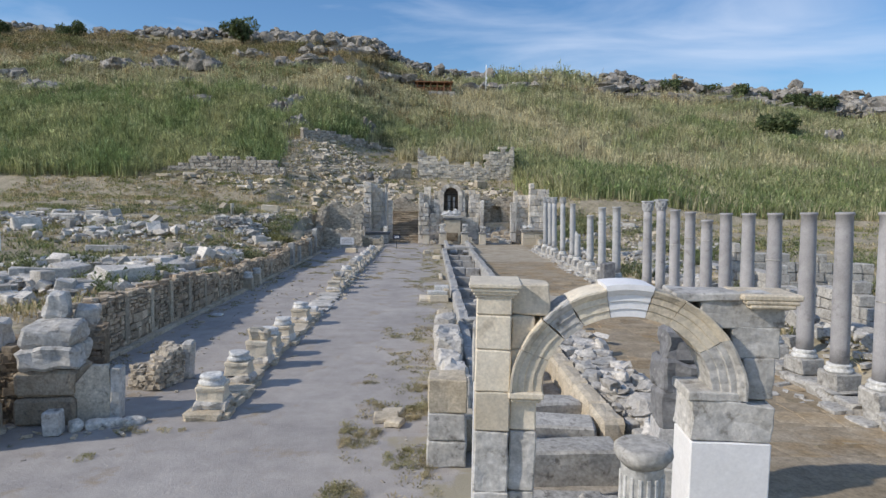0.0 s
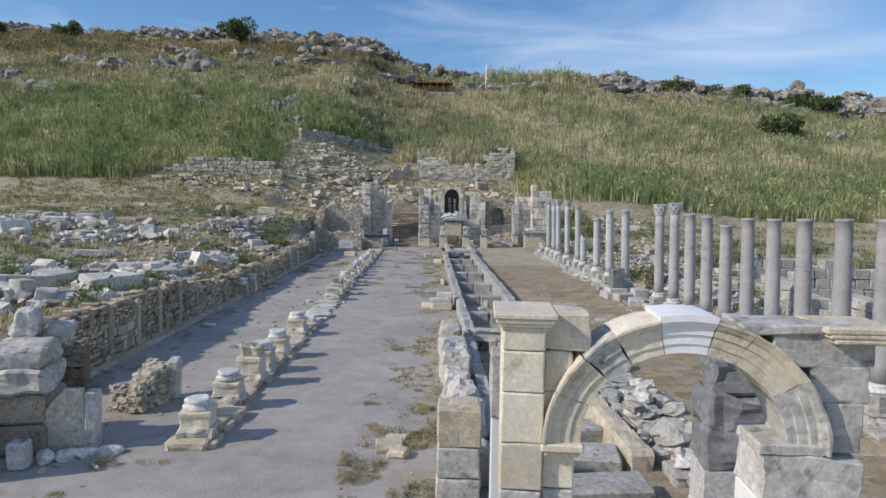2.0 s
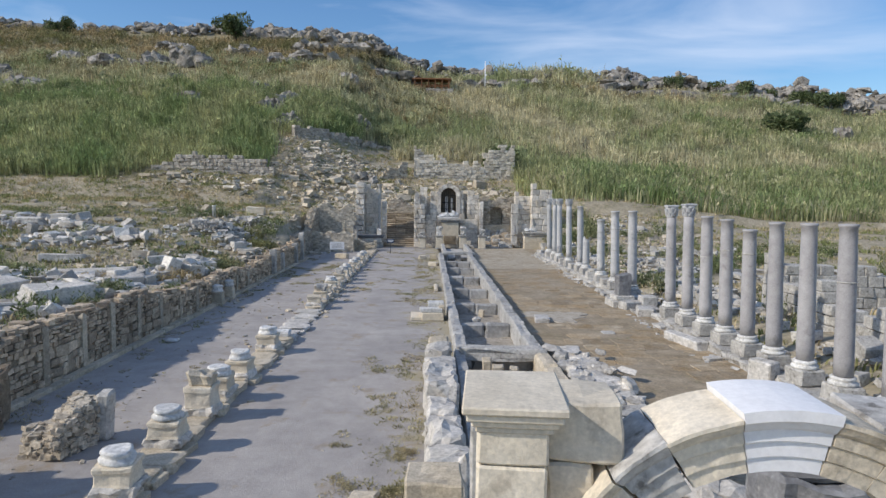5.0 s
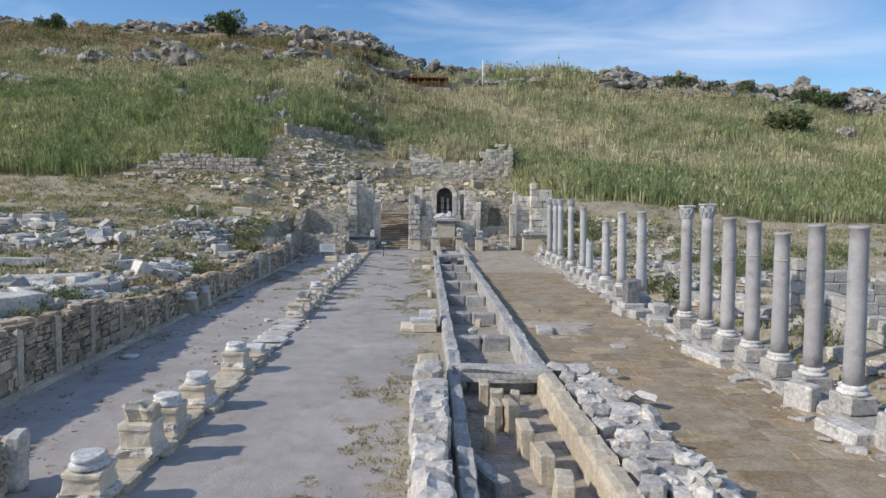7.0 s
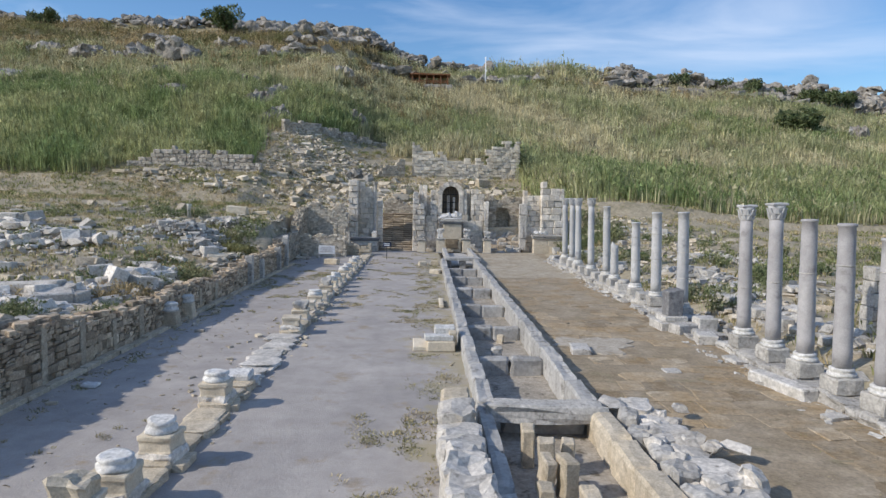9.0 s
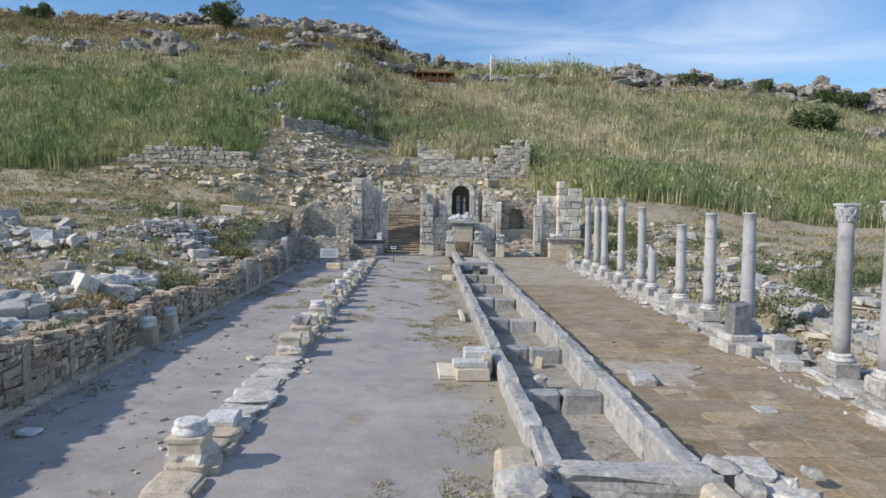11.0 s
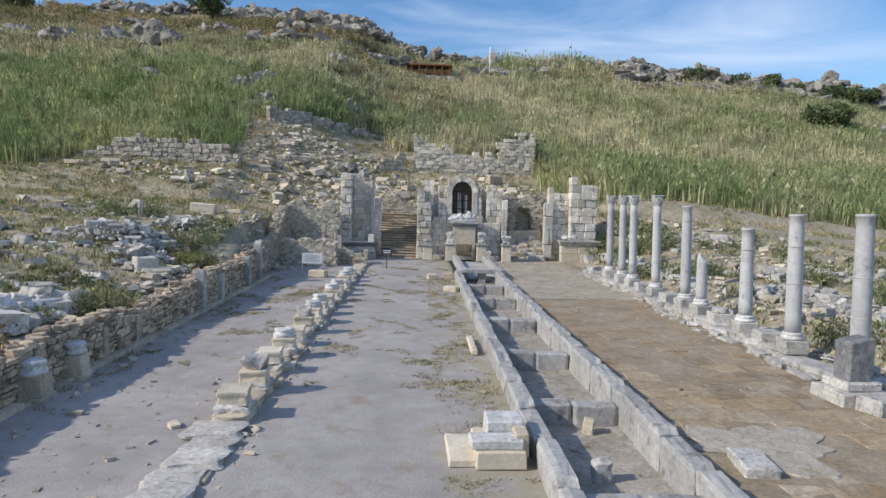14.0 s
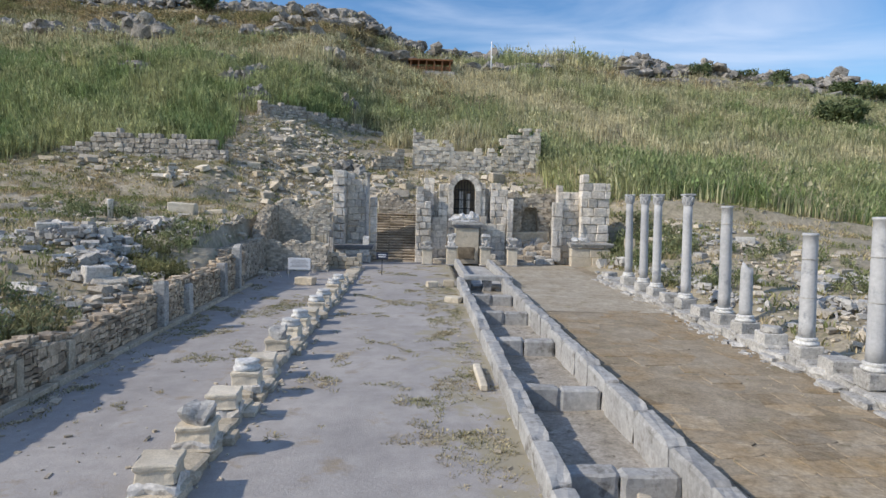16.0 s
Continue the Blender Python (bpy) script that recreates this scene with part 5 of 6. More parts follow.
for x, h, top in ((-0.75, 1.30, 0.50), (1.35, 1.45, 1.05), (4.30, 1.45, 1.05), (6.65, 1.45, 0.80)):
    moulded_pedestal(x, NY - 2.4, h, 0.85, top)
for x, z in ((-6.1, 1.57), (12.4, 2.15), (12.9, 2.15), (13.4, 2.15)):
    bm = rock_bm(abs(x) + 3.3, 0.2, True)
    bmesh.ops.subdivide_edges(bm, edges=bm.edges[:], cuts=1)
    rough_up(bm, 0.08, 5.0, x)
    bmesh.ops.transform(bm, matrix=Matrix.Translation((0, 0, 0.25)) @ Matrix.Diagonal((0.8, 0.6, 0.7 if x > 0 else 1.7, 1)), verts=bm.verts)
    solo("carved_fragment", bm, M_WHITE, pose(x, NY - 1.7, z), "broken carved marble fragment on the podium", "fragment", "carved fragments")
for x, y0, top, zb in ((-6.2, NY - 0.1, 7.9, 0.0), (-9.35, NY - 1.7, 4.3, 0.0)):
    th = thing("fountain_column", pose(x, y0, zb), "slim pale column at the niche corner", "column")
    part("shaft", lathe([(0.24, 0), (0.24, 0.2), (0.21, 0.3), (0.19, top - 0.5), (0.2, top - 0.45)], 18, 0.01, x), M_GREY, th)
    part("capital", lathe([(0.2, top - 0.46), (0.24, top - 0.3), (0.36, top - 0.05), (0.36, top)], 14, 0.03, x), M_GREY, th)

# staircase
BLK_RISER_SHADE = block_meshes(M_JOINT_SHADE, 3, 0.05, 0.05)
stairs = thing("staircase", pose(-3.7, NY - 0.6, 0), "steep worn stone staircase between the piers", "staircase", kind="structure")
for i in range(19):
    for a, b in ((-1.95, -0.6), (-0.6, 0.75), (0.75, 1.95)):
        piece("step", BLK_STAIR, stairs, (a + b) / 2, i * 0.33 + rnd(-0.03, 0.03), -0.02 + i * 0.225 + rnd(-0.02, 0.02), b - a - 0.015, 0.40 + rnd(-0.05, 0.05), 0.15 + rnd(-0.03, 0.02), rnd(-0.03, 0.03), rnd(-0.02, 0.02))
    # Recessed riser coloured dark, painting the shade line under each tread.
    piece("riser", BLK_RISER_SHADE, stairs, 0, i * 0.33 + 0.12, -0.2 + i * 0.225, 3.85, 0.4, 0.25)

# vaulted niche in rubble to the east, mound before it
vault = thing("rubble_vault", pose(8.8, NY + 1.6, 0), "dark shallow vault in a rubble wall", "vault", kind="structure")
rv = []
for i in range(2200):
    x, z = rnd(-2.0, 2.4), rnd(0.4, 6.5)
    if z > 6.15 + 0.35 * math.sin(x * 3):
        continue
    inside = abs(x) < 0.95 and z < 4.4 + math.sqrt(max(0, 0.9 - x ** 2)) * 0.85
    w = rnd(0.16, 0.36)
    rv.append((int(RNG.integers(8)), rot_z(rnd(-0.2, 0.2)) @ np.diag((w * 1.3, w, w * 0.7)), (x, 1.3 if inside else rnd(-0.12, 0.12), z)))
ob = new("rubble_face", joined("rubble_face", CHUNKS_FAR, rv, M_RUBBLE))
ob.parent = vault
tagged(ob, kind="stuff")
part("vault_core", box_bm(4.4, 0.4, 6.0, 0.1, 1, 0.1, 1, 3), M_MORTAR, vault).matrix_basis = Matrix.Translation((0.2, 1.75, 0))
for sx, w in ((-1.5, 1.0), (1.7, 1.4)):
    part("vault_side", box_bm(w, 1.4, 6.0, 0.1, 1, 0.1, 1, sx), M_MORTAR, vault).matrix_basis = Matrix.Translation((sx, 0.85, 0))
part("vault_head", box_bm(2.4, 1.4, 0.75, 0.1, 1, 0.1, 1, 5), M_MORTAR, vault).matrix_basis = Matrix.Translation((0.05, 0.85, 5.3))
mound = thing("collapsed_steps", pose(8.9, NY + 0.2, 0), "collapsed dark stone steps under the vault", "steps", kind="structure")
for i in range(9):
    for k in range(4):
        piece("step", BLK_ROUGH_G if RNG.random() < 0.5 else BLK_STAIR, mound, -1.3 + 0.85 * k + rnd(-0.25, 0.25), -1.5 + i * 0.32 + rnd(-0.1, 0.1), -0.15, 0.95, 0.6, 0.32 + i * 0.29 + rnd(-0.12, 0.12), rnd(-0.3, 0.3), rnd(-0.12, 0.12))
piece("earth", BLK_TAN, mound, 0.0, 1.3, 0.0, 3.4, 1.4, 2.9)

# rubble walls and ruins round the fountain house
def rubble_wall(name, x0, y0, length, turn, top, thick, label, core_mat=None, size=(0.2, 0.42), z0=0.0):
    """A wall of mortared rubble along its own x axis; top gives its height at each place."""
    th = thing(name, Matrix.Translation((x0, y0, z0)) @ Matrix.Rotation(radians(turn), 4, 'Z'), label, "wall", kind="structure")
    bm = bmesh.new()
    n = max(3, int(length / 0.5))
    prev = None
    for i in range(n + 1):
        u = length * i / n
        ring = [bm.verts.new((u, dy, z)) for dy, z in ((-thick / 2, -0.4), (-thick / 2, top(u) - 0.08), (thick / 2, top(u) - 0.05), (thick / 2, -0.4))]
        if prev:
            for k in range(4):
                bm.faces.new((prev[k], prev[(k + 1) % 4], ring[(k + 1) % 4], ring[k]))
        else:
            bm.faces.new(ring)
        prev = ring
    bm.faces.new(list(reversed(prev)))
    bmesh.ops.recalc_face_normals(bm, faces=bm.faces[:])
    part("wall_core", bm, core_mat or M_MORTAR, th)
    places, z = [], 0.0
    while z < 9:
        ch = rnd(size[0] * 0.7, size[0] * 1.1)
        u, hit = rnd(0, 0.2), False
        while u < length:
            w = rnd(size[0], size[1])
            if z + ch * 0.5 < top(min(length, u + w / 2)):
                hit = True
                for side in (-1, 1):
                    places.append((int(RNG.integers(8)), np.diag((w * 0.95, 0.2, ch * 0.93)), (u + w / 2, side * (thick / 2 + rnd(-0.03, 0.04)), z + ch / 2)))
                if RNG.random() < 0.3:
                    places.append((int(RNG.integers(8)), rot_z(rnd(0, 3)) @ np.diag((w, w * 0.8, ch)), (u + w / 2, rnd(-0.3, 0.3) * thick, top(min(length, u)) - 0.02)))
            u += w
        z += ch
        if not hit:
            break
    o = new("rubble_face", joined("rubble_face", CHUNKS_FAR, places, M_RUBBLE))
    o.parent = th
    tagged(o, kind="stuff")
    return th


rubble_wall("wall_corner", -13.2, 79.2, 4.6, 0, lambda u: 2.1 + 0.15 * math.sin(u * 4), 0.6, "low rubble wall behind the notice board")
rubble_wall("wall_vault_ruin", -13.55, 68.6, 14.6, 90, lambda u: 2.25 + 0.02 * u + 2.3 * math.sqrt(max(0.0, 1 - ((14.6 - min(u, 14.6)) / 4.6) ** 2)) if u > 10.0 else 2.25 + 0.02 * u, 0.8, "curved broken side of a ruined rubble vault")
rubble_wall("wall_behind_west", -13.4, 83.6, 4.2, 4, lambda u: 5.0 + 0.4 * math.sin(u * 2), 0.8, "rubble wall behind the vault ruin")
rubble_wall("wall_stair_head", -5.6, 95.0, 4.6, 0, lambda u: 2.2 + 0.5 * math.sin(u * 1.5), 0.7, "rubble wall at the head of the stairs", z0=3.4)
rubble_wall("wall_behind_centre", -1.5, 90.6, 8.0, 0, lambda u: 5.6 + 0.5 * math.sin(u * 1.1 + 1), 1.0, "rubble core behind the fountain wall")
rubble_wall("wall_behind_east", 9.6, 90.2, 4.5, 0, lambda u: 6.0 + 0.4 * math.sin(u * 1.7), 0.9, "rubble core behind the east niche")
nym_wall("wall_corner_blocks", -9.9, -8.7, 80.6, 0.9, 0.0, lambda u: 3.6 - 0.6 * u, 0.55, 0.8, "pale block pile at the fountain's west corner", BLK_TAN)
nym_wall("wall_corner_front", -8.8, -6.0, 80.9, 0.6, 0.0, lambda u: 1.1 + 0.2 * math.sin(u * 3), 0.3, 0.5, "low rubble front of the west podium", BLK_TAN)
nym_wall("wall_corner_posts", -8.9, -8.4, 82.0, 0.4, 0.0, lambda u: 2.8, 0.9, 0.8, "upright pale stone by the podium", BLK_WHITE)


def gz(x, y):
    return float(height(x, y))


ew = thing("wall_east_ruin", pose(17.4, 38.4, 0.5, 0, 0, -4), "ruined wall of pale grey blocks behind the columns", "wall", kind="structure")
course_wall(ew, 8.0, lambda u: 3.1 - 0.12 * u + 0.2 * math.sin(u * 3), 0.8, 0.52, 0.8, BLK_GREY, 0.05, cap=80)
ew = thing("wall_east_ruin", pose(17.6, 20.0, 0.5, 0, 0, 88), "low ruined block wall behind the columns", "wall", kind="structure")
course_wall(ew, 18.0, lambda u: 1.7 + 0.5 * math.sin(u * 0.9) + 0.3 * math.sin(u * 2.7), 0.8, 0.5, 0.8, BLK_GREY, 0.06, cap=110)
ew = thing("wall_east_ruin", pose(15.2, 40.0, 0.3, 0, 0, 84), "row of tumbled grey blocks behind the columns", "wall", kind="structure")
course_wall(ew, 9.0, lambda u: 0.75 + 0.35 * math.sin(u * 2.0), 0.6, 0.5, 0.8, BLK_GREY, 0.08, cap=40)

# ruined walls on the slope
BLK_SLOPE = rough_meshes(mat("slope_wall_block", (0.36, 0.325, 0.27), (0.50, 0.46, 0.40), 0.6, 7, 0.7, 0.92, (0.21, 0.185, 0.15), 0.55, objvar=0.28), 8, 0.10)
lw = thing("wall_slope_west", pose(-42.0, 103.6, gz(-34, 103) - 1.0, 0, 0, -2), "stepped ruin of squared grey blocks on the slope", "wall", kind="structure")
lw.matrix_basis = Matrix.Translation((0.6, 0, -0.65)) @ lw.matrix_basis
course_wall(lw, 18.4, lambda u: (2.4 if u < 1.5 else 3.0 if u < 3.5 else 4.1 if u < 8 else 3.9 if u < 14.5 else 3.6 if u < 17 else 2.4) + 0.15 * math.sin(u * 2.1), 0.9, 0.50, 0.80, BLK_SLOPE, 0.10, cap=260)
part("wall_core", box_bm(18.2, 0.6, 2.6, 0.05, 1, 0.05, 1, 2), M_MORTAR, lw).matrix_basis = Matrix.Translation((9.3, 0.3, -0.6))
rw = thing("wall_slope_east", pose(-2.6, 118.2, gz(6, 118) - 1.2, 0, 0, 0), "ruined wall of pale squared blocks above the fountain", "wall", kind="structure")
course_wall(rw, 17.4, lambda u: (6.3 - 0.28 * u if u < 5 else 4.3 if u < 9.5 else 4.0 if u < 12.2 else 6.2 + 0.25 * (u - 12)) + 0.35 * math.sin(u * 3.0) + 0.25 * math.sin(u * 7.3), 1.0, 0.50, 0.8, BLK_PALE, 0.13, cap=300)
part("wall_core", box_bm(17.0, 0.7, 3.0, 0.05, 1, 0.05, 1, 2), M_MORTAR, rw).matrix_basis = Matrix.Translation((8.6, 0.35, -0.3))
rw2 = thing("wall_slope_spur", pose(-8.5, 116.0, gz(-6, 116) - 0.4, 0, 0, 20), "short dark rubble spur wall on the slope", "wall", kind="structure")
course_wall(rw2, 5.0, lambda u: 1.2 + 0.5 * u, 0.9, 0.5, 0.7, BLK_RUB, 0.05, cap=60)
for k in range(6):
    x, y = -24.0 + 2.65 * k, 121.0 + 2.9 * k
    tw = thing("wall_slope_terrace", pose(x, y, gz(x + 1.3, y + 1.4) - 0.9, 0, -1, 47.6), "low terrace wall of pale blocks high on the slope", "wall", kind="structure")
    course_wall(tw, 3.95, lambda u: 2.3 - 0.12 * k + 0.2 * math.sin(u * 2 + k), 0.9, 0.42, 0.75, BLK_SLOPE, 0.12, cap=40)


# stones, heaps and outcrops
def heap(name, spots, material, label, size, shapes=None, sink=0.25, flat=0.65):
    """A field of loose stones: spots are x, y, spread along x, spread along y, how many, pile height."""
    places = []
    for x, y, sx, sy, n, ph in spots:
        for k in range(n):
            a, b = RNG.normal(0, 0.45), RNG.normal(0, 0.45)
            px, py = x + a * sx, y + b * sy
            s = rnd(*size) * float(np.clip(RNG.lognormal(-0.25, 0.45), 0.3, 2.2))
            lift = ph * max(0.0, 1 - (a * a + b * b) * 1.3) * rnd(0.2, 1.0)
            m3 = rot_z(rnd(0, 6.3)) @ rot_x(RNG.normal(0, 0.45)) @ np.diag((s * rnd(0.8, 2.0), s * rnd(0.6, 1.1), s * flat * rnd(0.5, 1.1)))
            places.append((int(RNG.integers(24)), m3, (px, py, gz(px, py) + lift + s * flat * (0.5 - sink))))
    return tagged(new(name, joined(name, shapes or (ROCKS + CHUNKS + CHUNKS), places, material)), label, "rubble", kind="stuff")


heap("marble_rubble", ((-15.5, 33, 2.0, 4.0, 170, 0.5), (-18.5, 29, 3.0, 3.0, 170, 0.6), (-21, 38, 4, 4, 160, 0.4), (-16, 42, 2.0, 5, 170, 0.3), (-15.4, 47, 1.6, 6, 260, 0.5), (-16.4, 37, 2.4, 4, 200, 0.6), (-26, 56, 6, 5, 260, 0.5), (-35, 62, 9, 6, 330, 0.6)), M_RUBBLE_W, "heaps of white and grey marble fragments", (0.22, 0.60), flat=0.85)
heap("pale_rubble_heap", ((-19.6, 64, 3.6, 2.6, 620, 1.0), (-18.0, 70.5, 3.0, 2.6, 330, 0.7), (-16.5, 60, 1.6, 3.0, 170, 0.6), (-16.0, 52, 1.6, 4.0, 200, 0.4)), M_RUBBLE_W, "heap of pale broken stones on the terrace", (0.14, 0.40), flat=0.75)
heap("brown_rubble", ((-14.2, 38, 0.9, 9, 260, 0.15), (-14.2, 56, 0.9, 9, 300, 0.2), (-20, 47, 7, 14, 420, 0.05), (-28, 78, 12, 12, 420, 0.05), (-14, 76, 2.5, 4, 160, 0.3)), M_RUBBLE, "scattered brown field stones", (0.12, 0.40))
heap("slope_stones", ((-12, 99, 10, 5, 420, 0.0), (-10, 110, 11, 8, 620, 0.0), (-14, 120, 9, 6, 420, 0.0), (6, 108, 8, 6, 360, 0.0), (-30, 98, 12, 4, 260, 0.0), (-19, 119, 7, 8, 420, 0.0), (-20, 108, 6, 6, 260, 0.0), (8, 96, 8, 2.5, 240, 0.3)), M_RUBBLE, "grey stones strewn over the bare slope", (0.16, 0.55))
heap("slope_blocks", ((-12, 104, 11, 10, 130, 0.0), (4, 112, 8, 5, 50, 0.0), (-36, 100, 8, 2, 40, 0.2), (9, 97, 5, 2, 30, 0.4), (19, 86, 4, 5, 40, 0.0)), M_TAN, "pale tumbled blocks on the slope", (0.4, 0.9), CHUNKS)
heap("east_rubble", ((16.2, 26, 1.6, 7, 200, 0.3), (16.5, 44, 1.6, 8, 220, 0.2), (19, 57, 2.5, 6, 260, 0.5), (24, 66, 6, 4, 150, 0.3), (27, 50, 8, 5, 150, 0.2), (22, 80, 7, 6, 120, 0.0), (15.6, 82, 1.2, 5, 170, 0.5), (15.0, 68, 0.8, 9, 160, 0.2)), M_GREY, "pale rubble behind the columns", (0.14, 0.48), flat=0.8)
heap("east_field_stones", ((17, 50, 3, 14, 420, 0.1), (24, 74, 8, 9, 320, 0.0), (20, 88, 5, 4, 160, 0.0)), M_RUBBLE, "brown stones in the soil behind the columns", (0.1, 0.4))
heap("pavement_stones", ((11.3, 24, 0.7, 6, 70, 0.0), (11.3, 36, 0.6, 8, 60, 0.0), (11.6, 58, 0.5, 12, 90, 0.0), (13.8, 40, 0.5, 25, 320, 0.1), (6.3, 24, 0.6, 5, 60, 0.0)), M_GREY, "loose stones along the column line", (0.08, 0.30))
heap("crest_rocks", ((70, 214, 26, 3, 170, 0.0), (110, 213, 28, 3, 260, 0.0), (150, 212, 26, 3, 300, 0.5)), M_CLIFF, "broken grey rock band below the crest", (0.9, 2.4))
heap("lane_clods", ((-9.5, 40, 2.4, 26, 420, 0.0), (-9.6, 24, 2.2, 6, 140, 0.0), (-11.7, 44, 0.35, 26, 240, 0.0), (-1.6, 17.5, 1.2, 5, 60, 0.0)), M_RUBBLE, "small brown clods and pebbles on the gravel lane", (0.02, 0.075), flat=0.4)
heap("street_stones", ((-11.4, 45, 0.6, 20, 90, 0.0), (-7.6, 40, 0.8, 20, 60, 0.0), (-5.6, 48, 0.35, 24, 110, 0.0), (0.4, 45, 0.5, 20, 70, 0.0), (-9.5, 17.3, 1.6, 0.5, 26, 0.0)), M_TAN, "small loose stones on the street", (0.04, 0.14))


OUTCROPS = []


def boulder(x, y, s, sz, material=None, label="weathered grey rock outcrop on the hillside", n=16, name="rock_outcrop"):
    places = []
    for k in range(n):
        f = rnd(0.28, 0.6)
        px, py = RNG.normal(0, 0.33) * s, RNG.normal(0, 0.15) * s
        hz = sz * max(0.1, 1 - abs(px) / s * 1.3) * rnd(0.05, 0.42)
        m3 = rot_z(rnd(0, 6.3)) @ rot_x(rnd(-0.4, 0.4)) @ np.diag((s * f * rnd(0.8, 1.3), s * f * rnd(0.7, 1.0), sz * rnd(0.55, 1.0)))
        places.append((int(RNG.integers(8)), m3, (px, py, hz)))
    OUTCROPS.append((x, y, s))
    o = new(name, joined(name, LUMPS, places, material or M_CLIFF))
    o.matrix_basis = pose(x, y, gz(x, y) - 0.2)
    return tagged(o, label, "rock", kind="stuff")


for x, y, s, sz in ((-62, 174, 11, 6.5), (-70, 172, 8, 4), (-81, 170, 8, 4), (-88, 150, 8, 4), (-92, 176, 9, 4), (-21, 168, 4, 3), (-33, 187, 9, 3.5), (-40, 180, 7, 3), (-31, 137, 4.5, 4),
                    (-30, 146, 6, 2.5), (-38, 152, 6, 2), (-26, 127, 3.6, 4), (135, 214, 10, 7), (-50, 142, 7, 2), (-14, 200, 9, 3.2), (-24, 205, 8, 3), (-6, 207, 7, 3), (-11, 113, 3, 2.4), (-30, 214, 11, 4), (-44, 214, 11, 5), (-36, 200, 9, 3), (-52, 190, 6, 2.5), (-75, 196, 8, 3), (-100, 160, 9, 4), (-58, 158, 6, 2.2), (30, 214, 9, 3), (18, 208, 10, 3), (60, 220, 12, 3.5), (150, 222, 18, 7), (165, 222, 16, 7), (110, 222, 10, 4), (-15, 143, 3.6, 3.6)):
    boulder(x, y, s, sz)
boulder(104.5, 168, 5.5, 5.0)
cliffs = []
for lo, hi, n, up in ((-160, -95, 90, 1.0), (-95, -52, 240, 1.6), (-52, -14, 420, 2.6), (-20, -2, 160, 2.0), (0, 20, 120, 2.4), (28, 70, 200, 1.8), (60, 110, 480, 3.6), (110, 190, 560, 4.2)):
    for k in range(n):
        x, y = rnd(lo, hi), 226 + RNG.normal(0, 3.0)
        s = rnd(1.2, 3.4) * (1.5 if RNG.random() < 0.15 else 1.0)
        lift = up * rnd(-0.4, 0.75) * (0.6 + 0.5 * math.sin(x * 0.31) + 0.3 * math.sin(x * 0.9))
        cliffs.append((int(RNG.integers(8)), rot_z(rnd(0, 6)) @ rot_x(rnd(-0.4, 0.4)) @ np.diag((s * 1.3, s, s * rnd(0.7, 1.3))), (x, y, gz(x, min(y, 228)) + lift + (1.5 if x > 60 else 0.7))))
tagged(new("crest_rocks", joined("crest_rocks", CRAGS, cliffs, M_CLIFF)), "broken grey rock band along the hill crest", "rock", kind="stuff")

# large dressed pieces on the west terrace
for i, (x, y, sx, sy, sz, a, m) in enumerate(((-18.6, 41.0, 5.0, 0.9, 0.65, 8, M_RUBBLE_W), (-16.6, 37.2, 2.4, 0.8, 0.6, -20, M_RUBBLE_W), (-20.5, 34.6, 2.8, 0.9, 0.7, 25, M_RUBBLE_W), (-15.6, 30.4, 1.8, 0.7, 0.6, 35, M_GREY),
                                              (-17.8, 27.6, 2.2, 0.8, 0.55, -30, M_RUBBLE_W), (-23.5, 47.5, 2.6, 0.9, 0.5, 12, M_RUBBLE_W), (-19.8, 80.2, 2.0, 1.1, 0.85, 4, M_CREAM), (-17.5, 81.0, 1.6, 0.8, 0.35, -8, M_CREAM), (-16.8, 64.0, 1.4, 0.8, 0.6, 20, M_RUBBLE_W), (-15.2, 57.5, 1.1, 0.8, 0.8, 40, M_RUBBLE_W))):
    solo("dressed_block", box_bm(sx, sy, sz, 0.06, 2, 0.07, 1.8, i * 1.7), m, pose(x, y, gz(x, y) - 0.05, rnd(-6, 6), rnd(-5, 5), a), "long dressed marble block lying in the grass", "stone block", "dressed blocks on the terrace")
solo("column_drum", lathe([(0.2, -0.1), (0.19, 1.05), (0.22, 1.1), (0.22, 1.2)], 14, 0.02, 3.0), M_WHITE, pose(-22.9, 75.2, gz(-22.9, 75.2)), "thin upright white column fragment in the rubble", "column")

# shelter and pole on the hill
hz = gz(0.5, 200)
hut = thing("timber_shelter", pose(0.5, 200, hz), "brown timber shelter with a flat roof on the hill", "shelter")
part("terrace", box_bm(12.5, 6.0, 1.6, 0.1, 1, 0.1, 0.6, 1, z0=-1.2), M_CLIFF, hut, "low stone terrace")
part("roof", box_bm(11.5, 5.5, 0.35, 0.03, z0=3.1), M_WOOD, hut)
part("ridge", box_bm(10.5, 1.0, 0.25, 0.03, z0=3.45), M_WOOD, hut)
for i in range(6):
    for yy in (-2.3, 2.3):
        part("post", box_bm(0.32, 0.32, 2.8, 0.01, z0=0.35), M_WOOD, hut).matrix_basis = Matrix.Translation((-5 + 2 * i, yy, 0))
for z in (1.0, 1.4):
    part("rail", box_bm(10.4, 0.12, 0.16, 0.0, z0=z), M_WOOD, hut).matrix_basis = Matrix.Translation((0, -2.3, 0))
part("back_panel", box_bm(10.4, 0.15, 2.2, 0.0, z0=0.4), M_WOOD, hut).matrix_basis = Matrix.Translation((0, 2.3, 0))
pole = thing("flag_pole", pose(16.3, 200, gz(16.3, 200)), "thin white pole on the hill", "pole")
part("shaft", lathe([(0.16, 0), (0.16, 4), (0.12, 8.6)], 10), M_PAINT, pole)
part("lamp_box", box_bm(0.45, 0.3, 0.5, 0.02, z0=4.4), M_PAINT, pole).matrix_basis = Matrix.Translation((0.2, 0, 0))

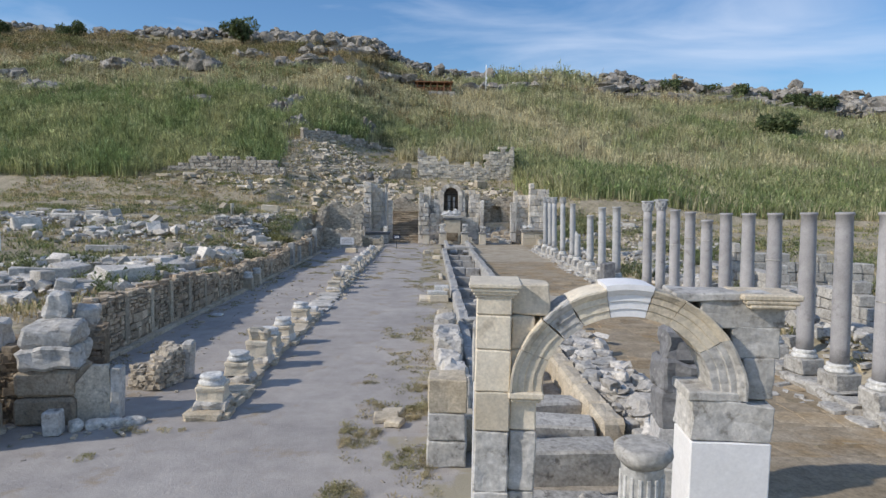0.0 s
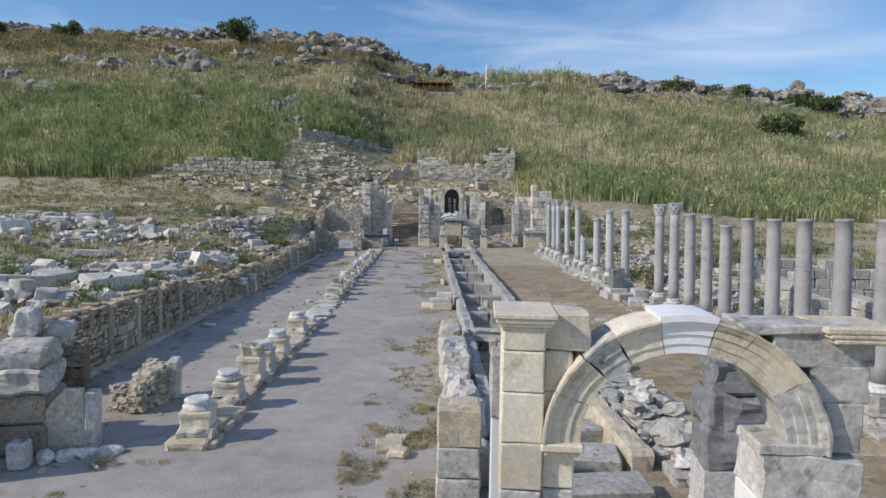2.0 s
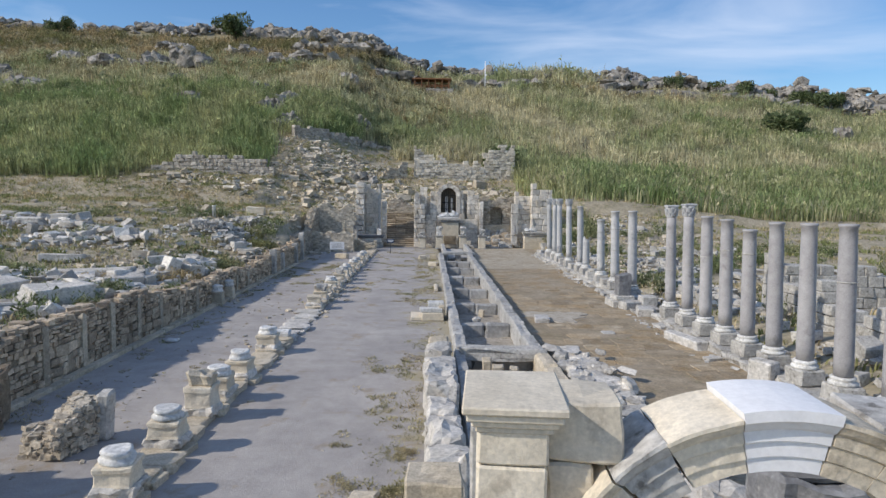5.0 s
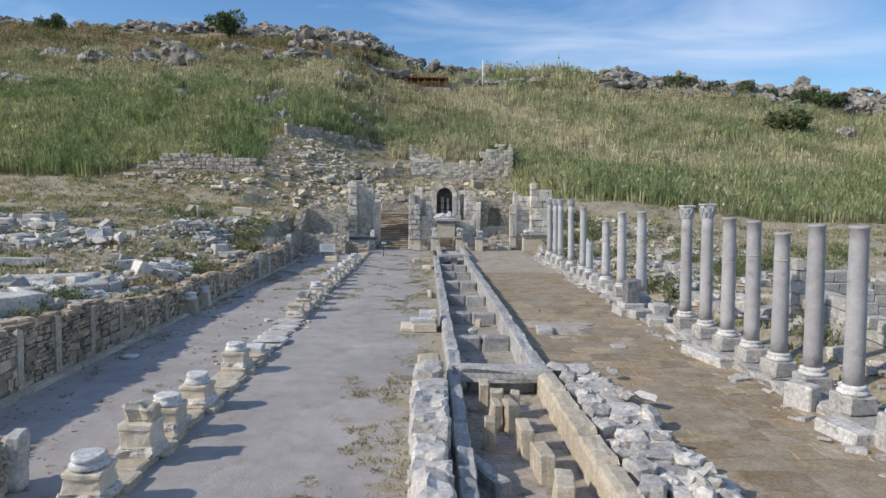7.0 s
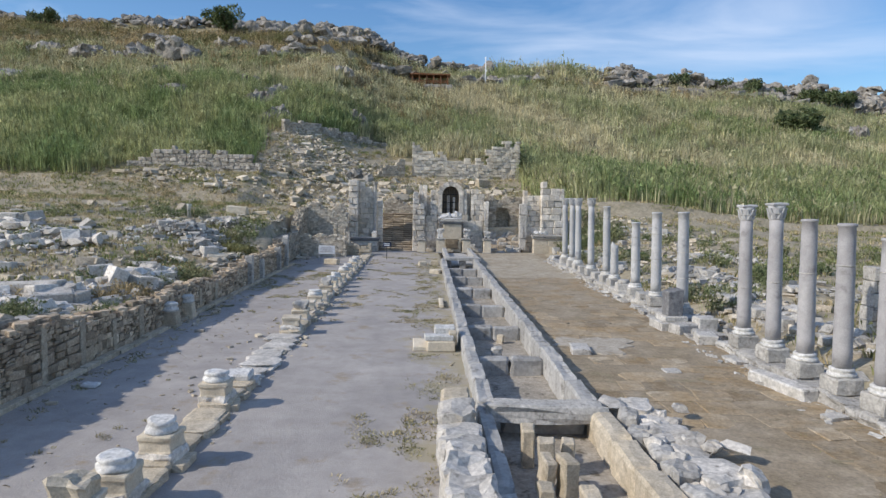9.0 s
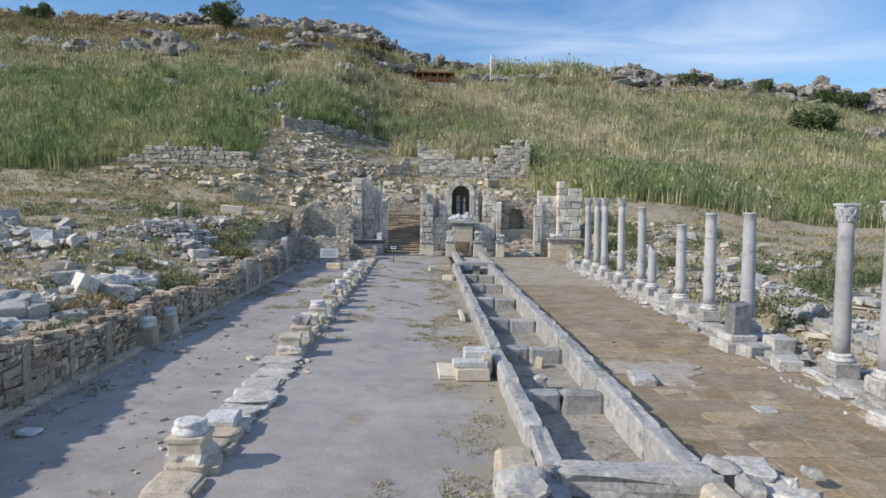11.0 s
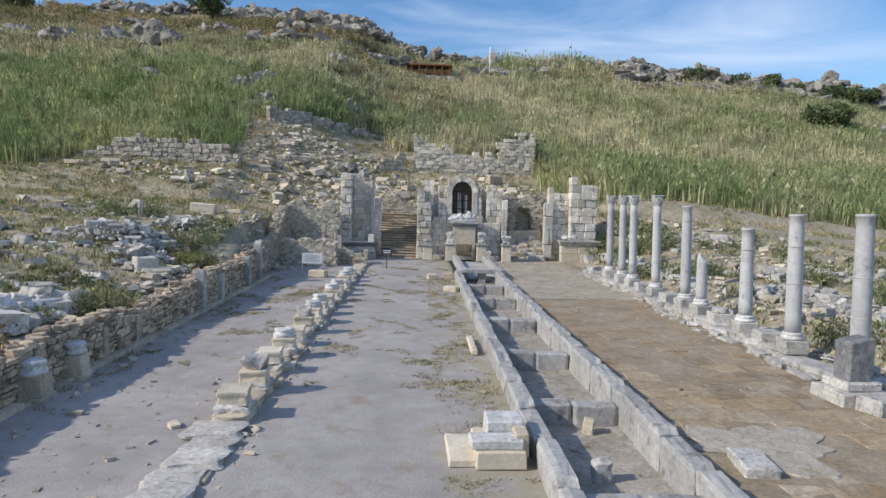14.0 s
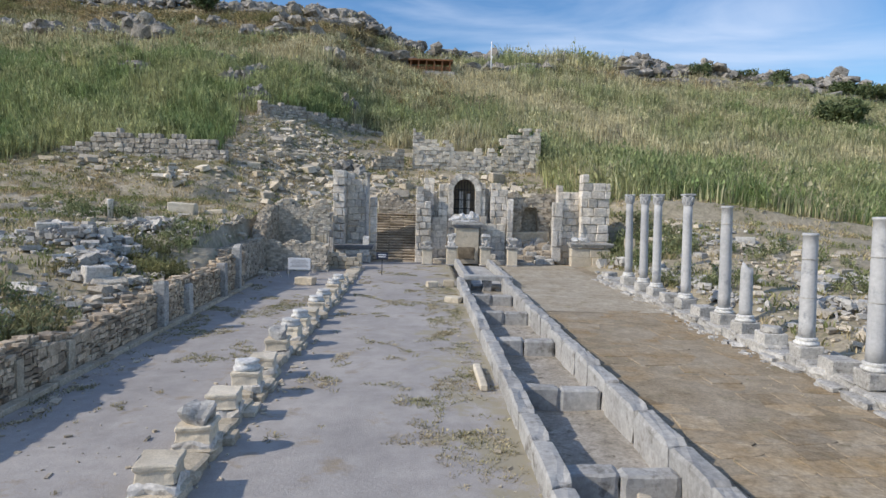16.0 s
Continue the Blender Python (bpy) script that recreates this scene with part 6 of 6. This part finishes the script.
# notice boards
bd = thing("notice_board", pose(-9.6, 73.6, 0, 0, 0, 3), "white notice board on two grey posts", "notice board")
part("panel", box_bm(1.5, 0.05, 0.8, 0.01, z0=0.72), M_PAINT, bd, "white printed panel")
for k in range(6):
    part("text_line", box_bm(1.2 - 0.12 * (k % 3), 0.008, 0.04, 0.0, z0=0.9 + k * 0.09), M_CEMENT, bd, "faint grey lines").matrix_basis = Matrix.Translation((0, -0.03, 0))
for sx in (-0.72, 0.72):
    part("post", box_bm(0.07, 0.06, 1.5, 0.01), M_CEMENT, bd).matrix_basis = Matrix.Translation((sx, 0.05, 0))
sg = thing("small_sign", pose(-4.2, 77.3, 0, 0, 0, 0), "small dark blue sign on a thin post", "sign")
part("post", lathe([(0.03, 0), (0.03, 1.3)], 8), M_IRON, sg)
part("panel", box_bm(0.85, 0.04, 0.48, 0.01, z0=1.2), M_DARK, sg)
for k, w in enumerate((0.55, 0.6)):
    part("text_line", box_bm(w, 0.008, 0.07, 0.0, z0=1.33 + k * 0.15), M_PAINT, sg).matrix_basis = Matrix.Translation((0, -0.025, 0))
bx = thing("white_marker", pose(-29.8, 45.0, gz(-29.8, 45.0), 0, 0, 10), "white panel standing on the terrace", "sign")
part("panel", box_bm(0.95, 0.12, 1.35, 0.02), M_PAINT, bx)

# stones lying on the street
for i, (x, y, sx, sy, sz, m) in enumerate(((-1.5, 18.5, 0.7, 0.7, 0.14, M_TAN), (-1.25, 18.0, 0.5, 0.4, 0.18, M_TAN), (-1.35, 19.0, 0.6, 0.45, 0.12, M_TAN),
                                           (-11.0, 33.5, 0.5, 0.4, 0.12, M_WHITE), (0.5, 65.5, 0.9, 0.6, 0.35, M_CREAM), (-0.6, 71.5, 0.7, 0.5, 0.4, M_TAN), (0.5, 71.9, 0.7, 0.6, 0.45, M_TAN), (-8.8, 71.5, 1.3, 0.6, 0.5, M_TAN),
                                           (5.95, 38.9, 0.75, 1.25, 0.28, M_PIER_G), (8.6, 36.0, 0.6, 0.6, 0.1, M_PIER_G), (12.6, 76.5, 0.9, 0.8, 0.7, M_GREY), (3.05, 42.0, 0.3, 0.35, 0.45, M_TAN), (0.55, 50.2, 0.25, 2.6, 0.22, M_CREAM))):
    solo("loose_stone", box_bm(sx, sy, sz, 0.04, 1, 0.05, 2.4, i * 1.1), m, pose(x, y, -0.42 if 1.6 < x < 4 else -0.01, 0, 0, rnd(-30, 30) if sy < 2 else 0), "loose flat stone lying on the ground", "stone", "loose stones")


# plants
def blade_clump(n, hgt, width, spread, lean, seed):
    """A tuft of bent blades about one metre in scale."""
    g = np.random.default_rng(seed)
    vs, fs = [], []
    for k in range(n):
        a, r = g.uniform(0, 6.283), spread * math.sqrt(g.uniform(0, 1))
        x, y = r * math.cos(a), r * math.sin(a)
        h = hgt * g.uniform(0.6, 1.1)
        t = g.uniform(0, 6.283)
        dx, dy = math.cos(t) * width / 2, math.sin(t) * width / 2
        l = g.uniform(0.2, 1.0) * lean
        lx, ly = math.cos(a) * l * h, math.sin(a) * l * h
        b = len(vs)
        vs += [(x - dx, y - dy, 0), (x + dx, y + dy, 0), (x - dx * 0.8 + lx * 0.3, y - dy * 0.8 + ly * 0.3, h * 0.6), (x + dx * 0.8 + lx * 0.3, y + dy * 0.8 + ly * 0.3, h * 0.6), (x + lx, y + ly, h)]
        fs += [(b, b + 1, b + 3), (b, b + 3, b + 2), (b + 2, b + 3, b + 4)]
    return np.array(vs, dtype=np.float32), np.array(fs, dtype=np.int32)




def reed_clump(n, seed, leaf=0.05, spread=0.5):
    """Reed stalks one metre tall in scale, each with drooping side leaves."""
    g = np.random.default_rng(seed)
    vs, fs = [], []
    for k in range(n):
        a, r = g.uniform(0, 6.283), spread * math.sqrt(g.uniform(0, 1))
        x, y, h = r * math.cos(a), r * math.sin(a), g.uniform(0.6, 1.1)
        lx, ly = math.cos(a) * 0.22 * h * g.uniform(0, 1), math.sin(a) * 0.22 * h * g.uniform(0, 1)
        b = len(vs)
        t = g.uniform(0, 6.283)
        dx, dy = math.cos(t) * 0.022, math.sin(t) * 0.022
        vs += [(x - dx, y - dy, 0), (x + dx, y + dy, 0), (x + lx, y + ly, h)]
        fs += [(b, b + 1, b + 2)]
        for q in range(4):
            u = g.uniform(0.25, 0.95)
            t = g.uniform(0, 6.283)
            ln = g.uniform(0.08, 0.26)
            ox, oy = math.cos(t) * ln, math.sin(t) * ln
            px, py, pz = x + lx * u, y + ly * u, h * u
            wx, wy = -math.sin(t) * leaf, math.cos(t) * leaf
            b = len(vs)
            vs += [(px, py, pz), (px + ox * 0.5 + wx, py + oy * 0.5 + wy, pz + 0.20), (px + ox, py + oy, pz + g.uniform(0.02, 0.42))]
            fs += [(b, b + 1, b + 2)]
    return np.array(vs, dtype=np.float32), np.array(fs, dtype=np.int32)


REEDS = [blade_clump(8, 1.0, 0.062, 0.5, 0.34, 20 + i) for i in range(12)] + [reed_clump(5, i, 0.034, 0.5) for i in range(4)]
HERBS = [reed_clump(22, 120 + i, 0.026, 0.6) for i in range(8)]
REEDS_FINE = [blade_clump(10, 1.0, 0.048, 0.5, 0.36, 160 + i) for i in range(8)] + [reed_clump(6, 180 + i, 0.028, 0.5) for i in range(4)]
TUFTS = [blade_clump(6, 1.0, 0.14, 0.55, 0.8, 50 + i) for i in range(6)]
SHRUBS = [reed_clump(6, 80 + i, 0.10, 0.5) for i in range(6)]


def plant(name, n, xr, yr, keep, shapes, size, material, label, category="reeds", wide=1.0, clump=0.0):
    places = []
    pts = np.stack([RNG.uniform(*xr, n), RNG.uniform(*yr, n)], axis=1)
    ok = keep(pts[:, 0], pts[:, 1])
    for bx_, by_, bs_ in OUTCROPS:
        ok &= ~((np.abs(pts[:, 0] - bx_) < bs_ * 0.5) & (pts[:, 1] < by_ + bs_ * 0.3) & (pts[:, 1] > by_ - bs_ * 0.75))
    pts = pts[ok]
    zs = height(pts[:, 0], pts[:, 1])
    for (x, y), z in zip(pts, zs):
        s = rnd(*size) * (0.85 + 0.3 * float(wave(x, y, 0.6, 2.7)) * (0.9 + 0.25 * float(wave(x, y, 2.1, 0.7)))) * (1.0 + clump * float(wave(x, y, 0.33, 5.1)))
        places.append((int(RNG.integers(len(shapes))), rot_z(rnd(0, 6.3)) @ np.diag((s * wide, s * wide, s)), (x, y, z - 0.04 * s)))
    if not places:
        return None
    return tagged(new(name, joined(name, shapes, places, material)), label, category, kind="stuff")


def thin(x, y, s, k, level):
    return wave(x, y, s, k) > level


def west_low(x, y):
    return (y > 99 + 5.5 * sstep(-46, -40, x)) & ~bare(x, y) & (x < -14)


plant("green_reeds", 13500, (-125, -14), (98, 150), lambda x, y: west_low(x, y) & thin(x, y, 0.55, 0.9, -0.7), REEDS_FINE, (1.9, 3.6), M_REED_G, "dense bright green reeds on the lower slope", wide=0.8, clump=0.32)
plant("mixed_reeds", 9500, (-140, 0), (140, 182), lambda x, y: ~bare(x, y) & thin(x, y, 0.16, 0.3, -0.65), REEDS, (1.5, 3.0), M_REED, "mixed green and straw reeds", wide=0.9, clump=0.4)
plant("dry_shrubs", 8200, (-150, 5), (158, 222), lambda x, y: thin(x, y, 0.19, 1.3, -0.55) & ((y < 214) | (x < -98)), SHRUBS, (0.9, 2.3), M_DRY, "brown dry shrubs on the upper slope", "shrubs", clump=0.4)
plant("hill_bushes", 1500, (-150, 0), (150, 215), lambda x, y: thin(x, y, 0.23, 4.3, 0.42), SHRUBS, (1.2, 2.6), M_HERB, "dark green bushes scattered over the upper slope", "bushes", clump=0.3)
plant("mixed_reeds", 21000, (-14, 170), (93, 220), lambda x, y: ~bare(x, y) & (y > 93 + 3.5 * sstep(40, 17, x)) & ((x > 14) | (y > 130)) & thin(x, y, 0.5, 2.0, -0.8), REEDS, (1.7, 3.4), M_REED, "tall straw and green reeds covering the slope", wide=0.85, clump=0.3)
plant("golden_reeds", 1000, (-50, -8), (196, 222), lambda x, y: thin(x, y, 0.2, 3.3, -0.3), REEDS, (1.8, 3.2), M_DRY, "golden dry reeds on the ridge", clump=0.2)
plant("green_reeds", 5600, (15, 170), (94, 126), lambda x, y: (y > 94 + 3.5 * sstep(40, 17, x)), REEDS_FINE, (2.2, 3.8), M_REED_G, "green reeds at the foot of the slope", wide=0.8, clump=0.3)
plant("green_reeds", 2200, (50, 140), (160, 182), lambda x, y: thin(x, y, 0.11, 0.3, -0.1), REEDS, (2.0, 3.2), M_REED_G, "strip of fresh green reeds", clump=0.3)
plant("dry_shrubs", 1100, (25, 190), (205, 219), lambda x, y: thin(x, y, 0.13, 2.3, -0.3), SHRUBS, (1.2, 2.6), M_DRY, "brown scrub below the crest", "shrubs")
plant("slope_grass", 13500, (-60, 22), (86, 138), lambda x, y: (thin(x, y, 0.35, 0.8, -0.45)) & ((y < 110) | bare(x, y)) & ((y > 92.5) | (x < -13) | (x > 16)), TUFTS, (0.2, 0.6), M_GRASS, "dry grass and herbs between the stones", "grass", 1.4)
plant("terrace_grass", 14000, (-60, -13.6), (22, 99), lambda x, y: thin(x, y, 0.30, 1.9, -0.25), TUFTS, (0.15, 0.5), M_GRASS, "green and dry grass on the terrace", "grass", 1.4)
plant("slope_herbs", 1100, (-44, 16), (84, 136), lambda x, y: (thin(x, y, 0.4, 3.1, 0.15)) & ((y > 93) | (x < -15)), HERBS, (0.25, 0.7), M_GRASS, "low dry and green herbs on the slope", "herbs", 1.3)
plant("terrace_green", 3000, (-50, -14.2), (26, 80), lambda x, y: thin(x, y, 0.22, 7.7, 0.10), TUFTS, (0.2, 0.5), M_HERB, "patches of fresh green grass on the terrace", "grass", 1.7)
plant("terrace_herbs", 900, (-40, -13.8), (26, 80), lambda x, y: thin(x, y, 0.28, 4.1, 0.38), HERBS, (0.5, 1.1), M_HERB, "low green herbs among the rubble", "herbs", 1.3)
plant("east_grass", 9500, (14, 75), (15, 97), lambda x, y: thin(x, y, 0.25, 0.9, -0.3), TUFTS, (0.15, 0.55), M_GRASS, "dry grass behind the columns", "grass", 1.6)
plant("east_bushes", 110, (14.6, 20), (76, 92), lambda x, y: thin(x, y, 0.6, 3.0, 0.0), HERBS, (0.8, 1.6), M_HERB, "dark green bushes behind the last columns", "bushes", 1.2)
plant("east_herbs", 700, (14.2, 40), (30, 80), lambda x, y: thin(x, y, 0.3, 2.2, 0.25), HERBS, (0.5, 1.2), M_HERB, "green herbs behind the columns", "herbs", 1.3)
plant("wall_shrubs", 520, (-17.5, -13.0), (30, 62), lambda x, y: thin(x, y, 0.35, 6.0, 0.25), HERBS, (0.35, 0.8), M_HERB, "grey-green shrubs on top of the long wall", "shrubs", 1.4)
plant("dry_herbs", 260, (-18, -13.2), (34, 72), lambda x, y: thin(x, y, 0.5, 1.0, 0.2), HERBS, (0.5, 0.9), M_DRY, "brown dried herbs on the wall", "herbs", 1.3)


def fuzz(x, y, s, k):
    """Irregular patches, about -1 to 1."""
    u, v = x + 0.8 * wave(x, y, 0.9, k + 3), y + 1.1 * wave(y, x, 0.7, k + 5)
    return 0.6 * wave(u + 0.4 * v, v - 0.5 * u, s, k) + 0.5 * wave(v, u, s * 2.3, k + 1) + 0.25 * wave(u, v, s * 6.1, k + 2)


def weeds(x, y):
    a = (np.abs(x - 0.1) < 1.1) & (y < 72) & (fuzz(x, y, 0.8, 0.4) > 0.0)
    b = (x < 0.5) & (x > -5.2) & (np.abs(y - 51) < 6.5) & (fuzz(x, y, 0.7, 2.0) > 0.27)
    c = (x < -11) & (fuzz(x, y, 0.7, 1.0) > 0.3)
    d = (x < -7.4) & (x > -12) & (np.abs(y - 59) < 8) & (fuzz(x, y, 0.6, 0.2) > 0.1)
    e = (np.abs(x + 1.1) < 1.3) & (np.abs(y - 22) < 9) & (fuzz(x, y, 0.7, 3.0) > 0.15)
    f = (x > -5.5) & (y > 60) & (fuzz(x, y, 0.6, 5.0) > 0.25)
    return (a | b | c | d | e | f) & ~((x > 0.9) | ((x > -0.1) & (y < 30)) | ((np.abs(x) < 1.1) & (np.abs(y - 39.5) < 1.2)))


plant("street_weeds", 44000, (-12.2, 1.0), (13, 84), weeds, TUFTS, (0.04, 0.09), M_TURF, "thin dry turf growing through the gravel", "grass", 3.4)
plant("lane_grass", 260, (-11.8, -7.2), (15, 60), lambda x, y: thin(x, y, 0.9, 5.4, 0.30), HERBS, (0.05, 0.12), M_TURF, "small scattered tufts on the gravel lane", "grass", 1.9)
plant("pier_grass", 160, (-8.9, -6.6), (15.3, 17.9), lambda x, y: ((x + 8.35) ** 2 + (y - 15.7) ** 2 * 3 < 0.16) | ((np.abs(y - 17.45 - 0.12 * (x + 7.7)) < 0.16) & (x > -8.3)), HERBS, (0.08, 0.18), M_GRASS, "grass growing at the foot of the pier", "grass", 1.9)
plant("street_grass", 700, (-2.6, -0.3), (13.5, 22), lambda x, y: thin(x, y, 1.1, 3.4, 0.2), HERBS, (0.07, 0.17), M_TURF, "tufts of half-dry grass on the gravel", "grass", 1.8)
plant("pavement_weeds", 3800, (5.0, 12.0), (14, 80), lambda x, y: thin(x, y, 0.8, 0.5, 0.15), TUFTS, (0.03, 0.09), M_GRASS, "sparse grass between the flagstones", "grass", 2.2)


def tree(x, y, w, h, label="dark green rounded tree on the hill", name="tree", seed=0):
    th = thing(name, pose(x, y, gz(x, y) - 0.2), label, "tree", "trees on the hill")
    g = np.random.default_rng(seed)
    tb = lathe([(w * 0.05, -0.3), (w * 0.035, h * 0.3), (w * 0.012, h * 0.75)], 8, w * 0.02, seed)
    part("trunk", tb, M_TRUNK, th)
    for k in range(4):
        a = k * 1.6 + seed
        lm = lathe([(w * 0.022, 0), (w * 0.008, h * 0.45)], 6)
        part("limb", lm, M_TRUNK, th).matrix_basis = Matrix.Translation((0, 0, h * 0.22)) @ Matrix.Rotation(a, 4, 'Z') @ Matrix.Rotation(0.75, 4, 'X')
    lobes = [(g.normal(0, 0.22) * w, g.normal(0, 0.22) * w, h * g.uniform(0.30, 0.75), g.uniform(0.18, 0.30) * w) for k in range(11)]
    n = 2600
    pick = g.integers(0, len(lobes), n)
    c = np.array([lobes[k][:3] for k in pick])
    r = np.array([lobes[k][3] for k in pick])
    d = g.normal(0, 1, (n, 3))
    d /= np.linalg.norm(d, axis=1)[:, None]
    p = c + d * (r * g.uniform(0.7, 1.05, n))[:, None] * np.array((1, 1, 0.8))
    s = w * 0.045
    t1 = g.normal(0, 1, (n, 3)) * s
    t2 = g.normal(0, 1, (n, 3)) * s
    v = np.stack([p, p + t1, p + t2], axis=1).reshape(-1, 3)
    f = np.arange(n * 3, dtype=np.int32).reshape(-1, 3)
    o = new("crown", tri_mesh("crown", v, f, M_BUSH))
    o.parent = th
    tagged(o, kind="stuff")


for i, (x, y, w, h) in enumerate(((-60, 210, 10, 8.5), (82, 222, 7, 6.5), (104, 219, 6, 7.5), (93, 223, 6, 4.5), (121, 213, 9, 6.2), (131, 214, 9, 6.5), (91, 171, 11, 6.5), (-136, 212, 8, 6), (-116, 216, 7, 6), (13, 123, 6, 5), (66, 224, 4, 3.5), (72, 224, 4, 3.5), (112, 222, 6, 4))):
    tree(x, y, w, h, seed=i, label="dark green rounded bush on the slope" if h < 7 else "dark green rounded tree on the hill")
plant("crest_scrub", 700, (-160, 190), (222, 230), lambda x, y: thin(x, y, 0.2, 0.7, 0.0), SHRUBS, (0.8, 2.0), M_BUSH, "dark scrub dotted along the crest", "shrubs")
plant("tall_reeds", 500, (22, 60), (215, 228), lambda x, y: thin(x, y, 0.1, 0.7, -0.4), REEDS, (3.0, 5.0), M_REED, "tall pale reeds on the skyline")

patch = bmesh.new()


def patch_rim(a):
    r = 1 + 0.22 * math.sin(3 * a + 1) + 0.13 * math.sin(7 * a) + 0.08 * math.sin(13 * a + 2)
    return 1.6 * math.cos(a) * r, 1.45 * math.sin(a) * r


ring = [patch.verts.new((*patch_rim(2 * math.pi * k / 60), -0.005 * (k % 3))) for k in range(60)]
low = [patch.verts.new((v.co.x * 1.03, v.co.y * 1.03, -0.05)) for v in ring]
patch.faces.new(ring)
for k in range(60):
    patch.faces.new((ring[k], low[k], low[(k + 1) % 60], ring[(k + 1) % 60]))
bmesh.ops.recalc_face_normals(patch, faces=patch.faces[:])
solo("cement_patch", patch, M_PATCH, pose(6.9, 40.1, 0.088, 0, 0, 20), "beige worn cement patch in the pavement", "pavement", kind="structure")

# flagstones of the east pavement
SLABS, SLAB_RAW = [], []
for i in range(10):
    g = np.random.default_rng(200 + i)
    bm = bmesh.new()
    ring = []
    for cx, cy in ((-0.5, -0.5), (0.5, -0.5), (0.5, 0.5), (-0.5, 0.5)):
        if g.random() < 0.3:
            ring += [(cx * 0.75, cy), (cx, cy * 0.7)]
        else:
            ring.append((cx + g.uniform(-0.06, 0.06), cy + g.uniform(-0.06, 0.06)))
    ring.sort(key=lambda p: math.atan2(p[1], p[0]))
    n = len(ring)
    ring = [(x + g.uniform(-0.03, 0.03), y + g.uniform(-0.03, 0.03)) for x, y in ring]
    top = [bm.verts.new((x * 0.96, y * 0.96, 0.032 + g.uniform(-0.008, 0.008))) for x, y in ring]
    low = [bm.verts.new((x, y, 0.02)) for x, y in ring]
    bot = [bm.verts.new((x, y, -0.08)) for x, y in ring]
    bm.faces.new(top)
    for a, b in ((top, low), (low, bot)):
        for k in range(n):
            bm.faces.new((a[k], b[k], b[(k + 1) % n], a[(k + 1) % n]))
    bmesh.ops.recalc_face_normals(bm, faces=bm.faces[:])
    me = bpy.data.meshes.new("flagstone")
    bm.to_mesh(me)
    me.materials.append(M_SLAB)
    SLABS.append(me)
    SLAB_RAW.append(raw(bm))
made, far = 0, []
y = 16.0
while y < 68:
    x = 5.0 + rnd(0, 0.6) + (1.4 if y < 31 else 0.0)
    row = rnd(0.75, 1.25)
    while x < 11.6:
        w = rnd(0.7, 1.7)
        if wave(x, y, 0.6, 1.2) > -0.35 + 1.2 * float(sstep(58, 68, y)):
            lift, spin = 0.010 + rnd(-0.020, 0.016), rnd(-0.14, 0.14)
            if made < 300 and y < 48:
                ob = new("flagstone", SLABS[int(RNG.integers(len(SLABS)))])
                ob.parent = pavement
                ob.matrix_basis = Matrix.Translation((x + w / 2, y + row / 2 + rnd(-0.1, 0.1), lift)) @ Euler((rnd(-0.018, 0.018), rnd(-0.018, 0.018), spin)).to_matrix().to_4x4() @ Matrix.Diagonal((w * 0.985, row * 0.985, 1, 1))
                made += 1
            else:
                far.append((int(RNG.integers(len(SLABS))), rot_z(spin) @ rot_x(rnd(-0.018, 0.018)) @ np.diag((w * 0.985, row * 0.985, 1)), (x + w / 2, y + row / 2, lift)))
        x += w
    y += row
ob = new("far_flagstones", joined("far_flagstones", SLAB_RAW, far, M_SLAB))
ob.parent = pavement
tagged(ob, kind="stuff")
